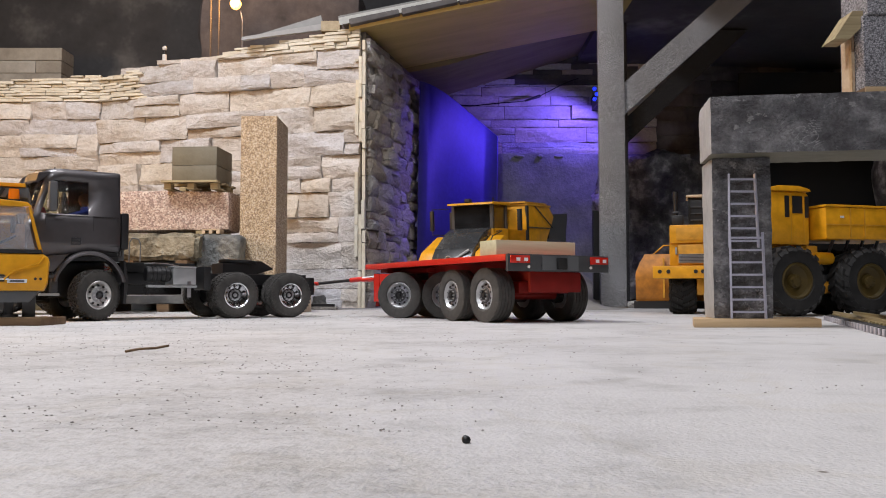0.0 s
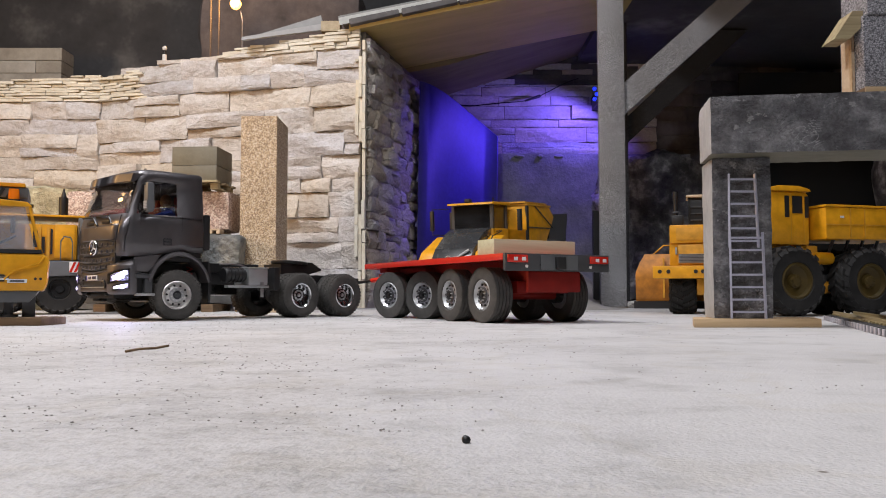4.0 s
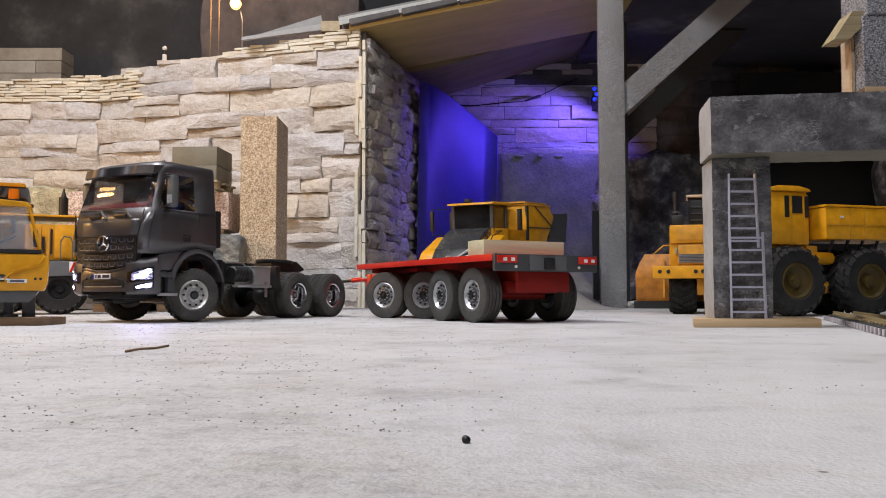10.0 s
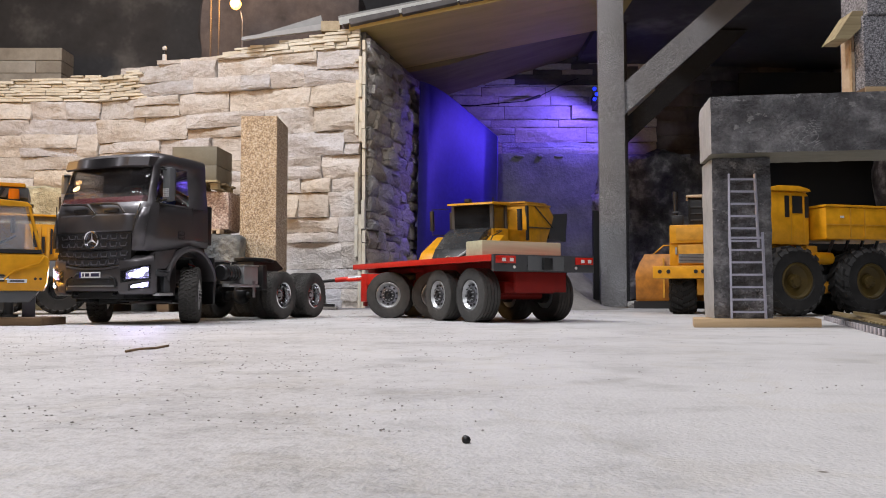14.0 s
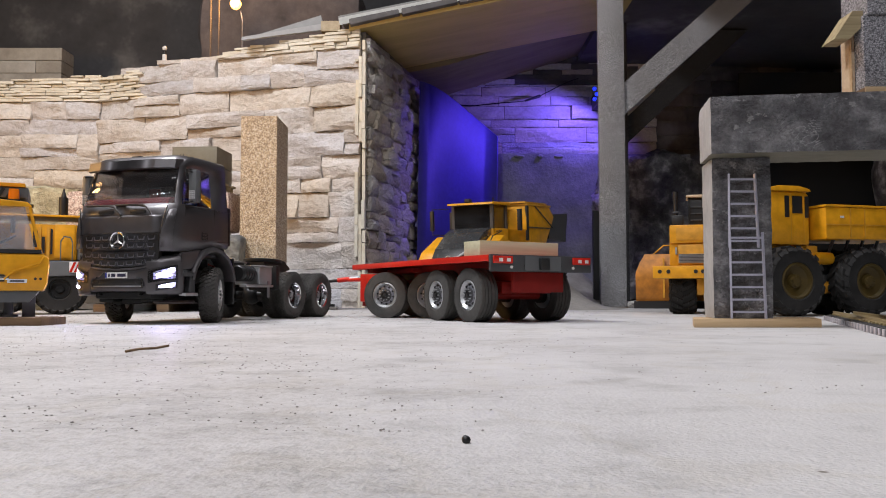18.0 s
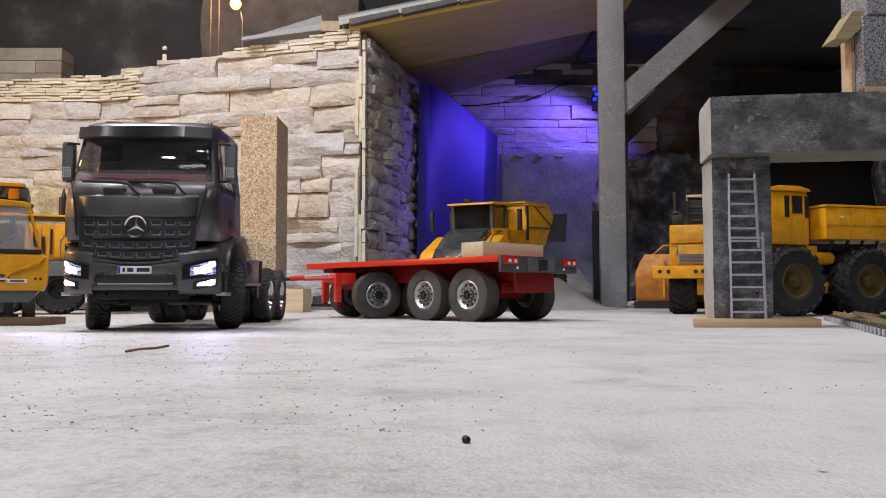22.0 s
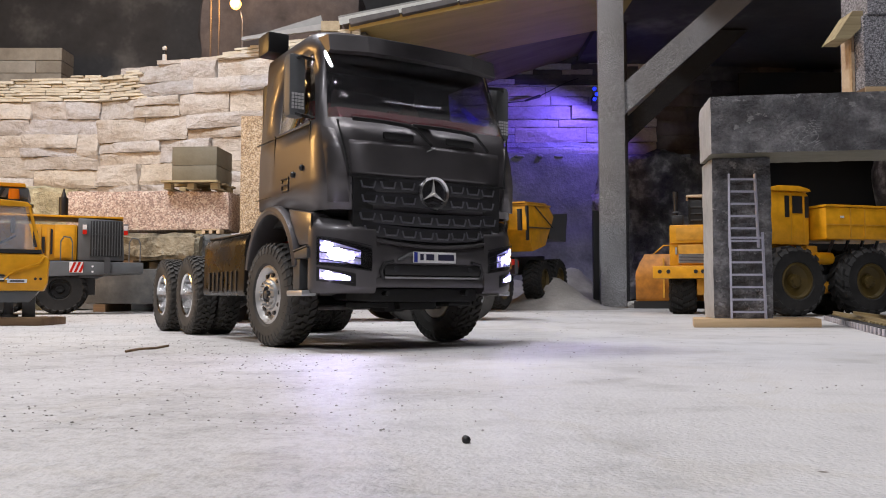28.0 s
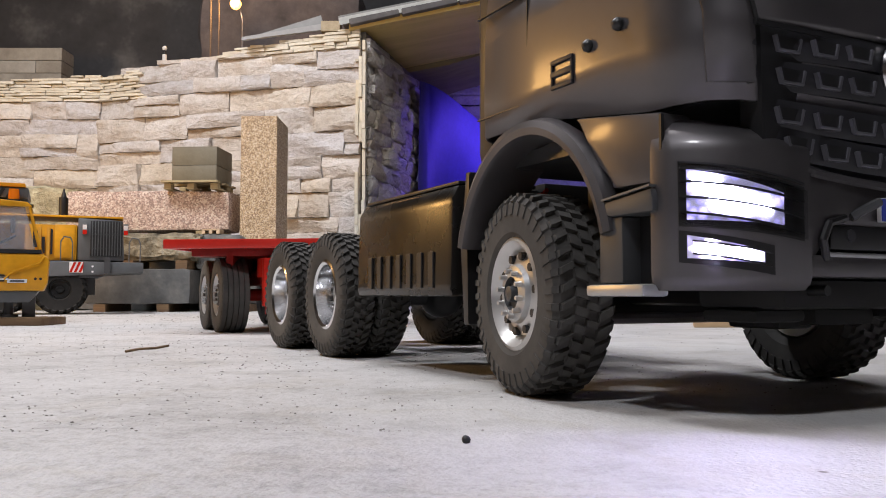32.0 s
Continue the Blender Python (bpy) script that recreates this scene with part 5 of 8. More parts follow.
def shell(cells, mat, name, parent, thick, label="", cap=None):
    bm = bmesh.new()
    seen = {}

    def v(p):
        key = tuple(round(c, 6) for c in p)
        if key not in seen:
            seen[key] = bm.verts.new(p)
        return seen[key]
    for quad in cells:
        bm.faces.new([v(p) for p in quad])
    if cap:
        bm.faces.new([v(p) for p in cap])
    ob = part(name, bm, mat, parent, label)
    s = ob.modifiers.new("thickness", "SOLIDIFY")
    s.thickness, s.offset = thick, -1
    return ob


def build_truck():
    t = empty("tractor_truck")
    tagged(t, "anthracite three-axle model tractor truck, headlights lit", "truck")
    cells = list(cab_cells())
    shell([q for k, i, q in cells if not window_of(k, i)], TRUCK, "cab_shell", t, 0.0016, cap=cab_ring(len(CAB_LEVELS) - 1))
    for win, nm in (("windscreen", "windscreen"), ("left", "door_glass"), ("right", "door_glass")):
        ob = shell([q for k, i, q in cells if window_of(k, i) == win], GLASS if win == "windscreen" else GLASS_CLEAR, nm, t, 0.0006, "tinted glazing")
        ob.visible_shadow = False
    part("cab_floor", B(CAB_REAR + 0.004, 0.088, -0.072, 0.072, 0.099, 0.1065), BLACK, t, soft=False)
    # inside
    part("dashboard", PR([(0.086, 0.140), (0.086, 0.1640), (0.0815, 0.1715), (0.064, 0.1735), (0.058, 0.160), (0.060, 0.140)], "y", -0.0690, 0.0690, 0.002), DASH, t, "dark oxblood dashboard")
    for y in (-0.036, 0.036):
        bm = bmesh.new()
        box(bm, -0.02, 0.018, y - 0.019, y + 0.019, 0.125, 0.138, bevel=0.003)
        box(bm, -0.026, -0.016, y - 0.018, y + 0.018, 0.136, 0.185, bevel=0.003)
        box(bm, -0.025, -0.018, y - 0.009, y + 0.009, 0.186, 0.199, bevel=0.002)
        part("seat", bm, DASH, t)
    bm = bmesh.new()
    lathe(bm, [(0.0145 + 0.0012 * math.cos(a), 0.0012 * math.sin(a)) for a in (0, 1.05, 2.1, 3.14, 4.19, 5.24)], 20)
    part("steering_wheel", bm, BLACK, t, m=pose(0.047, 0.036, 0.160, 65, 0, 90))
    bm = bmesh.new()
    bmesh.ops.create_uvsphere(bm, u_segments=12, v_segments=8, radius=0.0095, matrix=Matrix.Translation((0.0, 0.036, 0.190)) @ Matrix.Diagonal((1, 0.9, 1.2, 1)))
    rod(bm, (-0.008, 0.036, 0.138), (-0.004, 0.036, 0.180), 0.013, 0.010, 10, mat=1)
    rod(bm, (-0.002, 0.050, 0.172), (0.035, 0.046, 0.160), 0.004, 0.0035, 8, mat=1)
    part("doll", bm, [SKINTONE, DOLLBLUE], t, "plain toy figure in blue at the wheel")
    # roof visor and roof fittings
    bm = bmesh.new()
    for a, b in (((0.078, 0.0), (0.0765, 0.045)), ((0.0765, 0.045), (0.068, 0.072))):
        for s in (-1, 1):
            vs = [bm.verts.new((a[0] + dx, s * a[1], z)) for dx, z in ((0.0045, 0.2110), (0.0085, 0.2125), (0.0055, 0.2245), (-0.012, 0.2262))] + [bm.verts.new((b[0] + dx, s * b[1], z)) for dx, z in ((0.0045, 0.2110), (0.0085, 0.2125), (0.0055, 0.2245), (-0.012, 0.2262))]
            for q in ((0, 1, 5, 4), (1, 2, 6, 5), (2, 3, 7, 6), (3, 0, 4, 7), (0, 3, 2, 1), (4, 5, 6, 7)):
                bm.faces.new([vs[k] for k in q])
    bmesh.ops.remove_doubles(bm, verts=bm.verts, dist=0.0002)
    part("sun_visor", bm, TRUCK, t)
    part("roof_lamp", B(-0.046, -0.022, -0.081, -0.063, 0.2345, 0.2515, bevel=0.002), BLACK, t, "black roof lamp box")
    for y in (0.062, 0.066):
        bm = bmesh.new()
        rod(bm, (0.05, y, 0.229), (0.05, y, 0.2352), 0.0007, seg=6)
        part("aerial", bm, BLACK, t)
    # front: bonnet slots, wipers, badge
    for y in (-0.0258, 0.0268):
        slot = part("bonnet_slot", B(0.0915, 0.0946, y - 0.0125, y + 0.0125, 0.1498, 0.1548, bevel=0.0019), BLACK, t, "dark air slot in the bonnet")
        part("slot_lip", B(0.0938, 0.0950, y - 0.0110, y + 0.0110, 0.1494, 0.1500, bevel=0.0002), GRILLE, slot)
    for y0, y1, y2 in ((-0.061, -0.016, 0.001), (-0.012, 0.036, 0.051)):
        bm = bmesh.new()
        pipe(bm, [(0.0955, y2, 0.1478), (0.0948, y1 + 0.004, 0.1590), (0.0935, y1 - 0.010, 0.1612)], 0.0012, 6)
        pipe(bm, [(0.0930, y1, 0.1608), (0.0938, (y0 + y1) / 2, 0.1616), (0.0905, y0, 0.1622)], 0.0015, 6)
        part("wiper", bm, BLACK, t, "black wiper lying under the windscreen")
    # raised bonnet flap with a pressed notch, and the corner air guides
    bm = bmesh.new()
    rows = []
    for z, x, hw in ((0.1228, 0.0962, 0.0620), (0.1250, 0.0966, 0.0625), (0.1440, 0.0951, 0.0638), (0.1470, 0.0942, 0.0635)):
        rows.append([bm.verts.new((x - 0.0042 * abs(u) ** 3, hw * u, z)) for u in (-1, -0.75, -0.5, -0.25, 0, 0.25, 0.5, 0.75, 1)])
    for a, b in zip(rows, rows[1:]):
        for i in range(8):
            bm.faces.new((a[i], a[i + 1], b[i + 1], b[i]))
    flap = part("bonnet_flap", bm, TRUCK, t)
    s_ = flap.modifiers.new("thickness", "SOLIDIFY")
    s_.thickness, s_.offset = 0.0006, 1
    bm = bmesh.new()
    pipe(bm, [(0.0958, -0.0036, 0.1432), (0.0959, 0.0, 0.1446), (0.0958, 0.0030, 0.1462)], 0.0004, 6)
    part("notch", bm, SILVER, flap)
    for s in (-1, 1):
        bm = bmesh.new()
        outer = [(0.0935, 0.0655, 0.1030), (0.0925, 0.0672, 0.1250), (0.0895, 0.0700, 0.1400), (0.0850, 0.0728, 0.1540)]
        inner = [(0.0880, 0.0768, 0.1030), (0.0875, 0.0775, 0.1250), (0.0840, 0.0785, 0.1400), (0.0790, 0.0780, 0.1570)]
        va = [bm.verts.new((x + 0.0022, s * y, z)) for x, y, z in outer]
        vb = [bm.verts.new((x + 0.0012, s * (y + 0.002), z)) for x, y, z in inner]
        vc = [bm.verts.new((x - 0.004, s * (y - 0.001), z)) for x, y, z in outer]
        for k in range(3):
            bm.faces.new((va[k], va[k + 1], vb[k + 1], vb[k]))
            bm.faces.new((va[k], va[k + 1], vc[k + 1], vc[k]))
        g = part("corner_guide", bm, TRUCK, t)
        m_ = g.modifiers.new("thickness", "SOLIDIFY")
        m_.thickness = 0.0012
    part("bonnet_line", B(0.0955, 0.0968, -0.066, 0.066, 0.1205, 0.1220), BLACK, t, soft=False)
    for s in (-1, 1):
        bm = bmesh.new()
        pipe(bm, [(0.0962, s * 0.0655, 0.122), (0.0940, s * 0.0685, 0.140), (0.0905, s * 0.0725, 0.160)], 0.0007, 6)
        part("bonnet_seam", bm, BLACK, t)
    # grilles
    def grille_bar(z, hgt, half, x, droop, n, label):
        bm = bmesh.new()
        seg = 10
        pts = []
        for i in range(seg + 1):
            u = -1 + 2 * i / seg
            y = half * u
            pts.append((x - 0.006 * u * u, y, z + droop * u * u))
        vs = [[bm.verts.new((px + dx, py, pz + dz)) for dx, dz in ((-0.004, -hgt / 2), (0.0002, -hgt * 0.46), (0.0012, -hgt * 0.1), (0.0006, hgt * 0.44), (-0.004, hgt / 2))] for px, py, pz in pts]
        for a, b in zip(vs, vs[1:]):
            for k in range(5):
                bm.faces.new((a[k], b[k], b[(k + 1) % 5], a[(k + 1) % 5]))
        bm.faces.new(vs[0])
        bm.faces.new(vs[-1][::-1])
        bar = part("grille_bar", bm, GRILLE, t, label)
        for i in range(n):
            u = -0.86 + 1.72 * i / (n - 1)
            if z > 0.1:
                u = (-0.80, -0.565, -0.33, 0, 0, 0.33, 0.565, 0.80)[i]
                if not u:
                    continue
            bm = bmesh.new()
            px, py, pz = x - 0.006 * u * u, half * u, z + droop * u * u
            hw_ = 0.0048
            box(bm, px + 0.0006, px + 0.0022, py - hw_, py + hw_, pz - hgt * 0.30, pz - hgt * 0.19, bevel=0.0004)
            for q in (-1, 1):
                box(bm, px + 0.0006, px + 0.0021, py + q * (hw_ + 0.0002) - 0.0005, py + q * (hw_ + 0.0002) + 0.0005, pz - hgt * 0.28, pz + hgt * 0.20, turn=Matrix.Rotation(-q * 0.30, 4, "X"))
            box(bm, px + 0.0006, px + 0.0015, py - hw_, py + hw_, pz - hgt * 0.185, pz + hgt * 0.20, mat=1)
            o = part("insert", bm, [INSERT, BLACK], bar, "small grey grille insert", soft=False)
    part("grille_back", B(0.086, 0.0945, -0.062, 0.062, 0.074, 0.1215), BLACK, t, soft=False)
    grille_bar(0.1168, 0.0102, 0.0635, 0.0975, 0.0, 8, "upper grille bar")
    grille_bar(0.1062, 0.0102, 0.0625, 0.0980, 0.0008, 8, "upper grille bar")
    grille_bar(0.0925, 0.0102, 0.0600, 0.0990, 0.0025, 8, "lower grille bar")
    grille_bar(0.0818, 0.0102, 0.0560, 0.0995, 0.0048, 8, "lower grille bar")
    bm = bmesh.new()
    pts = [(0.1005 - 0.006 * u * u, 0.058 * u, 0.0735 + 0.006 * u * u) for u in (-1, -0.75, -0.5, -0.25, 0, 0.25, 0.5, 0.75, 1)]
    pipe(bm, pts, 0.0014, 6)
    part("grille_trim", bm, TRUCK, t, "painted trim under the grille")
    bm = bmesh.new()
    lathe(bm, [(0.0118, 0.0), (0.0125, 0.0015), (0.0118, 0.003), (0.0104, 0.0022), (0.0104, 0.0006)], 28)
    ring = part("badge_ring", bm, CHROME, t, "plain chrome badge ring", pose(0.0985, 0, 0.1125, 0, 0, -90))
    bm = bmesh.new()
    for a in (90, 210, 330):
        c, s = math.cos(radians(a)), math.sin(radians(a))
        n = Vector((-s, 0, c)) * 0.0017
        tip, o = Vector((0.0108 * c, 0.001, 0.0108 * s)), Vector((0, 0.0026, 0))
        vs = [bm.verts.new(p) for p in (tip, n + Vector((0, 0.0008, 0)), o, -n + Vector((0, 0.0008, 0)))]
        bm.faces.new((vs[0], vs[1], vs[2]))
        bm.faces.new((vs[0], vs[2], vs[3]))
        bm.faces.new((vs[0], vs[3], vs[1]))
    lathe(bm, [(0.0104, 0.0006), (0.0, 0.0004)], 24, closed=False, mat=1)
    part("badge_face", bm, [RIMSILVER, BADGE], t, "plain badge disc", pose(0.0985, 0, 0.1125, 0, 0, -90), soft=False)
    # bumper and lower front
    def corner_x(y):
        """How far the rounded bumper corner reaches forward at a half-width y."""
        return 0.0978 - 0.0218 * (max(0.0, y - 0.046) / 0.0385) ** 3
    rim_y = [0.0455, 0.052, 0.058, 0.063, 0.068, 0.072, 0.0755, 0.0785, 0.081, 0.083, 0.0845]
    for s in (-1, 1):
        bm = bmesh.new()
        loops = []
        for z, inset in ((0.0405, 0.0030), (0.0425, 0.0008), (0.0450, 0.0), (0.0830, 0.0), (0.0862, 0.0006), (0.0900, 0.0030), (0.0935, 0.0062), (0.0960, 0.0105)):
            loop = []
            for y in rim_y:
                inner = (0.0845 - y) / 0.039
                zz = z if z < 0.084 else 0.083 + (z - 0.083) * (1 - 0.60 * inner)
                loop.append(bm.verts.new((corner_x(y) - inset, s * (y - inset * 0.5 * (y - 0.046) / 0.0385), zz)))
            loop += [bm.verts.new((0.0700, s * (0.0845 - inset * 0.5), z)), bm.verts.new((0.0700, s * 0.0455, z if z < 0.084 else 0.083 + (z - 0.083) * 0.4))]
            loops.append(loop)
        for a, b in zip(loops, loops[1:]):
            for k in range(len(a)):
                bm.faces.new((a[k], a[(k + 1) % len(a)], b[(k + 1) % len(a)], b[k]))
        bm.faces.new(loops[0])
        bm.faces.new(loops[-1])
        part("bumper_corner", bm, TRUCK, t, "painted rounded bumper corner round the lamps")
    part("bumper_core", PR([(0.0925, -0.058), (0.088, -0.064), (0.070, -0.064), (0.070, 0.064), (0.088, 0.064), (0.0925, 0.058)], "z", 0.0445, 0.0760, 0.001), BLACK, t)
    bm = bmesh.new()
    n = 16
    prof = []
    for i in range(n + 1):
        u = -1 + 2 * i / n
        hi = 0.0745 + 0.006 * abs(u) ** 1.6
        lo = 0.0600 if abs(u) < 0.72 else 0.0600 - 0.0125 * min(1, (abs(u) - 0.72) / 0.2)
        x = 0.0990 - 0.0022 * u * u
        prof.append([bm.verts.new((x + dx, 0.0500 * u, z)) for dx, z in ((-0.008, lo), (-0.0005, lo), (0.0012, lo + (hi - lo) * 0.3), (0.0004, lo + (hi - lo) * 0.75), (-0.0015, hi), (-0.008, hi))])
    for a, b in zip(prof, prof[1:]):
        for k in range(6):
            bm.faces.new((a[k], b[k], b[(k + 1) % 6], a[(k + 1) % 6]))
    bm.faces.new(prof[0])
    bm.faces.new(prof[-1][::-1])
    part("bumper_beam", bm, TRUCK, t, "sculpted painted bumper beam")
    part("bumper_pocket", B(0.0930, 0.1003, -0.0400, 0.0400, 0.0530, 0.0608, bevel=0.0012), BLACK, t, "dark wide pocket in the bumper")
    for s in (-1, 1):
        bm = bmesh.new()
        pipe(bm, [(0.0985, s * 0.0400, 0.0500), (0.0995, s * 0.0425, 0.0560), (0.0998, s * 0.0400, 0.0612), (0.1000, s * 0.0330, 0.0630)], 0.0013, 8)
        part("bumper_horn", bm, BLACK, t, "black curved rim of the pocket")
        bm = bmesh.new()
        rod(bm, (0.0960, s * 0.0310, 0.0575), (0.1008, s * 0.0310, 0.0575), 0.0020, seg=10)
        part("pocket_bolt", bm, GRILLE, t)
    part("bumper_lip", PR([(0.0988, -0.040), (0.0965, -0.048), (0.080, -0.048), (0.080, 0.048), (0.0965, 0.048), (0.0988, 0.040)], "z", 0.0445, 0.0515, 0.0016), TRUCK, t)
    part("bumper_bar", B(0.0972, 0.0996, -0.041, 0.041, 0.0508, 0.0524, bevel=0.0006), SILVER, t, "bright edge of the bumper step")
    for y in (-0.0345, 0.032):
        bm = bmesh.new()
        rod(bm, (0.088, y, 0.0405), (0.0945, y, 0.0405), 0.0017, seg=10)
        part("tow_eye", bm, CHASSIS, t)
    part("underrun", B(0.050, 0.088, -0.046, 0.046, 0.0345, 0.0444, bevel=0.003), MATTE, t)
    for x, y, z0, w_ in ((0.066, -0.036, 0.0300, 0.012), (0.060, 0.004, 0.0285, 0.016), (0.070, 0.034, 0.0310, 0.010), (0.052, -0.012, 0.0270, 0.009)):
        part("sump", B(x - 0.012, x + 0.012, y - w_, y + w_, z0, 0.0344, bevel=0.002), MATTE, t)
    part("plate", B(0.1001, 0.1016, -0.0178, 0.0178, 0.0622, 0.0700, bevel=0.0003), WHITE, t, "number plate with blank dark bars")
    part("plate_band", B(0.10163, 0.1019, -0.0175, -0.0148, 0.0625, 0.0697), PLATEBAND, t, "blue band of the plate", soft=False)
    for y0, y1 in ((-0.0125, -0.0098), (-0.0075, -0.0010), (0.0025, 0.0160)):
        part("plate_bar", B(0.10163, 0.1019, y0, y1, 0.0640, 0.0684), PLATEBLUE, t, soft=False)
    bm = bmesh.new()
    rod(bm, (0.099, -0.029, 0.0635), (0.1025, -0.0195, 0.0685), 0.0015, seg=8)
    part("tow_pin", bm, DARKGREY, t)
    for s in (-1, 1):
        # lamp clusters set round the bumper corner
        def on_corner(y, out):
            return (corner_x(y) + out, s * (y + out * 0.6 * (y - 0.046) / 0.0385))

        def droop(y):
            return 0.0068 * (0.0822 - y) / 0.0332

        def wrap(name, y0, y1, z0, z1, out, deep, mat, parent, label="", taper=0.0, n=7, bevel=0.0):
            """A band that follows the corner from half-width y0 to y1; taper narrows it inwards."""
            b_ = bmesh.new()
            cols = []
            for i in range(n):
                y = y0 + (y1 - y0) * i / (n - 1)
                mid, k_ = (z0 + z1) / 2, 1 - taper * (1 - i / (n - 1))
                z0_, z1_ = mid + (z0 - mid) * k_ - droop(y), mid + (z1 - mid) * k_ - droop(y)
                (xo, yo), (xi, yi) = on_corner(y, out), on_corner(y, out - deep)
                cols.append([b_.verts.new(q) for q in ((xo, yo, z0_), (xo, yo, z1_), (xi, yi, z1_), (xi, yi, z0_))])
            for c0, c1 in zip(cols, cols[1:]):
                for q in range(4):
                    b_.faces.new((c0[q], c1[q], c1[(q + 1) % 4], c0[(q + 1) % 4]))
            b_.faces.new(cols[0])
            b_.faces.new(cols[-1][::-1])
            return part(name, b_, mat, parent, label)
        recess = wrap("lamp_recess", 0.0490, 0.0822, 0.0600, 0.0796, 0.0003, 0.004, BLACK, t, "dark lamp recess", 0.22)
        wrap("lamp_recess", 0.0605, 0.0822, 0.0490, 0.0588, 0.0003, 0.004, BLACK, t, "dark fog lamp recess", 0.10)
        wrap("lamp_rim", 0.0490, 0.0822, 0.0794, 0.0800, 0.0007, 0.002, GRILLE, recess)
        for z in (0.0640, 0.0688, 0.0735, 0.0775):
            wrap("lamp_slat", 0.0500, 0.0820, z, z + 0.0007, 0.0015, 0.0016, BLACK, recess)
        def core(yc, zc, ry, rz, parent):
            """One glaring lamp core, an oval lying on the corner."""
            b_ = bmesh.new()
            rim_, back_ = [], []
            for i in range(16):
                a_ = 2 * math.pi * i / 16
                y = yc + ry * math.cos(a_)
                for into, out in ((rim_, 0.0013), (back_, -0.0010)):
                    x, yy = on_corner(y, out)
                    into.append(b_.verts.new((x, yy, zc + rz * math.sin(a_) - droop(y))))
            for i in range(16):
                b_.faces.new((rim_[i], rim_[(i + 1) % 16], back_[(i + 1) % 16], back_[i]))
            b_.faces.new(rim_)
            b_.faces.new(back_)
            part("lamp_core", b_, LAMPCORE, parent, "glaring lamp core")
        lens = wrap("headlamp", 0.0575, 0.0808, 0.0622, 0.0776, 0.0009, 0.003, HEADLIGHT, t, "lit white headlamp", 0.38)
        for yc, zc, ry, rz in ((0.0722, 0.0694, 0.0048, 0.0042), (0.0772, 0.0738, 0.0028, 0.0024), (0.0645, 0.0696, 0.0026, 0.0020)):
            core(yc, zc, ry, rz, lens)
        fog = wrap("fog_lamp", 0.0640, 0.0808, 0.0506, 0.0575, 0.0009, 0.003, HEADLIGHT, t, "lit white fog lamp", 0.45)
        core(0.0765, 0.0538, 0.0030, 0.0026, fog)
        core(0.0695, 0.0540, 0.0040, 0.0017, fog)
        for z in (0.0518, 0.0556):
            wrap("lamp_slat", 0.0620, 0.0800, z, z + 0.0006, 0.0016, 0.0016, BLACK, fog)
        wrap("lens_cover", 0.0495, 0.0824, 0.0604, 0.0792, 0.0022, 0.0004, GLASS_CLEAR, t, "clear lamp cover", 0.22).visible_shadow = False
        part("bumper_seam", B(0.0742, 0.0752, s * 0.0838 - 0.0006, s * 0.0838 + 0.0006, 0.0745, 0.0955), BLACK, t, soft=False)
        # steps behind the front corner
        part("upper_step", PR([(0.047, 0.0650), (0.0735, 0.0650), (0.0735, 0.0690), (0.0725, 0.0725), (0.046, 0.0695)], "y", min(s * 0.066, s * 0.0868), max(s * 0.066, s * 0.0868), 0.0012), DARKGREY, t, "dark moulded upper step")
        part("step_tread", PR([(0.0455, 0.0700), (0.0725, 0.0730), (0.0725, 0.0737), (0.0455, 0.0707)], "y", min(s * 0.078, s * 0.0872), max(s * 0.078, s * 0.0872)), GREYPAINT, t, "grey step tread", soft=False)
        part("step_box", B(0.0455, 0.0575, s * 0.080 - 0.0055, s * 0.080 + 0.0055, 0.0430, 0.0648, bevel=0.001), DARKGREY, t)
        part("step_back", B(0.0576, 0.0730, s * 0.074 - 0.004, s * 0.074 + 0.004, 0.0430, 0.0648), BLACK, t, soft=False)
        part("lower_step", B(0.043, 0.0715, s * 0.084 - 0.0055, s * 0.084 + 0.0055, 0.0386, 0.0426, bevel=0.0013), SILVER, t, "bright aluminium step")
        # side panel between the arch and the bumper corner, and the arch itself
        part("front_panel", PR([(0.0500, 0.0745), (0.0742, 0.0745), (0.0742, 0.0925), (0.0738, 0.0965), (0.0280, 0.1030), (0.0385, 0.0950), (0.0455, 0.0850)], "y", min(s * 0.070, s * 0.0836), max(s * 0.070, s * 0.0836), 0.0022), TRUCK, t)
        bm = bmesh.new()
        seg = 24
        ring = []
        for i in range(seg + 1):
            a = radians(14 + 152 * i / seg)
            c, q = math.cos(a), math.sin(a)
            ring.append([bm.verts.new((r * c, s * y, 0.046 + r * q * 1.11)) for r, y in ((0.0488, 0.060), (0.0488, 0.0850), (0.0496, 0.0872), (0.0520, 0.0880), (0.0545, 0.0868), (0.0558, 0.0820))])
        for a, b in zip(ring, ring[1:]):
            for k in range(6):
                bm.faces.new((a[k], b[k], b[(k + 1) % 6], a[(k + 1) % 6]))
        bm.faces.new(ring[0])
        bm.faces.new(ring[-1][::-1])
        part("wheel_arch", bm, TRUCK, t)
        bm = bmesh.new()
        prism(bm, [(-0.050, 0.026), (-0.055, 0.026), (-0.0580, 0.060), (-0.0530, 0.094), (-0.0490, 0.094), (-0.0525, 0.060)], "y", min(s * 0.060, s * 0.0825), max(s * 0.060, s * 0.0825), bevel=0.0008)
        part("mudflap", bm, BLACK, t)
        bm = bmesh.new()
        turns = [(-0.030 + 0.0045 * math.cos(a * 0.9), s * (0.060 + 0.0045 * math.sin(a * 0.9)), 0.055 + 0.0011 * a) for a in range(28)]
        pipe(bm, turns, 0.0011, 5)
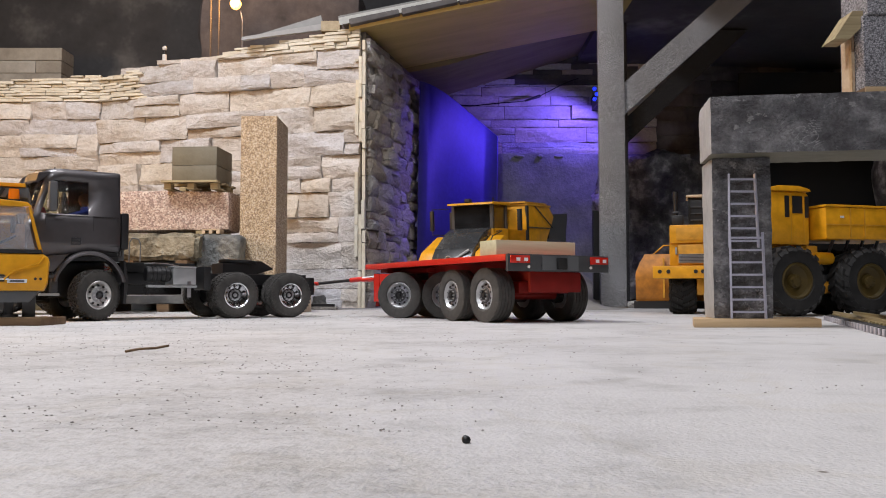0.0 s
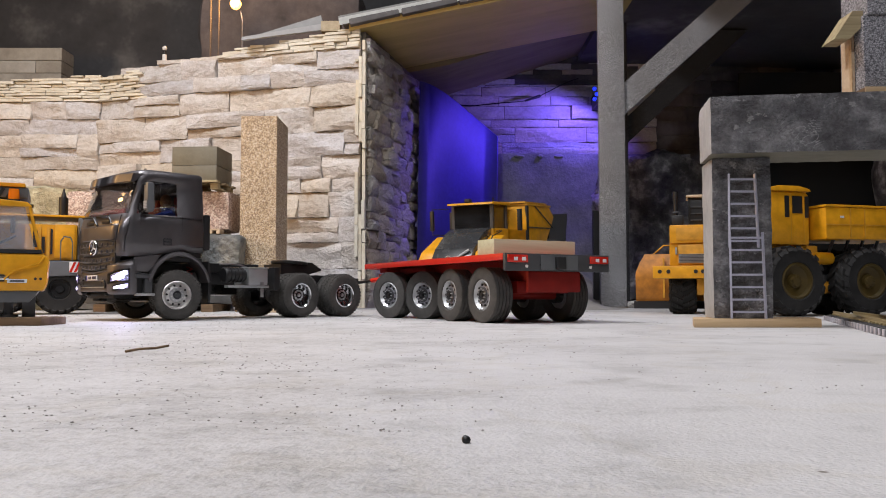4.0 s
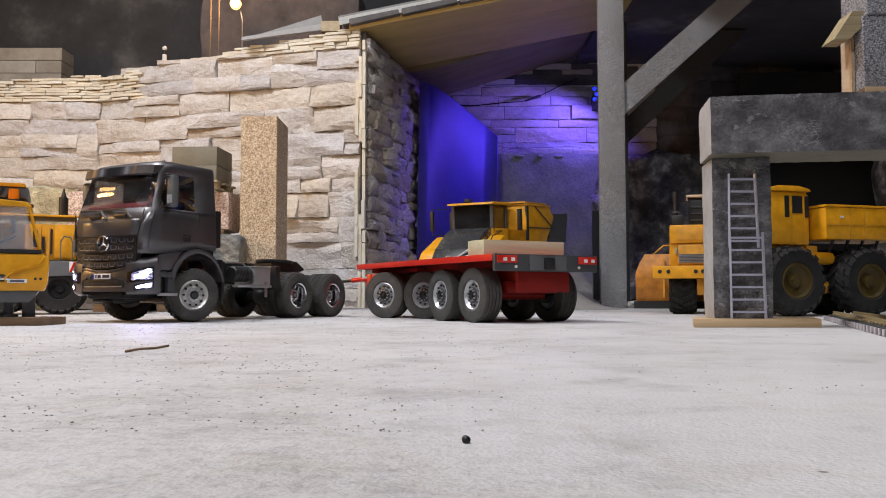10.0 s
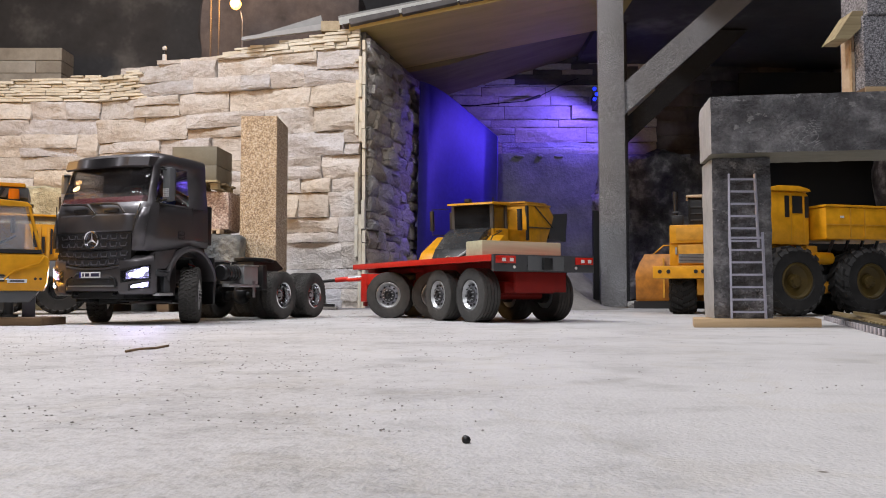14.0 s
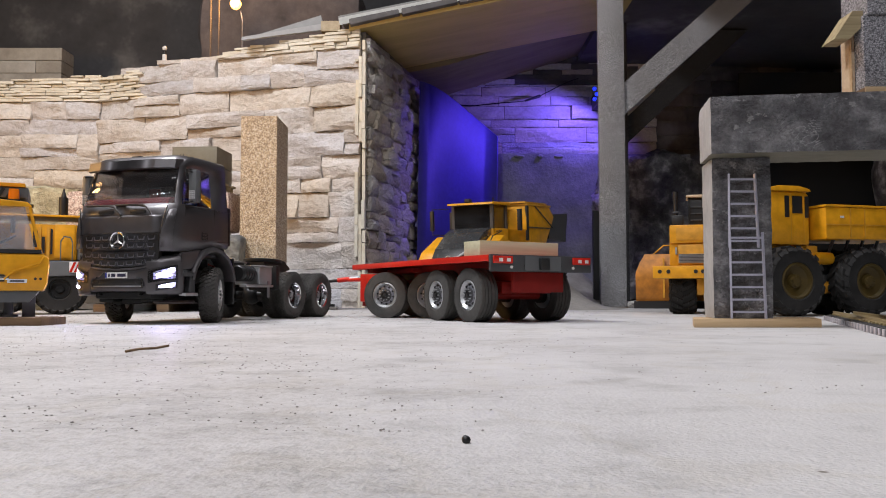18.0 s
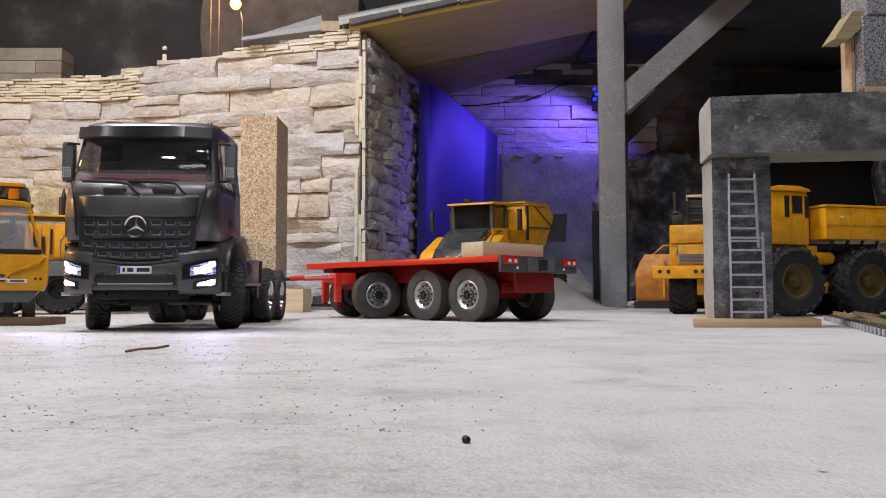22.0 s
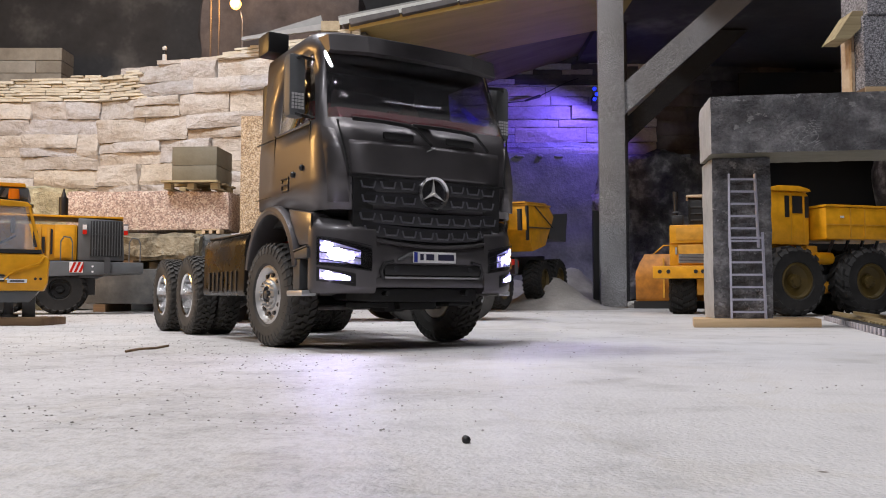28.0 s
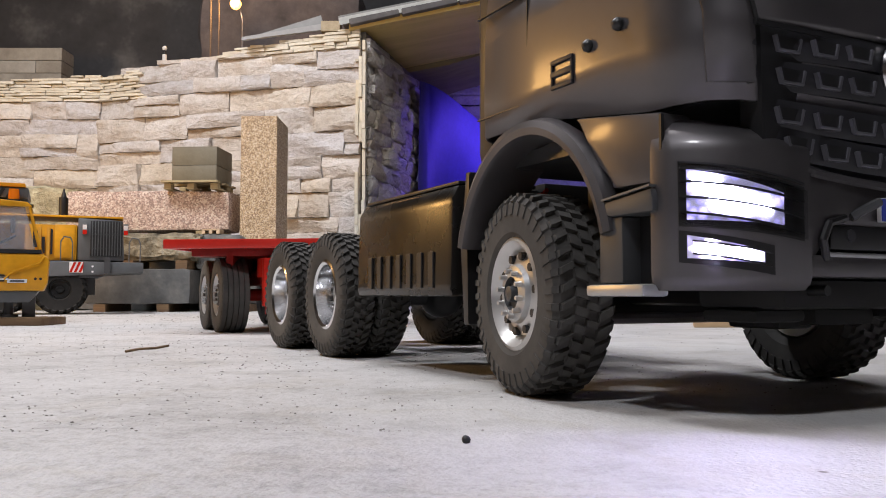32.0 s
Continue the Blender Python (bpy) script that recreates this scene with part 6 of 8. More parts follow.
        part("coil_spring", bm, DARKRED, t, "red coil spring behind the front wheel")
        # door seams and handle
        for x0, x1, z0, z1 in ((-0.0045, -0.0040, 0.116, 0.1625), (0.0637, 0.0642, 0.101, 0.1625), (-0.0440, -0.0045, 0.1155, 0.1160), (-0.0440, 0.0640, 0.1605, 0.1609)):
            part("door_seam", B(x0, x1, s * 0.0809 - 0.0006, s * 0.0809 + 0.0006, z0, z1), BLACK, t, soft=False)
        bm = bmesh.new()
        box(bm, -0.0062, 0.0062, -0.001, 0.0003, -0.0050, 0.0050, bevel=0.0006)
        h = part("door_handle", bm, BLACK, t, "black door handle recess", pose(0.0205, s * 0.0815, 0.1218, 0, 0, 0 if s > 0 else 180))
        for z0, z1 in ((-0.0056, -0.0038), (0.0038, 0.0056), (-0.0010, 0.0014)):
            part("grip", B(-0.0068, 0.0068, 0.0002, 0.0016, z0, z1, bevel=0.0006), GRILLE, h)
        for q in (-1, 1):
            part("grip", B(q * 0.0062 - 0.0007, q * 0.0062 + 0.0007, 0.0002, 0.0014, -0.0040, 0.0040, bevel=0.0005), GRILLE, h)
        for x, z in ((0.0365, 0.1275), (0.0530, 0.1305)) if s < 0 else ():
            bm = bmesh.new()
            bmesh.ops.create_uvsphere(bm, u_segments=12, v_segments=8, radius=0.0023, matrix=Matrix.Translation((x, s * 0.0826, z)))
            part("side_button", bm, BLACK, t)
        # mirrors
        for z in (0.166, 0.208):
            bm = bmesh.new()
            pipe(bm, [(0.060, s * 0.077, z), (0.064, s * 0.088, z), (0.060, s * 0.092, z - 0.002 if z > 0.2 else z + 0.002)], 0.0013, 6)
            part("mirror_arm", bm, BLACK, t)
        bm = bmesh.new()
        box(bm, 0.050, 0.0625, s * 0.0900 - 0.0068, s * 0.0900 + 0.0068, 0.165, 0.211, bevel=0.0045)
        mir = part("mirror_housing", bm, GREYPAINT, t, "tall grey door mirror")
        bm = bmesh.new()
        box(bm, 0.0492, 0.0499, s * 0.0900 - 0.0052, s * 0.0900 + 0.0052, 0.171, 0.206)
        part("mirror_glass", bm, CHROME, mir, "mirror pane", soft=False)
        bm = bmesh.new()
        for i in range(4):
            for j in range(5):
                y = s * 0.0900 + (i - 1.5) * 0.0024
                z = 0.1715 + j * 0.0024
                box(bm, 0.0622, 0.0629, y - 0.0009, y + 0.0009, z - 0.0009, z + 0.0009)
        part("mirror_repeater", bm, REPEATER, mir, "white dotted repeater", soft=False)
    # lower cab rear and intake
    part("cab_rear_skirt", B(CAB_REAR + 0.003, 0.036, -0.074, 0.074, 0.0925, 0.0985), BLACK, t, soft=False)
    part("air_intake", B(-0.060, -0.048, 0.030, 0.072, 0.112, 0.170, bevel=0.003), BLACK, t)
    part("intake_snorkel", B(-0.060, -0.048, -0.072, -0.055, 0.100, 0.215, bevel=0.003), BLACK, t)
    # engine, axles
    part("engine_block", B(-0.035, 0.065, -0.030, 0.030, 0.035, 0.092, bevel=0.004), BLACK, t)
    bm = bmesh.new()
    rod(bm, (-0.010, -0.062, 0.034), (-0.010, 0.062, 0.034), 0.005, seg=10)
    part("front_axle", bm, CHASSIS, t)
    bm = bmesh.new()
    rod(bm, (0.012, -0.060, 0.030), (0.012, 0.060, 0.030), 0.0022, seg=8)
    part("track_rod", bm, STEEL, t, "bright steering rod")
    for s in (-1, 1):
        part("chassis_rail", B(-0.392, 0.06, s * 0.0245 - 0.0035, s * 0.0245 + 0.0035, 0.058, 0.077, bevel=0.0008), CHASSIS, t)
    for x in (-0.07, -0.15, -0.285, -0.385):
        part("cross_member", B(x - 0.005, x + 0.005, -0.0205, 0.0205, 0.060, 0.075), CHASSIS, t, soft=False)
    for x in (-0.2366, -0.336):
        bm = bmesh.new()
        rod(bm, (x, -0.058, R), (x, 0.058, R), 0.0075, seg=12)
        bmesh.ops.create_uvsphere(bm, u_segments=14, v_segments=8, radius=0.016, matrix=Matrix.Translation((x, 0, R)))
        part("rear_axle", bm, CHASSIS, t)
        for s in (-1, 1):
            bm = bmesh.new()
            for k in range(4):
                box(bm, x - 0.030 + 0.005 * k, x + 0.030 - 0.005 * k, s * 0.0335 - 0.004, s * 0.0335 + 0.004, 0.0445 + 0.0028 * k, 0.0470 + 0.0028 * k)
            part("leaf_spring", bm, BLACK, t, soft=False)
    # left side: air tanks, battery box and steps
    bm = bmesh.new()
    prof = [(0.0, 0.0), (0.0105, 0.0), (0.0125, 0.0018)]
    for i in range(5):
        prof += [(0.0128, 0.003 + 0.007 * i), (0.0128, 0.007 + 0.007 * i), (0.0116, 0.0077 + 0.007 * i), (0.0116, 0.0095 + 0.007 * i)]
    lathe(bm, prof + [(0.0105, 0.0395), (0.0, 0.0395)], 22, closed=False)
    part("air_tank", bm, BLACK, t, "ribbed black air tank", pose(-0.088, 0.066, 0.0735, 0, 0, 90))
    bm = bmesh.new()
    pipe(bm, [(-0.090, 0.052, 0.091), (-0.105, 0.060, 0.0915), (-0.128, 0.056, 0.0905), (-0.150, 0.040, 0.088)], 0.0014, 6)
    part("air_hose", bm, STEEL, t, "pale air hose")
    bat = part("battery_box", B(-0.167, -0.129, 0.036, 0.080, 0.0565, 0.0845, bevel=0.0014), SILVER, t, "silver battery box")
    part("box_lid", B(-0.168, -0.128, 0.035, 0.081, 0.0846, 0.0868, bevel=0.0008), SILVER, bat)
    part("box_bracket", B(-0.158, -0.152, 0.0802, 0.0816, 0.036, 0.062, bevel=0.0004), STEEL, bat)
    part("side_step", B(-0.168, -0.088, 0.070, 0.0825, 0.0520, 0.0560, bevel=0.001), SILVER, t, "bright side step")
    part("rear_guard_panel", B(-0.1925, -0.180, 0.028, 0.080, 0.048, 0.088, bevel=0.002), BLACK, t)
    # other side: long glossy tank with slots
    tank = part("fuel_tank", PR([(-0.034, 0.040), (-0.0835, 0.0385), (-0.0845, 0.042), (-0.0835, 0.084), (-0.080, 0.0905), (-0.034, 0.0905)][::-1], "x", -0.180, -0.064, 0.003), plain("gloss_black_tank", (0.010, 0.009, 0.008), 0.26, spec=0.35, coat=0.06), t, "gloss black side tank")
    for i in range(7):
        x = -0.158 + i * 0.0125
        part("tank_slot", B(x - 0.0026, x + 0.0026, -0.0853, -0.0840, 0.0425, 0.0600, bevel=0.0005), BLACK, tank, soft=False)
    part("chassis_cover", B(-0.182, -0.062, -0.0335, 0.030, 0.0772, 0.0935, bevel=0.001), MATTE, t)
    part("tank_lid", B(-0.178, -0.066, -0.079, -0.036, 0.0908, 0.0925, bevel=0.0006), BLACK, t)
    bm = bmesh.new()
    pipe(bm, [(-0.176, -0.052, 0.0945), (-0.150, -0.060, 0.0945)], 0.0012, 6)
    bmesh.ops.create_uvsphere(bm, u_segments=10, v_segments=6, radius=0.0024, matrix=Matrix.Translation((-0.176, -0.052, 0.0950)))
    part("hose", bm, BLACK, t)
    # fifth wheel
    bm = bmesh.new()
    lathe(bm, [(0.0, 0.0), (0.033, 0.0), (0.034, 0.002), (0.034, 0.005), (0.032, 0.006), (0.0, 0.006)], 32, closed=False)
    part("fifth_wheel", bm, BLACK, t, "black coupling plate", pose(-0.270, 0, 0.0965, 0, -3, 0) @ pose(0, 0, 0, 90, 0, 0))
    part("coupling_ramp", PR([(-0.300, 0.0785), (-0.328, 0.0860), (-0.328, 0.0885), (-0.306, 0.1010), (-0.296, 0.1010)], "y", -0.022, 0.022), BLACK, t, soft=False)
    part("coupling_base", B(-0.298, -0.232, -0.026, 0.026, 0.0775, 0.0962), CHASSIS, t, soft=False)
    part("rear_crossbar", B(-0.398, -0.388, -0.050, 0.050, 0.040, 0.072, bevel=0.001), BLACK, t)
    part("hitch_jaw", B(-0.408, -0.398, -0.008, 0.008, 0.050, 0.066, bevel=0.001), CHASSIS, t)
    for s in (-1, 1):
        part("tail_lamp", B(-0.3992, -0.3982, s * 0.040 - 0.009, s * 0.040 + 0.009, 0.047, 0.055), TAIL, t, "red tail lamp", soft=False)
    wheels = []
    for s in (-1, 1):
        w = wheel(t, [TYRE_FRONT], RIM_FRONT, s)
        wheels.append((w, -0.003, s * 0.0757, True))
        for x in (-0.2366, -0.336):
            w = wheel(t, [TYRE_REAR, TYRE_REAR], RIM_REAR, s)
            wheels.append((w, x, s * 0.0745, False))
    return t, wheels


# ---- trailer ----
PIVOT, TAIL_X, NOSE_X, BAR = 0.2321, -0.121, 0.344, 0.2602


def build_trailer():
    t = empty("drawbar_trailer")
    tagged(t, "red four-axle flatbed model drawbar trailer", "trailer")
    part("deck", B(TAIL_X + 0.004, NOSE_X, -0.0885, 0.0885, 0.0905, 0.0945, bevel=0.0008), RED, t)
    for s in (-1, 1):
        part("edge_rail", B(TAIL_X + 0.004, NOSE_X, s * 0.0870 - 0.0028, s * 0.0870 + 0.0028, 0.0870, 0.0962, bevel=0.0008), RED, t)
        part("chassis_beam", B(TAIL_X + 0.01, NOSE_X - 0.02, s * 0.028 - 0.004, s * 0.028 + 0.004, 0.060, 0.0900, bevel=0.001), DARKRED, t)
    part("nose_rail", B(NOSE_X + 0.0002, NOSE_X + 0.005, -0.0895, 0.0895, 0.0868, 0.0964, bevel=0.0008), RED, t)
    part("nose_beam", B(NOSE_X - 0.05, NOSE_X - 0.02, -0.070, 0.070, 0.080, 0.0900, bevel=0.0015), DARKRED, t)
    # underside
    part("turntable", B(PIVOT - 0.05, PIVOT + 0.05, -0.05, 0.05, 0.0785, 0.0862, bevel=0.002), DARKRED, t)
    part("rear_subframe", B(-0.085, 0.085, -0.045, 0.045, 0.042, 0.0595, bevel=0.002), DARKRED, t)
    part("rear_panel", B(TAIL_X + 0.008, TAIL_X + 0.014, -0.045, 0.045, 0.0435, 0.0725, bevel=0.001), DARKRED, t)
    # tail bar with lamps
    bar = part("tail_bar", B(TAIL_X - 0.002, TAIL_X + 0.0035, -0.0895, 0.0895, 0.0725, 0.0965, bevel=0.001), DARKGREY, t, "dark tail bar")
    for s in (-1, 1):
        lens = part("tail_lamp", B(TAIL_X - 0.0045, TAIL_X - 0.0022, s * 0.070 - 0.0165, s * 0.070 + 0.0165, 0.0838, 0.0945, bevel=0.0008), TAIL, t, "red tail lamp cluster")
        for y in (-0.008, 0.005):
            part("clear_lens", B(TAIL_X - 0.0052, TAIL_X - 0.0046, s * 0.070 + y - 0.004, s * 0.070 + y + 0.002, 0.0865, 0.0912), TAILCLEAR, lens, soft=False)
        bm = bmesh.new()
        rod(bm, (TAIL_X - 0.0035, s * 0.055, 0.079), (TAIL_X - 0.0022, s * 0.055, 0.079), 0.0022, seg=10)
        part("reflector", bm, TAILCLEAR, t)
        for y in (0.018, 0.032):
            bm = bmesh.new()
            rod(bm, (TAIL_X - 0.0030, s * y, 0.081), (TAIL_X - 0.0022, s * y, 0.081), 0.0016, seg=8)
            part("bolt", bm, BLACK, t)
    part("bar_plate", B(TAIL_X - 0.0034, TAIL_X - 0.0022, -0.032, 0.032, 0.0745, 0.0950), GREYPAINT, t, "grey coupling plate", soft=False)
    part("coupling", B(TAIL_X - 0.009, TAIL_X - 0.0036, -0.008, 0.008, 0.0755, 0.0925, bevel=0.0012), BLACK, t)
    for x in (-0.047, 0.047):
        bm = bmesh.new()
        rod(bm, (x, -0.062, R), (x, 0.062, R), 0.0065, seg=12)
        part("axle", bm, DARKRED, t)
    # turning dolly
    d = empty("dolly")
    d.parent = t
    part("dolly_frame", B(-0.060, 0.070, -0.040, 0.040, 0.050, 0.066, bevel=0.002), DARKRED, d)
    part("front_plate", B(0.070, 0.0948, -0.044, 0.044, 0.058, 0.0775, bevel=0.001), RED, d, "red dolly front plate")
    for s in (-1, 1):
        leg = part("guard_post", B(0.095, 0.106, s * 0.0375 - 0.0065, s * 0.0375 + 0.0065, 0.028, 0.0775, bevel=0.001), RED, d, "red guard post")
        part("foot", B(0.097, 0.103, s * 0.0375 - 0.0035, s * 0.0375 + 0.0035, 0.020, 0.0278), DARKRED, leg, soft=False)
    bm = bmesh.new()
    lathe(bm, [(0.0, 0), (0.040, 0), (0.040, 0.011), (0.0, 0.011)], 28, closed=False)
    part("slewing_ring", bm, BLACK, d, m=pose(0, 0, 0.0665, 90, 0, 0))
    for x in (-0.0412, 0.0412):
        bm = bmesh.new()
        rod(bm, (x, -0.062, R), (x, 0.062, R), 0.0065, seg=12)
        part("axle", bm, DARKRED, d)
    part("crossbar", B(0.095, 0.104, -0.0308, 0.0308, 0.062, 0.0765, bevel=0.001), RED, d)

    def bar_z(x):
        return 0.0735 + (x - 0.104) / (BAR - 0.104) * (0.060 - 0.0735)

    def length(x0, x1, r):
        b_ = bmesh.new()
        rod(b_, (x0, 0, bar_z(x0)), (x1, 0, bar_z(x1)), r, seg=12)
        return b_
    bm = bmesh.new()
    for s in (-1, 1):
        rod(bm, (0.104, s * 0.020, 0.0690), (0.150, s * 0.003, 0.0675), 0.0032, seg=8)
    bar = part("drawbar", bm, RED, d, "red forked drawbar")
    sleeve = part("drawbar_sleeve", length(0.1042, 0.149, 0.0042), SILVER, bar, "silver perforated drawbar sleeve")
    for k in range(6):
        x = 0.110 + 0.0065 * k
        bm = bmesh.new()
        rod(bm, (x, -0.0046, bar_z(x)), (x, 0.0046, bar_z(x)), 0.0014, seg=8)
        part("hole", bm, BLACK, sleeve)
    part("drawbar_collar", length(0.1492, 0.174, 0.0046), RED, bar, "red drawbar collar")
    part("drawbar_tube", length(0.1742, BAR - 0.020, 0.0029), BLACK, bar, "black drawbar tube")
    part("drawbar_tip", length(BAR - 0.0198, BAR - 0.0105, 0.0036), RED, bar, "red drawbar tip")
    bm = bmesh.new()
    lathe(bm, [(0.0055, -0.002), (0.0085, -0.002), (0.0085, 0.002), (0.0055, 0.002)], 16)
    part("tow_eye", bm, STEEL, d, m=pose(BAR - 0.006, 0, 0.060, 90, 0, 0))
    wheels = []
    for s in (-1, 1):
        for x in (-0.0473, 0.0473):
            w = wheel(t, [TYRE_TRAILER], RIM_TRAILER, s)
            wheels.append((w, x, s * 0.0665, False))
        for x in (-0.0412, 0.0412):
            w = wheel(t, [TYRE_TRAILER], RIM_TRAILER, s)
            wheels.append((w, x, s * 0.0665, True))
    return t, d, wheels


def build_load():
    load = part("timber_beam", B(-0.022, 0.022, -0.060, 0.082, 0, 0.0220, bevel=0.0008), grained_wood("beam_pine", (0.56, 0.55, 0.38), (0.45, 0.43, 0.27), 1, 0.6, 0.7))
    tagged(load, "short pale pine beam lying across the trailer deck", "timber")
    return load


# ---- movement ----
def motions():
    walk(truck, [(r[0], pose(r[1], r[2], 0, 0, 0, r[3])) for r in PATH])
    walk(trailer, [(r[0], pose(r[5], r[6], 0, 0, 0, r[7])) for r in PATH])
    walk(dolly, [(r[0], pose(PIVOT, 0, 0, 0, 0, r[8] - r[7])) for r in PATH])
    walk(load, [(r[0], pose(r[5], r[6], 0.0966, 0, 0, r[7]) @ LOAD_AT) for r in PATH])

    def spin_rows(w, spot, frame_of, steer_of):
        """Rolls a wheel by the way that its contact point goes along its own heading."""
        rows, angle, last = [], 0.0, None
        for r in PATH:
            body, steer = frame_of(r), steer_of(r)
            place = spot(r)
            here = body @ place
            head = (body.to_3x3() @ Vector((math.cos(radians(steer)), math.sin(radians(steer)), 0)))
            if last is not None:
                angle += (here - last[0]).dot((head + last[1]).normalized()) / R
            last = (here, head)
            rows.append((r[0], Matrix.Translation(place) @ pose(0, 0, 0, 0, 0, steer) @ Matrix.Rotation(angle, 4, "Y")))
        walk(w, rows)
    for w, x, y, steers in truck_wheels:
        def place_of(r):
            if not steers:
                return Vector((x, y, R))
            pin = math.copysign(abs(y) - KINGPIN, y)
            a = radians(r[4])
            return Vector((x - (y - pin) * math.sin(a), pin + (y - pin) * math.cos(a), R))
        spin_rows(w, place_of, lambda r: pose(r[1], r[2], 0, 0, 0, r[3]), lambda r: r[4] if steers else 0.0)
    for w, x, y, turning in trailer_wheels:
        def spot(r):
            if not turning:
                return Vector((x, y, R))
            return Vector((PIVOT, 0, R)) + Matrix.Rotation(radians(r[8] - r[7]), 3, "Z") @ Vector((x, y, 0))
        spin_rows(w, spot, lambda r: pose(r[5], r[6], 0, 0, 0, r[7]), lambda r: r[8] - r[7] if turning else 0.0)


# ---- yellow machines ----
def lug_tyre(radius, width, lugs, inner=0.55):
    """A farm-type tyre with slanting bars, about the y axis."""
    w, rt, ri = width / 2, radius * 0.92, radius * inner
    rings = [(ri, -w * 0.85, 0), (ri * 1.1, -w, 0), (rt * 0.9, -w, 0), (rt, -w * 0.8, 0.1), (rt, -w * 0.4, 0.45), (rt, 0, 0.8), (rt, w * 0.4, 0.45), (rt, w * 0.8, 0.1), (rt * 0.9, w, 0), (ri * 1.1, w, 0), (ri, w * 0.85, 0), (ri * 0.97, 0, 0)]
    deep = radius * 0.08
    return block_tyre("lug_tyre", rings, lugs + 4, 0.42, [(2, 0, deep * 0.6), (3, 0, deep), (4, 0, deep), (5, 1, deep), (6, 1, deep), (7, 1, deep * 0.6)], RUBBER)


def disc_rim(radius, width, mat):
    bm = bmesh.new()
    w = width / 2
    lathe(bm, [(radius, -w), (radius, w), (radius * 0.9, w * 1.04), (radius * 0.82, w * 0.7), (radius * 0.4, w * 0.5), (radius * 0.36, w * 0.8), (0, w * 0.85)], 28, closed=False)
    for i in range(8):
        a = 2 * math.pi * i / 8
        rod(bm, (radius * 0.27 * math.cos(a), w * 0.7, radius * 0.27 * math.sin(a)), (radius * 0.27 * math.cos(a), w * 0.95, radius * 0.27 * math.sin(a)), radius * 0.04, seg=6)
    me = mesh_from("disc_rim", bm, mat)
    me.shade_smooth()
    me.set_sharp_from_angle(angle=radians(35))
    return me


def fixed_wheel(parent, tyre, rim, m):
    w = empty("wheel", m)
    w.parent = parent
    for nm, me in (("tyre", tyre), ("rim", rim)):
        o = new(nm, me)
        o.parent = w
    return w


def build_hauler():
    h = empty("articulated_hauler", pose(0.025, 2.02, 0.0, 0, 3.5, 243))
    tagged(h, "yellow and grey articulated dump hauler in the tunnel", "dump truck")
    tyre, rim = lug_tyre(0.058, 0.05, 20), disc_rim(0.033, 0.045, RIM_AMBER)
    # bonnet: grey middle between yellow shoulders
    side = [(0.0, 0.075), (0.004, 0.130), (-0.014, 0.152), (-0.075, 0.192), (-0.105, 0.203), (-0.125, 0.205), (-0.125, 0.075)]
    part("bonnet", PR(side, "y", -0.054, 0.054, 0.004), GLOSSGREY, h, "dark grey sloping bonnet")
    for s in (-1, 1):
        sh = [(-0.004, 0.07), (0.0, 0.122), (-0.018, 0.145), (-0.108, 0.185), (-0.150, 0.168), (-0.150, 0.095), (-0.10, 0.07)]
        part("shoulder", PR(sh, "y", min(s * 0.055, s * 0.096), max(s * 0.055, s * 0.096), 0.006), YELLOW, h, "yellow bonnet shoulder")
        part("headlamp", B(0.001, 0.004, s * 0.074 - 0.012, s * 0.074 + 0.012, 0.088, 0.106, bevel=0.001), GLASS_CLEAR, h)
    part("grille", B(0.0, 0.0065, -0.044, 0.044, 0.082, 0.122, bevel=0.002), BLACK, h)
    for z in (0.090, 0.099, 0.108, 0.116):
        part("grille_slat", B(0.0066, 0.0085, -0.043, 0.043, z - 0.0018, z + 0.0018), DARKGREY, h, soft=False)
    bm = bmesh.new()
    lathe(bm, [(0.0085, 0), (0.0105, 0.001), (0.0105, 0.003), (0.0085, 0.003)], 22)
    part("badge_ring", bm, CHROME, h, "plain chrome ring badge", pose(0.0085, -0.004, 0.126, 0, 0, -90))
    bm = bmesh.new()
    pipe(bm, [(0.011, 0.002, 0.121), (-0.004, 0.045, 0.150)], 0.003, 8)
    part("grab_bar", bm, SILVER, h, "bright grab bar")
    part("bumper", B(-0.01, 0.010, -0.085, 0.085, 0.045, 0.073, bevel=0.004), DARKGREY, h)
    # cab with glazing
    for x, y in ((-0.128, -0.054), (-0.128, 0.054), (-0.215, -0.054), (-0.215, 0.054)):
        part("cab_pillar", B(x - 0.005, x + 0.005, y - 0.004, y + 0.004, 0.165, 0.2635), DARKGREY, h, soft=False)
    part("cab_base", B(-0.222, -0.122, -0.060, 0.060, 0.09, 0.203, bevel=0.004), YELLOW, h)
    part("cab_roof", PR([(-0.106, 0.2640), (-0.110, 0.2685), (-0.13, 0.2705), (-0.225, 0.2720), (-0.232, 0.2640)], "y", -0.064, 0.064, 0.002), YELLOW, h)
    part("roof_ledge", B(-0.40, -0.2325, -0.02, 0.104, 0.2685, 0.2730, bevel=0.001), YELLOW_DARK, h)
    g = part("windscreen", B(-0.1245, -0.1235, -0.050, 0.050, 0.2035, 0.2632), GLASS_DARK, h, "dark cab glass", soft=False)
    g.visible_shadow = False
    for s in (-1, 1):
        g = part("side_glass", B(-0.21, -0.133, s * 0.0545 - 0.0005, s * 0.0545 + 0.0005, 0.2035, 0.2632), GLASS_DARK, h, soft=False)
        g.visible_shadow = False
    part("rear_glass", B(-0.2185, -0.2175, -0.050, 0.050, 0.2035, 0.2632), DARKGREY, h, soft=False)
    part("seat", B(-0.20, -0.165, -0.02, 0.02, 0.186, 0.24, bevel=0.005), BLACK, h)
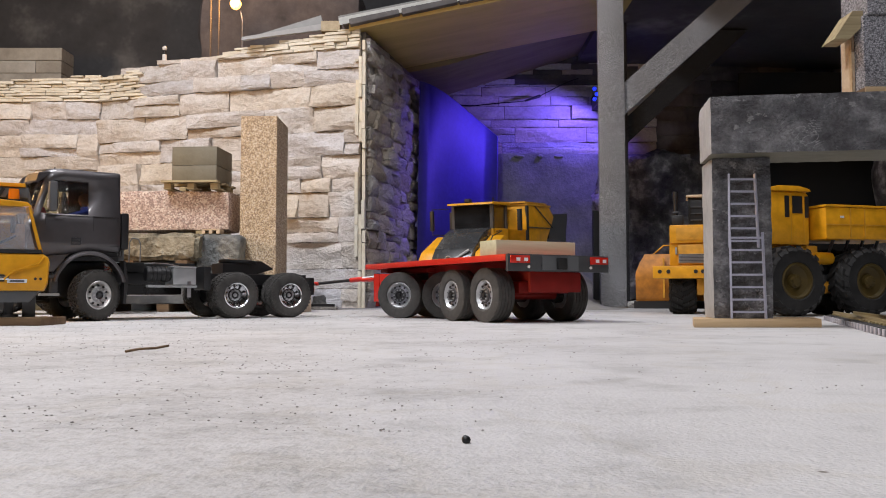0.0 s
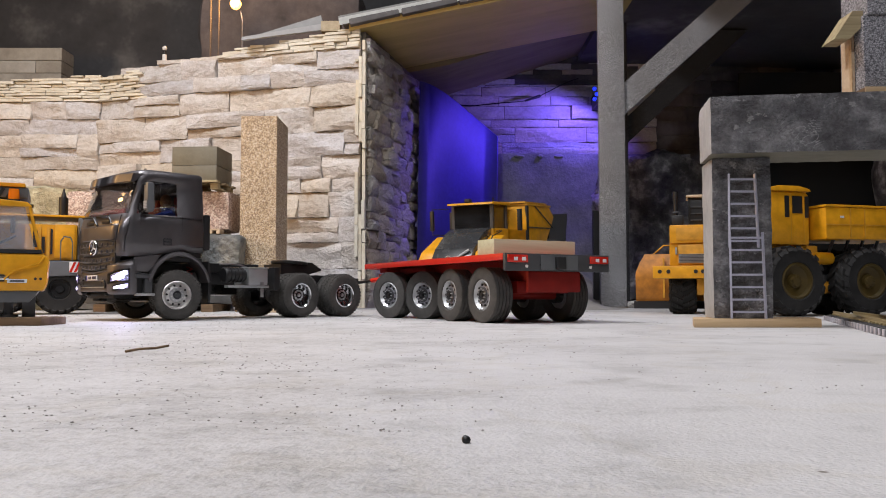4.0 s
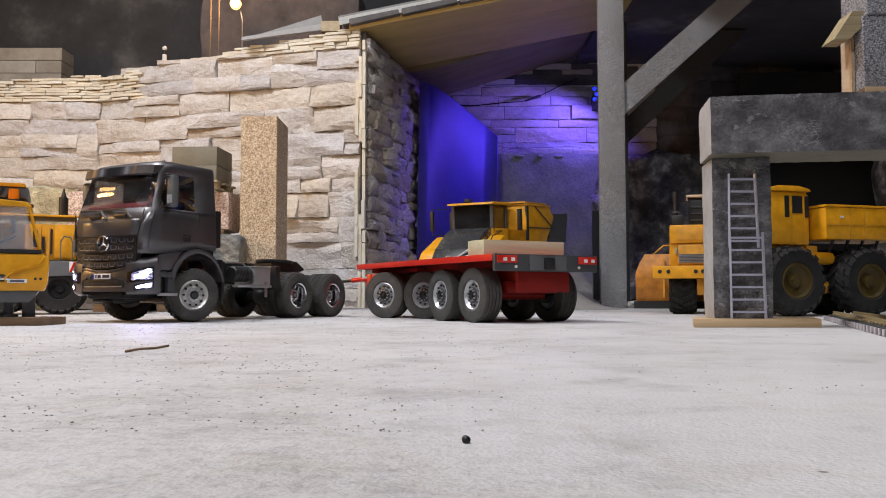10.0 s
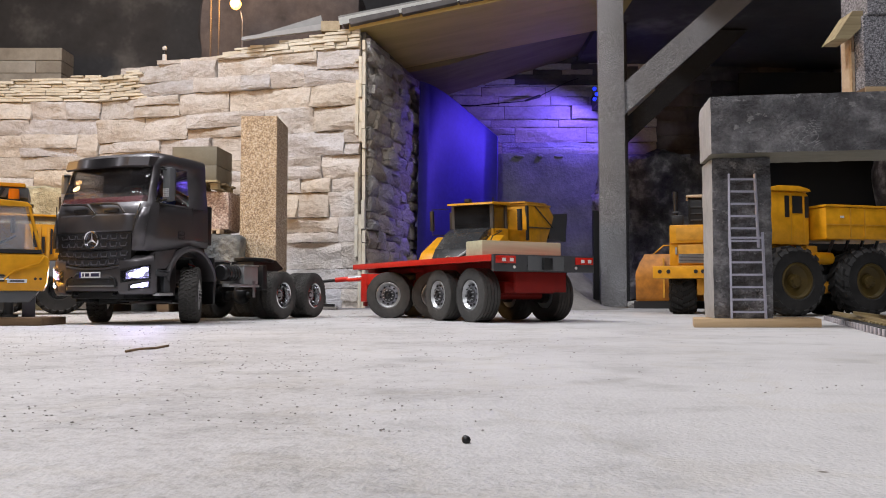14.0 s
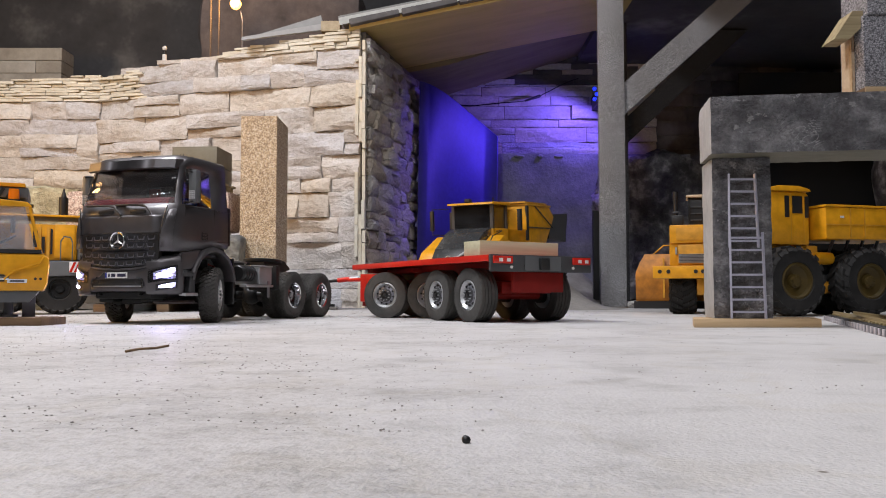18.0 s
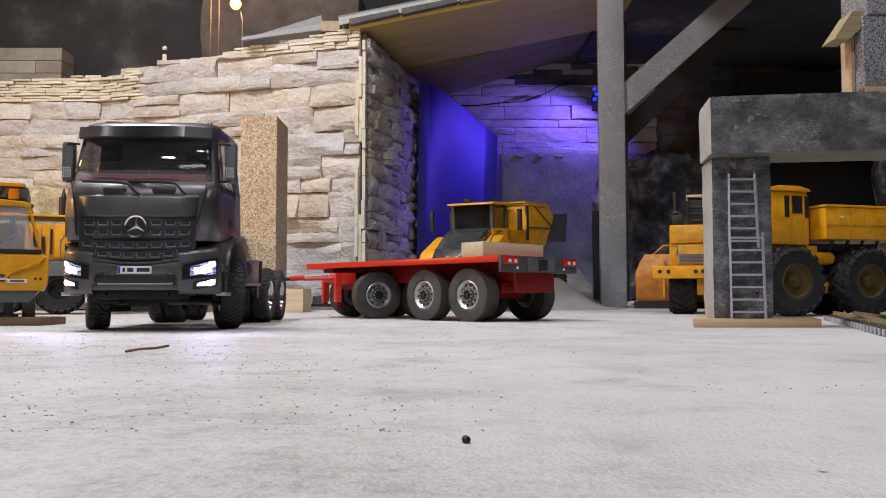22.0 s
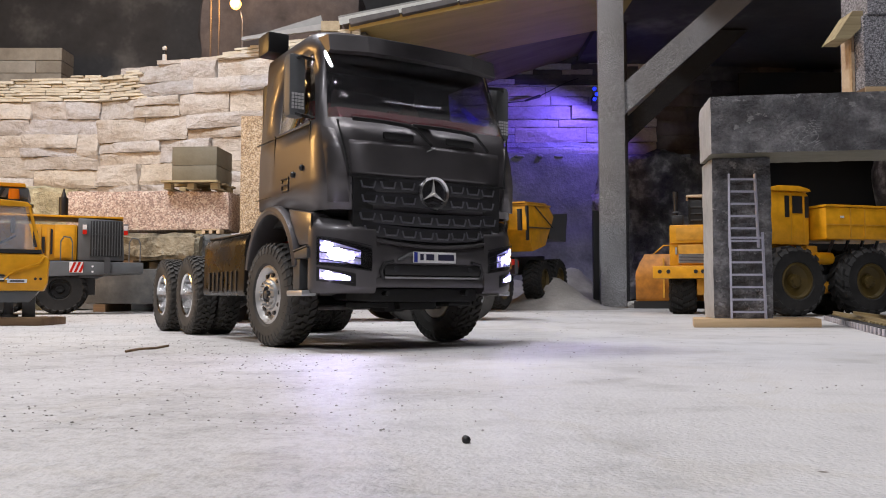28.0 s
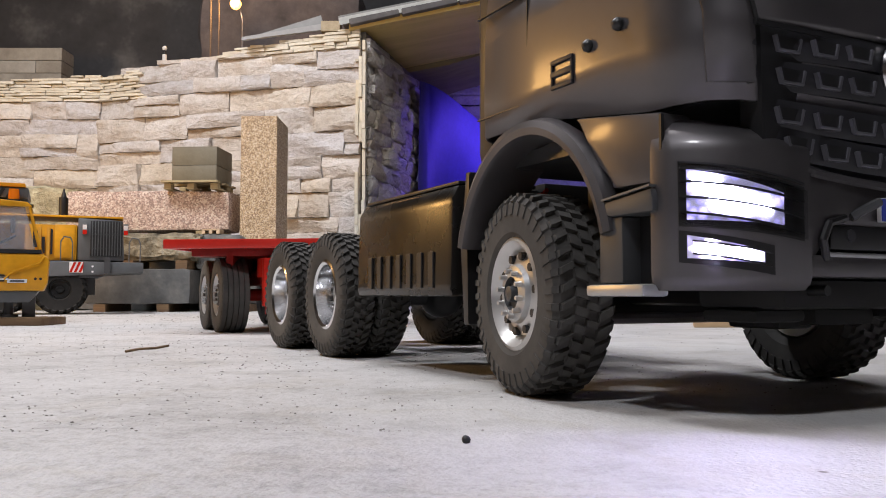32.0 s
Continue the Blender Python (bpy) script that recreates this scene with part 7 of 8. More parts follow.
    part("beacon", B(-0.135, -0.122, -0.02, -0.005, 0.2708, 0.280, bevel=0.001), BLACK, h)
    bm = bmesh.new()
    rod(bm, (-0.17, 0.04, 0.271), (-0.17, 0.04, 0.284), 0.002, seg=8)
    part("aerial", bm, BLACK, h)
    # mirrors on frames
    bm = bmesh.new()
    pipe(bm, [(-0.12, -0.062, 0.256), (-0.105, -0.105, 0.256), (-0.105, -0.105, 0.190), (-0.12, -0.062, 0.188)], 0.0010, 6)
    part("mirror_frame", bm, BLACK, h)
    part("mirror", B(-0.109, -0.101, -0.111, -0.101, 0.200, 0.252, bevel=0.002), BLACK, h)
    bm = bmesh.new()
    pipe(bm, [(-0.02, 0.08, 0.14), (-0.06, 0.084, 0.182), (-0.12, 0.084, 0.195), (-0.13, 0.064, 0.195)], 0.0014, 6)
    part("handrail", bm, BLACK, h)
    part("engine_side", B(-0.16, -0.125, 0.055, 0.084, 0.10, 0.162, bevel=0.004), YELLOW, h)
    part("stack", B(-0.245, -0.228, 0.02, 0.05, 0.1, 0.255, bevel=0.003), BLACK, h, "black exhaust stack")
    # dump body, its tail swung out
    b1 = [(-0.235, 0.20), (-0.240, 0.267), (-0.42, 0.262), (-0.455, 0.236), (-0.38, 0.155), (-0.28, 0.140)]
    for s in (-1, 1):
        bm = bmesh.new()
        pipe(bm, [(-0.30, s * 0.1065, 0.262), (-0.44, s * 0.1065, 0.205)], 0.0016, 6)
        pipe(bm, [(-0.24, s * 0.1065, 0.205), (-0.44, s * 0.1065, 0.203)], 0.0016, 6)
        part("body_seam", bm, DARKGREY, h)
        part("body_gap", B(-0.252, -0.238, s * 0.104 - 0.003, s * 0.104 + 0.003, 0.17, 0.262, bevel=0.002), BLACK, h)
    part("dump_body", PR(b1, "y", -0.105, 0.105, 0.003), YELLOW, h, "yellow dump body")
    for s in (-1, 1):
        part("side_mirror", B(-0.214, -0.200, s * 0.098 - 0.005, s * 0.098 + 0.005, 0.196, 0.252, bevel=0.002), BLACK, h)
    part("body_lip", B(-0.425, -0.238, -0.107, 0.107, 0.2622, 0.2678, bevel=0.0015), YELLOW_DARK, h)
    part("tail_plate", PR([(-0.42, 0.175), (-0.57, 0.165), (-0.59, 0.250), (-0.455, 0.245)], "y", -0.09, 0.100), DARKGREY, h, "dark tail plate", soft=False)
    part("rear_chassis", B(-0.55, -0.26, -0.04, 0.04, 0.075, 0.125, bevel=0.003), DARKGREY, h)
    for x in (-0.07, -0.36, -0.49):
        for s in (-1, 1):
            fixed_wheel(h, tyre, rim, pose(x, s * 0.085, 0.058, 0, 0, 0 if s > 0 else 180))


def build_wheel_dozer():
    d = empty("wheel_dozer", pose(0.532, 1.70, 0, 0, 0, 74))
    tagged(d, "yellow wheel dozer seen beside the stone pillar", "loader")
    tyre, rim = lug_tyre(0.050, 0.054, 14), disc_rim(0.027, 0.050, RIM_AMBER)
    # x runs forward, away from the rear counterweight
    part("rear_frame", B(0.006, 0.115, -0.063, 0.063, 0.100, 0.1860, bevel=0.003), YELLOW, d)
    part("hatch_frame", B(-0.001, 0.0058, -0.062, 0.062, 0.1480, 0.1850, bevel=0.0015), YELLOW, d)
    part("top_hatch", B(-0.0024, -0.0012, -0.050, 0.050, 0.1535, 0.1790, bevel=0.0005), YELLOW_DARK, d)
    bm = bmesh.new()
    rod(bm, (-0.004, -0.030, 0.170), (-0.0025, -0.030, 0.170), 0.004, seg=10)
    part("hatch_lock", bm, BLACK, d)
    rad = part("radiator", B(0.0005, 0.0058, -0.047, 0.047, 0.1040, 0.1445, bevel=0.001), YELLOW_DARK, d, "framed radiator")
    part("radiator_core", B(-0.0006, 0.0004, -0.045, 0.045, 0.1060, 0.1250), SILVER, rad, "dull silver radiator core", soft=False)
    for k in range(6):
        part("grille_slat", B(-0.0016, -0.0007, -0.044, 0.044, 0.1075 + 0.003 * k, 0.1088 + 0.003 * k), DARKGREY, rad, soft=False)
    for y in (-0.050, 0.050):
        part("latch", B(-0.003, 0.0058, y - 0.002, y + 0.002, 0.124, 0.139, bevel=0.0006), SILVER, d)
    part("counterweight", B(-0.022, 0.0056, -0.097, 0.097, 0.0740, 0.1000, bevel=0.002), YELLOW, d)
    for y in (0.083, 0.066, 0.012, -0.002, -0.066):
        bm = bmesh.new()
        rod(bm, (-0.0235, y, 0.088), (-0.0205, y, 0.088), 0.0042, seg=10)
        part("bolt", bm, BLACK, d)
    part("under_frame", B(0.0, 0.24, -0.010, 0.010, 0.04, 0.0735, bevel=0.003), YELLOW_DARK, d)
    part("cab_body", B(0.06, 0.115, -0.060, 0.022, 0.1865, 0.248, bevel=0.002), BLACK, d, "dark glazed cab")
    for x, y in ((0.058, 0.022), (0.058, -0.018), (0.058, -0.060)):
        part("cab_post", B(x - 0.002, x + 0.0018, y - 0.0022, y + 0.0022, 0.1865, 0.248), MATTE, d, soft=False)
    part("cab_roof", B(0.05, 0.12, -0.066, 0.028, 0.2482, 0.2535, bevel=0.0015), PINE_PALE, d, "pale tan cab roof")
    for z in (0.200, 0.214, 0.228):
        part("cab_bar", B(0.0565, 0.0585, -0.058, 0.020, z - 0.0012, z + 0.0012), DARKGREY, d, soft=False)
    for z in (0.192, 0.215):
        part("stack_clamp", B(0.034, 0.046, 0.043, 0.057, z - 0.002, z + 0.002, bevel=0.0006), DARKGREY, d)
    bm = bmesh.new()
    rod(bm, (0.04, 0.050, 0.1862), (0.04, 0.050, 0.242), 0.0045, seg=12)
    rod(bm, (0.04, 0.050, 0.242), (0.04, 0.050, 0.259), 0.0060, seg=12)
    part("exhaust", bm, BLACK, d)
    part("air_filter", B(0.025, 0.055, 0.034, 0.058, 0.1865, 0.208, bevel=0.002), BLACK, d)
    part("front_frame", B(0.116, 0.22, -0.040, 0.040, 0.06, 0.15, bevel=0.004), YELLOW_DARK, d)
    for x in (0.047, 0.18):
        for s in (-1, 1):
            fixed_wheel(d, tyre, rim, pose(x, s * 0.038, 0.050, 0, 0, 0 if s > 0 else 180))
    # blade, a curved shield with a dark cutting edge
    bm = bmesh.new()
    prof = [(0.26 - 0.02 * math.sin(math.pi * u), 0.026 + 0.112 * u) for u in (0, 0.2, 0.4, 0.6, 0.8, 1.0)]
    prism(bm, prof + [(x + 0.006, z) for x, z in prof[::-1]], "y", -0.10, 0.145)
    for v in bm.verts:
        if v.co.y > 0.1 and v.co.z > 0.10:
            v.co.y -= (v.co.z - 0.10) * 0.55
    part("blade", bm, BLADE, d, "orange-yellow dozer blade")
    for y in (0.02, 0.08):
        part("blade_rib", B(0.236, 0.246, y - 0.002, y + 0.002, 0.034, 0.128), YELLOW_DARK, d, soft=False)
    part("cutting_edge", B(0.255, 0.272, -0.102, 0.150, 0.008, 0.0255), CHASSIS, d, soft=False)
    for s in (-1, 1):
        part("push_arm", B(0.17, 0.245, s * 0.055 - 0.006, s * 0.055 + 0.006, 0.05, 0.066), YELLOW_DARK, d, soft=False)
    bm = bmesh.new()
    pipe(bm, [(0.262, 0.105, 0.136), (0.262, 0.080, 0.158), (0.262, -0.03, 0.158), (0.262, -0.03, 0.138)], 0.0018, 6)
    rod(bm, (0.262, 0.065, 0.138), (0.262, 0.065, 0.158), 0.0015, seg=6)
    rod(bm, (0.262, 0.045, 0.138), (0.262, 0.045, 0.158), 0.0015, seg=6)
    part("blade_rail", bm, YELLOW_DARK, d)
    tagged(part("rubble_stone", rough_block(0.05, 0.04, 0.02, 0.004, 4, 71, 30), STONE_GREY, m=pose(0.60, 2.62, 0.0)), "grey rubble stone at the post foot", "stone")
    tagged(part("rubble_stone", rough_block(0.03, 0.03, 0.015, 0.004, 4, 72, 30), STONE_GREY, m=pose(0.655, 2.60, 0.0)), "grey rubble stone at the post foot", "stone")


def build_field_tractor():
    t = empty("forestry_tractor", pose(0.690, 1.622, 0, 0, 0, 196))
    tagged(t, "yellow toy tractor with cab, rear box and big tyres", "tractor")
    tyre, rim = lug_tyre(0.066, 0.052, 14, 0.50), disc_rim(0.034, 0.048, RIM_AMBER)
    # x runs forward, towards the pillar; y is the vehicle's left
    cab = [(0.005, 0.135), (0.005, 0.230), (0.012, 0.2365), (0.09, 0.2365), (0.098, 0.230), (0.105, 0.19), (0.105, 0.135)]
    part("cab", PR(cab, "y", -0.035, 0.05, 0.004), YELLOW, t, "yellow box cab")
    part("cab_roof", PR([(0.002, 0.2367), (0.007, 0.2420), (0.03, 0.2470), (0.075, 0.2470), (0.096, 0.2420), (0.102, 0.2367)], "y", -0.04, 0.055, 0.002), YELLOW, t)
    for x0, x1, z0 in ((0.0065, 0.0150, 0.187), (0.0205, 0.0430, 0.195), (0.0500, 0.0600, 0.187)):
        part("cab_window", B(x0, x1, 0.0495, 0.0515, z0, 0.228, bevel=0.0008), BLACK, t, "dark cab window")
    part("door_seam", B(0.0172, 0.0182, 0.0495, 0.0507, 0.14, 0.236), YELLOW_DARK, t, soft=False)
    part("door_seam", B(0.0455, 0.0465, 0.0495, 0.0507, 0.14, 0.236), YELLOW_DARK, t, soft=False)
    part("door_panel", B(0.0215, 0.0425, 0.0497, 0.0508, 0.150, 0.188, bevel=0.0004), YELLOW, t)
    part("rear_cab_window", B(0.004, 0.0052, -0.02, 0.035, 0.196, 0.234), BLACK, t, soft=False)
    part("body_low", B(-0.02, 0.13, -0.03, 0.042, 0.06, 0.1348, bevel=0.004), YELLOW_DARK, t)
    part("engine_hood", B(0.106, 0.175, -0.03, 0.03, 0.10, 0.19, bevel=0.006), YELLOW, t)
    # box at the back
    box_ = part("rear_box", B(-0.22, -0.012, -0.05, 0.075, 0.146, 0.2065, bevel=0.002), YELLOW, t, "yellow rear box")
    part("box_rim", B(-0.222, -0.010, -0.052, 0.077, 0.2067, 0.2112, bevel=0.001), YELLOW, t)
    part("box_band", B(-0.221, -0.011, 0.0752, 0.0765, 0.1725, 0.1745), YELLOW_DARK, t, soft=False)
    for x in (-0.067, -0.100):
        part("box_rib", B(x - 0.0012, x + 0.0012, 0.0752, 0.0768, 0.148, 0.206), YELLOW_DARK, t, soft=False)
    part("box_patch", B(-0.052, -0.044, 0.0752, 0.0765, 0.186, 0.190), WHITE, t, "pale scuffed patch", soft=False)
    part("frame", B(-0.22, 0.02, -0.025, 0.03, 0.065, 0.105, bevel=0.004), DARKGREY, t)
    for i, x in enumerate((-0.035, -0.07, -0.105, -0.14)):
        bm = bmesh.new()
        rod(bm, (x, 0.045, 0.105), (x - 0.02, 0.045, 0.15), 0.003, seg=8)
        part("strut", bm, DARKGREY, t)
    bm = bmesh.new()
    rod(bm, (-0.09, 0.03, 0.055), (0.03, 0.03, 0.055), 0.012, seg=12)
    part("axle_housing", bm, YELLOW_DARK, t)
    bm = bmesh.new()
    rod(bm, (-0.045, 0.045, 0.110), (-0.010, 0.045, 0.110), 0.012, seg=12)
    part("tank", bm, YELLOW, t)
    for x, z in ((0.062, 0.066), (-0.105, 0.066)):
        for s in (-1, 1):
            fixed_wheel(t, tyre, rim, pose(x, s * 0.048 + 0.012, z, 0, 0, 0 if s > 0 else 180))


def build_mobile_crane():
    c = empty("mobile_crane", pose(-0.5947, 1.067, 0, 0, 0, 25))
    tagged(c, "yellow mobile crane with cab, on wooden outrigger pads", "crane")
    y0, y1 = 0.0, 0.10
    # x to the cab's front edge
    lower = [(-0.25, 0.045), (0.072, 0.045), (0.076, 0.056), (0.078, 0.088), (0.070, 0.0945), (-0.25, 0.0945)]
    part("cab_lower", PR(lower, "y", y0, y1, 0.003), YELLOW, c, "yellow cab lower panel")
    part("window_sill", B(-0.25, 0.068, y0 - 0.001, y1 + 0.001, 0.0947, 0.0995), BLACK, c, soft=False)
    bm = bmesh.new()
    prism(bm, [(0.0652, 0.0997), (0.0685, 0.0997), (0.054, 0.156), (0.0512, 0.156)], "y", y0, y0 + 0.003)
    part("front_pillar", bm, YELLOW, c, soft=False)
    bm = bmesh.new()
    prism(bm, [(0.0635, 0.0997), (0.0685, 0.0997), (0.054, 0.156), (0.0495, 0.156)], "y", y1 - 0.006, y1)
    part("front_pillar", bm, YELLOW, c, soft=False)
    part("cab_roof", PR([(-0.25, 0.1562), (0.056, 0.1562), (0.050, 0.1625), (-0.01, 0.167), (-0.25, 0.170)], "y", y0 - 0.002, y1 + 0.002, 0.0015), YELLOW, c)
    g = part("side_glass", PR([(-0.05, 0.0998), (0.0605, 0.0998), (0.0475, 0.1558), (-0.05, 0.1558)], "y", y0 + 0.001, y0 + 0.0018), GLASS_HAZY, c, soft=False)
    g.visible_shadow = False
    part("rear_pillar", B(-0.06, -0.05, y0, y0 + 0.006, 0.0997, 0.156), YELLOW, c, soft=False)
    part("cab_back", B(-0.25, -0.12, y0, y1, 0.0997, 0.156), YELLOW, c, soft=False)
    bm = bmesh.new()
    box(bm, -0.03, 0.0, 0.03, 0.07, 0.07, 0.105, bevel=0.004)
    box(bm, -0.036, -0.026, 0.03, 0.07, 0.1, 0.135, bevel=0.004)
    part("seat", bm, BLACK, c)
    part("inner_panel", B(-0.06, 0.045, y1 - 0.012, y1 - 0.008, 0.1, 0.140), YELLOW, c, soft=False)
    bm = bmesh.new()
    lathe(bm, [(0.0105, -0.001), (0.012, -0.001), (0.012, 0.001), (0.0105, 0.001)], 20)
    part("steering_wheel", bm, BLACK, c, m=pose(0.025, 0.05, 0.115, 60, 0, 90))
    part("cab_mirror", B(0.030, 0.036, 0.01, 0.02, 0.122, 0.142, bevel=0.002), BLACK, c)
    bm = bmesh.new()
    pipe(bm, [(0.072, -0.001, 0.090), (0.066, -0.003, 0.082), (0.035, -0.003, 0.070), (0.025, -0.003, 0.060)], 0.0014, 6)
    part("handrail", bm, YELLOW, c)
    part("lamp_socket", B(0.012, 0.026, -0.0025, 0.001, 0.057, 0.0665, bevel=0.001), BLACK, c)
    part("headlamp", B(0.020, 0.031, -0.0035, 0.0005, 0.0592, 0.0645, bevel=0.001), CHROME, c, "clear headlamp")
    part("plate", B(0.029, 0.052, -0.0022, -0.0006, 0.0555, 0.0605), WHITE, c, "number plate with blank bar", soft=False)
    part("plate_bar", B(0.032, 0.049, -0.0026, -0.0023, 0.0568, 0.0592), DARKGREY, c, soft=False)
    for x in (0.062, 0.068):
        bm = bmesh.new()
        rod(bm, (x, -0.0015, 0.061), (x, 0.0, 0.061), 0.0018, seg=8)
        part("bolt", bm, BLACK, c)
    # behind the cab roof: engine hood with louvres, beacon
    part("upper_hood", B(-0.25, 0.050, 0.03, 0.13, 0.1705, 0.185, bevel=0.002), GREYPAINT, c)
    for i in range(9):
        x = -0.06 + i * 0.011
        part("louvre", B(x - 0.002, x + 0.002, 0.0285, 0.0305, 0.1695, 0.184, turn=Matrix.Rotation(0.5, 4, "Y")), BLACK, c, soft=False)
    part("hood_top", B(-0.25, 0.046, 0.028, 0.13, 0.1852, 0.1905, bevel=0.001), YELLOW, c, "orange-yellow hood top")
    bm = bmesh.new()
    rod(bm, (0.033, 0.02, 0.1665), (0.033, 0.02, 0.181), 0.0072, 0.0064, 14)
    part("beacon", bm, AMBER, c, "amber rotating beacon")
    part("beacon_base", B(0.025, 0.041, 0.012, 0.028, 0.1635, 0.1668), BLACK, c, soft=False)
    # carrier
    part("belly", PR([(-0.25, 0.030), (0.055, 0.030), (0.066, 0.0448), (-0.25, 0.0448)], "y", 0.004, y1 - 0.004), GREYPAINT, c, soft=False)
    bm = bmesh.new()
    rod(bm, (0.030, 0.03, 0.013), (0.030, 0.03, 0.034), 0.006, seg=12)
    rod(bm, (0.030, 0.03, 0.0105), (0.030, 0.03, 0.014), 0.012, seg=14)
    part("outrigger", bm, DARKGREY, c)
    part("leg_plate", B(0.046, 0.062, 0.03, 0.04, 0.0105, 0.045), GREYPAINT, c, soft=False)
    tyre, rim = lug_tyre(0.024, 0.03, 14), disc_rim(0.013, 0.028, GREYPAINT)
    fixed_wheel(c, tyre, rim, pose(-0.01, 0.08, 0.024, 0, 0, 180))
    tagged(part("outrigger_pad", B(-0.72, -0.518, 1.07, 1.14, 0, 0.0103, bevel=0.0008), OLDWOOD), "brown wooden pad under the outrigger", "plank")


def build_grader():
    g = empty("wheeled_crane_carrier", pose(-0.787, 1.741, 0, 0, 0, 22))
    tagged(g, "yellow and grey wheeled machine with radiator grille", "machine")
    tyre, rim = lug_tyre(0.052, 0.05, 16, 0.40), disc_rim(0.021, 0.034, MATTE)
    part("radiator_box", PR([(0.016, 0.112), (0.107, 0.112), (0.103, 0.197), (0.016, 0.201)], "y", -0.03, 0.10, 0.003), GREYPAINT, g, "grey radiator housing")
    part("hood_top", B(-0.20, 0.104, -0.028, 0.10, 0.2015, 0.2058, bevel=0.001), YELLOW, g)
    part("grille", B(0.040, 0.102, -0.0335, -0.0305, 0.121, 0.196, bevel=0.001), BLACK, g)
    for i in range(11):
        x = 0.0440 + i * 0.0055
        part("grille_bar", B(x - 0.0009, x + 0.0009, -0.0355, -0.0337, 0.122, 0.195), GREYPAINT, g, soft=False)
    for z in (0.137, 0.167):
        part("grille_rail", B(0.041, 0.101, -0.0366, -0.0356, z - 0.0005, z + 0.0005), DARKGREY, g, soft=False)
    for x in (0.029, 0.109):
        part("lamp", B(x - 0.005, x + 0.005, -0.036, -0.0305, 0.168, 0.190, bevel=0.001), GREYPAINT, g)
        part("lamp_lens", B(x - 0.004, x + 0.004, -0.0375, -0.0362, 0.1665, 0.1755), TAIL, g, "red rear lamp", soft=False)
        part("lamp_lens", B(x - 0.004, x + 0.004, -0.0375, -0.0362, 0.1765, 0.1865), TAILCLEAR, g, "clear rear lamp", soft=False)
    part("engine_hood", B(-0.20, 0.0145, -0.025, 0.095, 0.112, 0.186, bevel=0.003), YELLOW, g, "yellow engine hood")
    part("hood_window", B(-0.17, 0.012, -0.0265, -0.0252, 0.188, 0.2035), GLASS_CLEAR, g, soft=False)
    for x in (-0.15, -0.125, -0.10, -0.078, -0.056, -0.040):
        part("hood_rib", B(x - 0.003, x + 0.003, -0.0285, -0.0255, 0.118, 0.18), YELLOW_DARK, g, soft=False)
    for x0, x1, z0, z1 in ((-0.052, -0.046, 0.126, 0.160), (-0.068, -0.059, 0.138, 0.172), (-0.0355, -0.0315, 0.124, 0.176), (-0.060, -0.044, 0.119, 0.123)):
        part("engine_gap", B(x0, x1, -0.0292, -0.0286, z0, z1, bevel=0.0002), BLACK, g, "dark gap showing the engine", soft=False)
    part("door_panel", B(-0.028, 0.010, -0.029, -0.0255, 0.116, 0.186, bevel=0.001), YELLOW, g)
    part("deck", PR([(-0.20, 0.084), (-0.075, 0.076), (0.145, 0.086), (0.145, 0.108), (-0.20, 0.1115)], "y", -0.055, 0.10, 0.002), GREYPAINT, g, "grey deck and bumper")
    sign = part("warning_board", B(0.002, 0.028, -0.0575, -0.0555, 0.086, 0.108), WHITE, g, "red and white striped warning board", soft=False)
    for i in range(3):
        x = 0.006 + i * 0.0088
        part("stripe", PR([(x - 0.004, 0.0865), (x + 0.001, 0.0865), (x + 0.0095, 0.1075), (x + 0.0045, 0.1075)] if i < 2 else [(x - 0.004, 0.0865), (x + 0.001, 0.0865), (x + 0.005, 0.096), (x + 0.005, 0.1075), (x + 0.0045, 0.1075)], "y", -0.0582, -0.0577), TAIL, sign, soft=False)
    for x0 in (-0.015, 0.116):
        bm = bmesh.new()
        pipe(bm, [(x0, -0.05, 0.109), (x0, -0.05, 0.150), (x0 + 0.006, -0.05, 0.160), (x0 + 0.018, -0.05, 0.158), (x0 + 0.022, -0.05, 0.148), (x0 + 0.022, -0.05, 0.109)], 0.0014, 6)
        part("handrail", bm, GREYPAINT, g)
    bm = bmesh.new()
    rod(bm, (-0.015, 0.02, 0.2085), (-0.015, 0.02, 0.247), 0.0095, seg=14)
    rod(bm, (-0.015, 0.02, 0.247), (-0.015, 0.02, 0.266), 0.006, 0.0012, 12)
    part("exhaust", bm, BLACK, g)
    bm = bmesh.new()
    rod(bm, (-0.085, 0.01, 0.2085), (-0.085, 0.01, 0.222), 0.011, seg=14)
    rod(bm, (-0.085, 0.01, 0.222), (-0.085, 0.01, 0.229), 0.0135, seg=14)
    part("air_filter", bm, BLACK, g)
    for i, z in enumerate((0.088, 0.099)):
        bm = bmesh.new()
        rod(bm, (0.046, -0.057, z), (0.046, -0.0552, z), 0.0022, seg=8)
        part("bolt", bm, WHITE, g)
    part("coupling", B(0.068, 0.08, -0.066, -0.056, 0.084, 0.118), DARKGREY, g, soft=False)
    part("under_frame", B(-0.20, 0.05, -0.01, 0.07, 0.04, 0.0755), DARKGREY, g, soft=False)
    for x in (-0.015, -0.125):
        for s in (-1, 1):
            fixed_wheel(g, tyre, rim, pose(x, 0.025 + s * 0.05, 0.052, 0, 0, 180 if s < 0 else 0))
    part("arch", PR([(-0.075, 0.0755), (0.055, 0.0755), (0.075, 0.084), (-0.09, 0.082)], "y", -0.05, 0.05), DARKGREY, g, soft=False)


def build_machines():
    build_hauler()
    build_wheel_dozer()
    build_field_tractor()
    build_mobile_crane()
    build_grader()


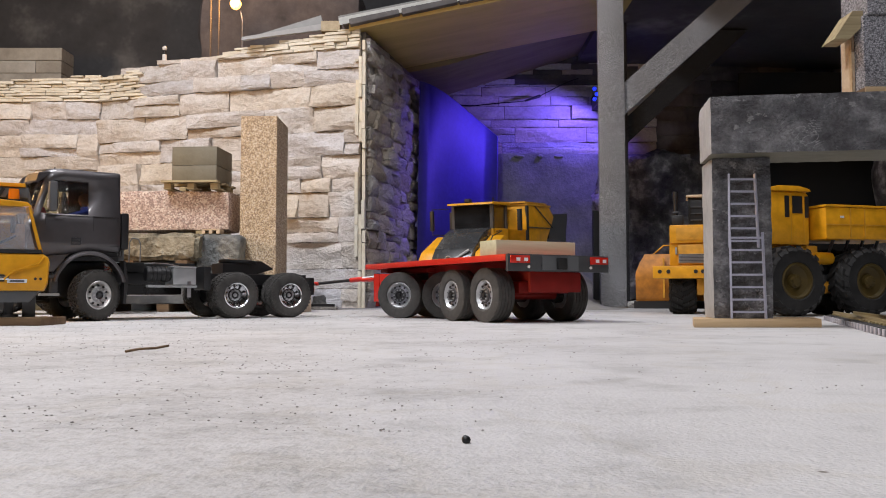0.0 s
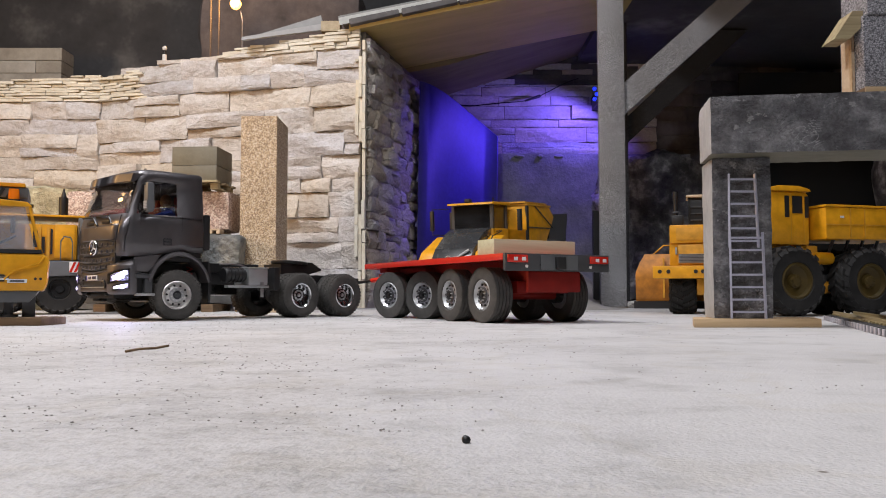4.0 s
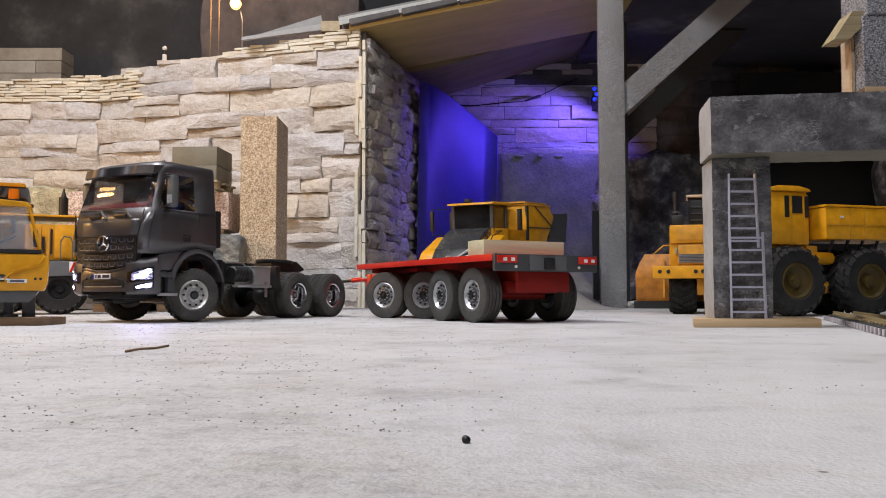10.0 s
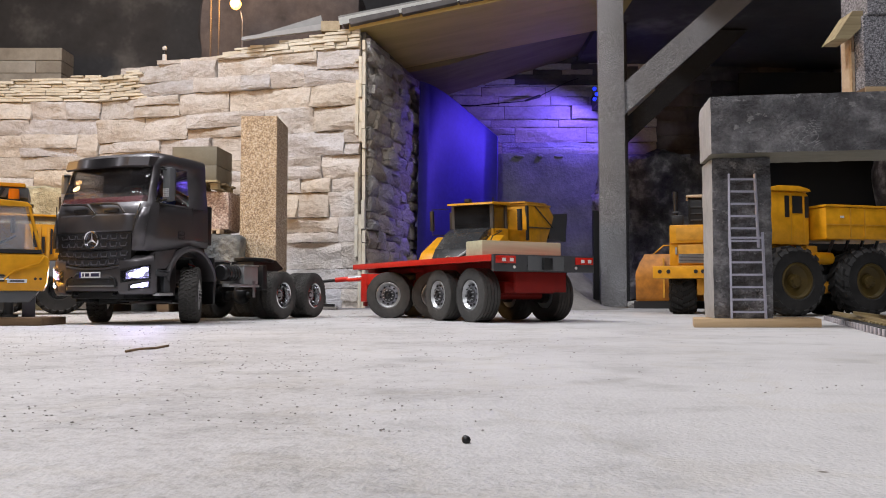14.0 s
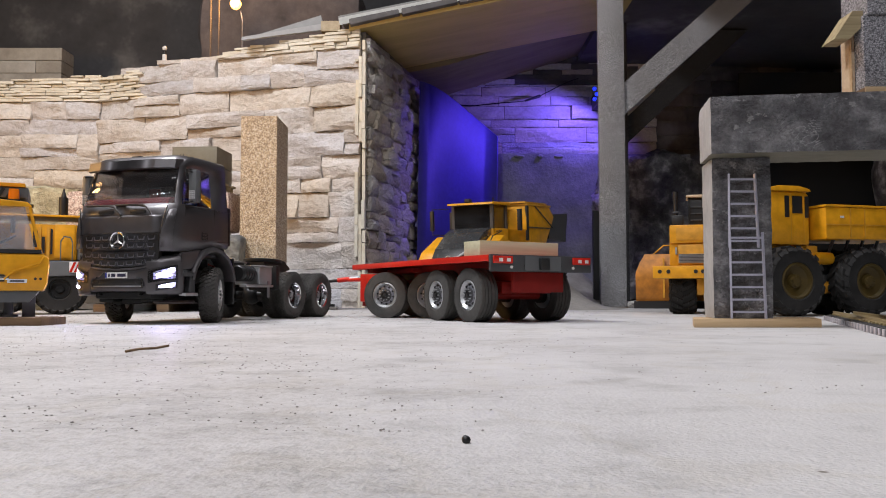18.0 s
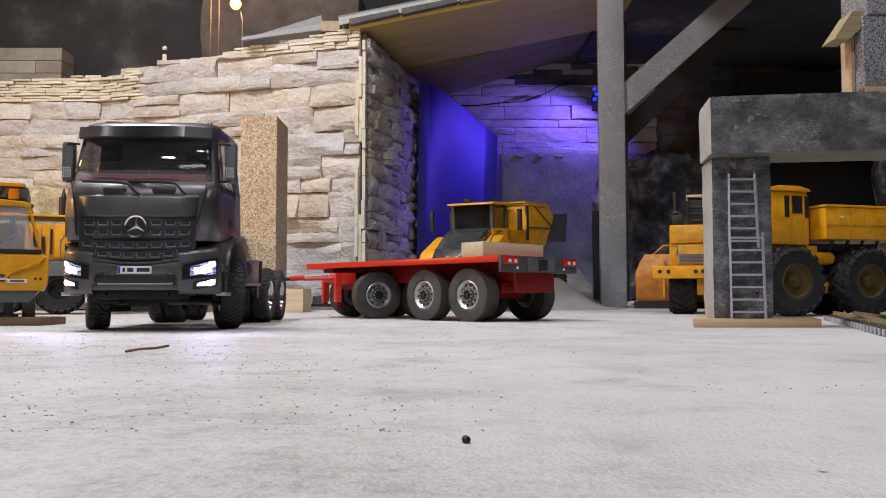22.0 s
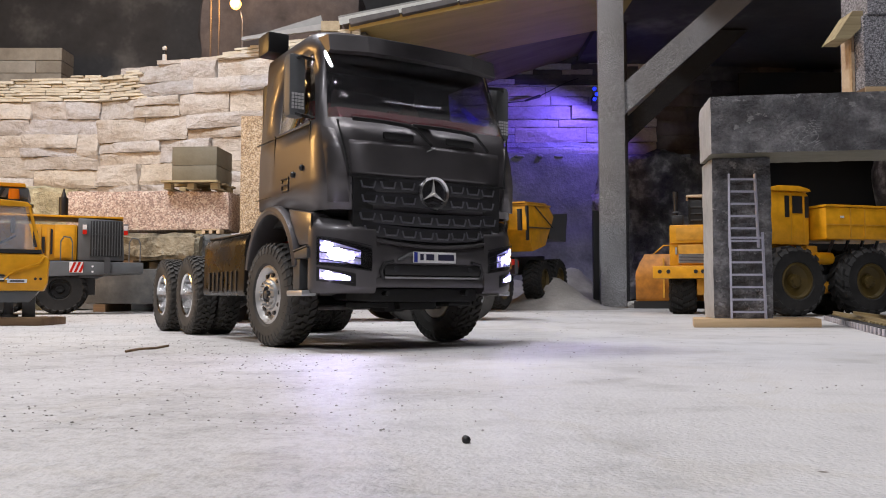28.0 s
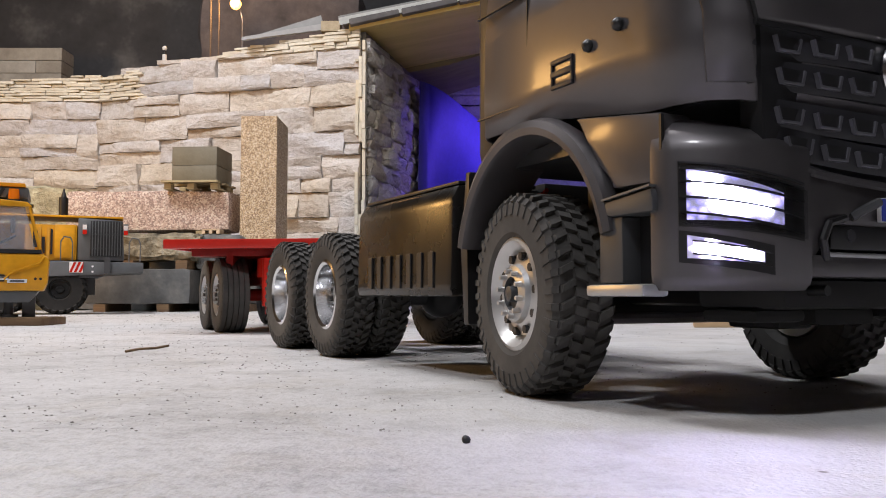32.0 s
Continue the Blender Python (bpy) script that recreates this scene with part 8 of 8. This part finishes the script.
LOAD_AT = pose(-0.055, -0.004, 0, 0, 0, 0)
build_roof()
build_post()
build_gate()
build_tunnel_contents()
build_stone_stack()
build_wall_top()
build_floor_bits()
truck, truck_wheels = build_truck()
trailer, dolly, trailer_wheels = build_trailer()
load = build_load()
build_machines()
build_quarry_walls()
motions()
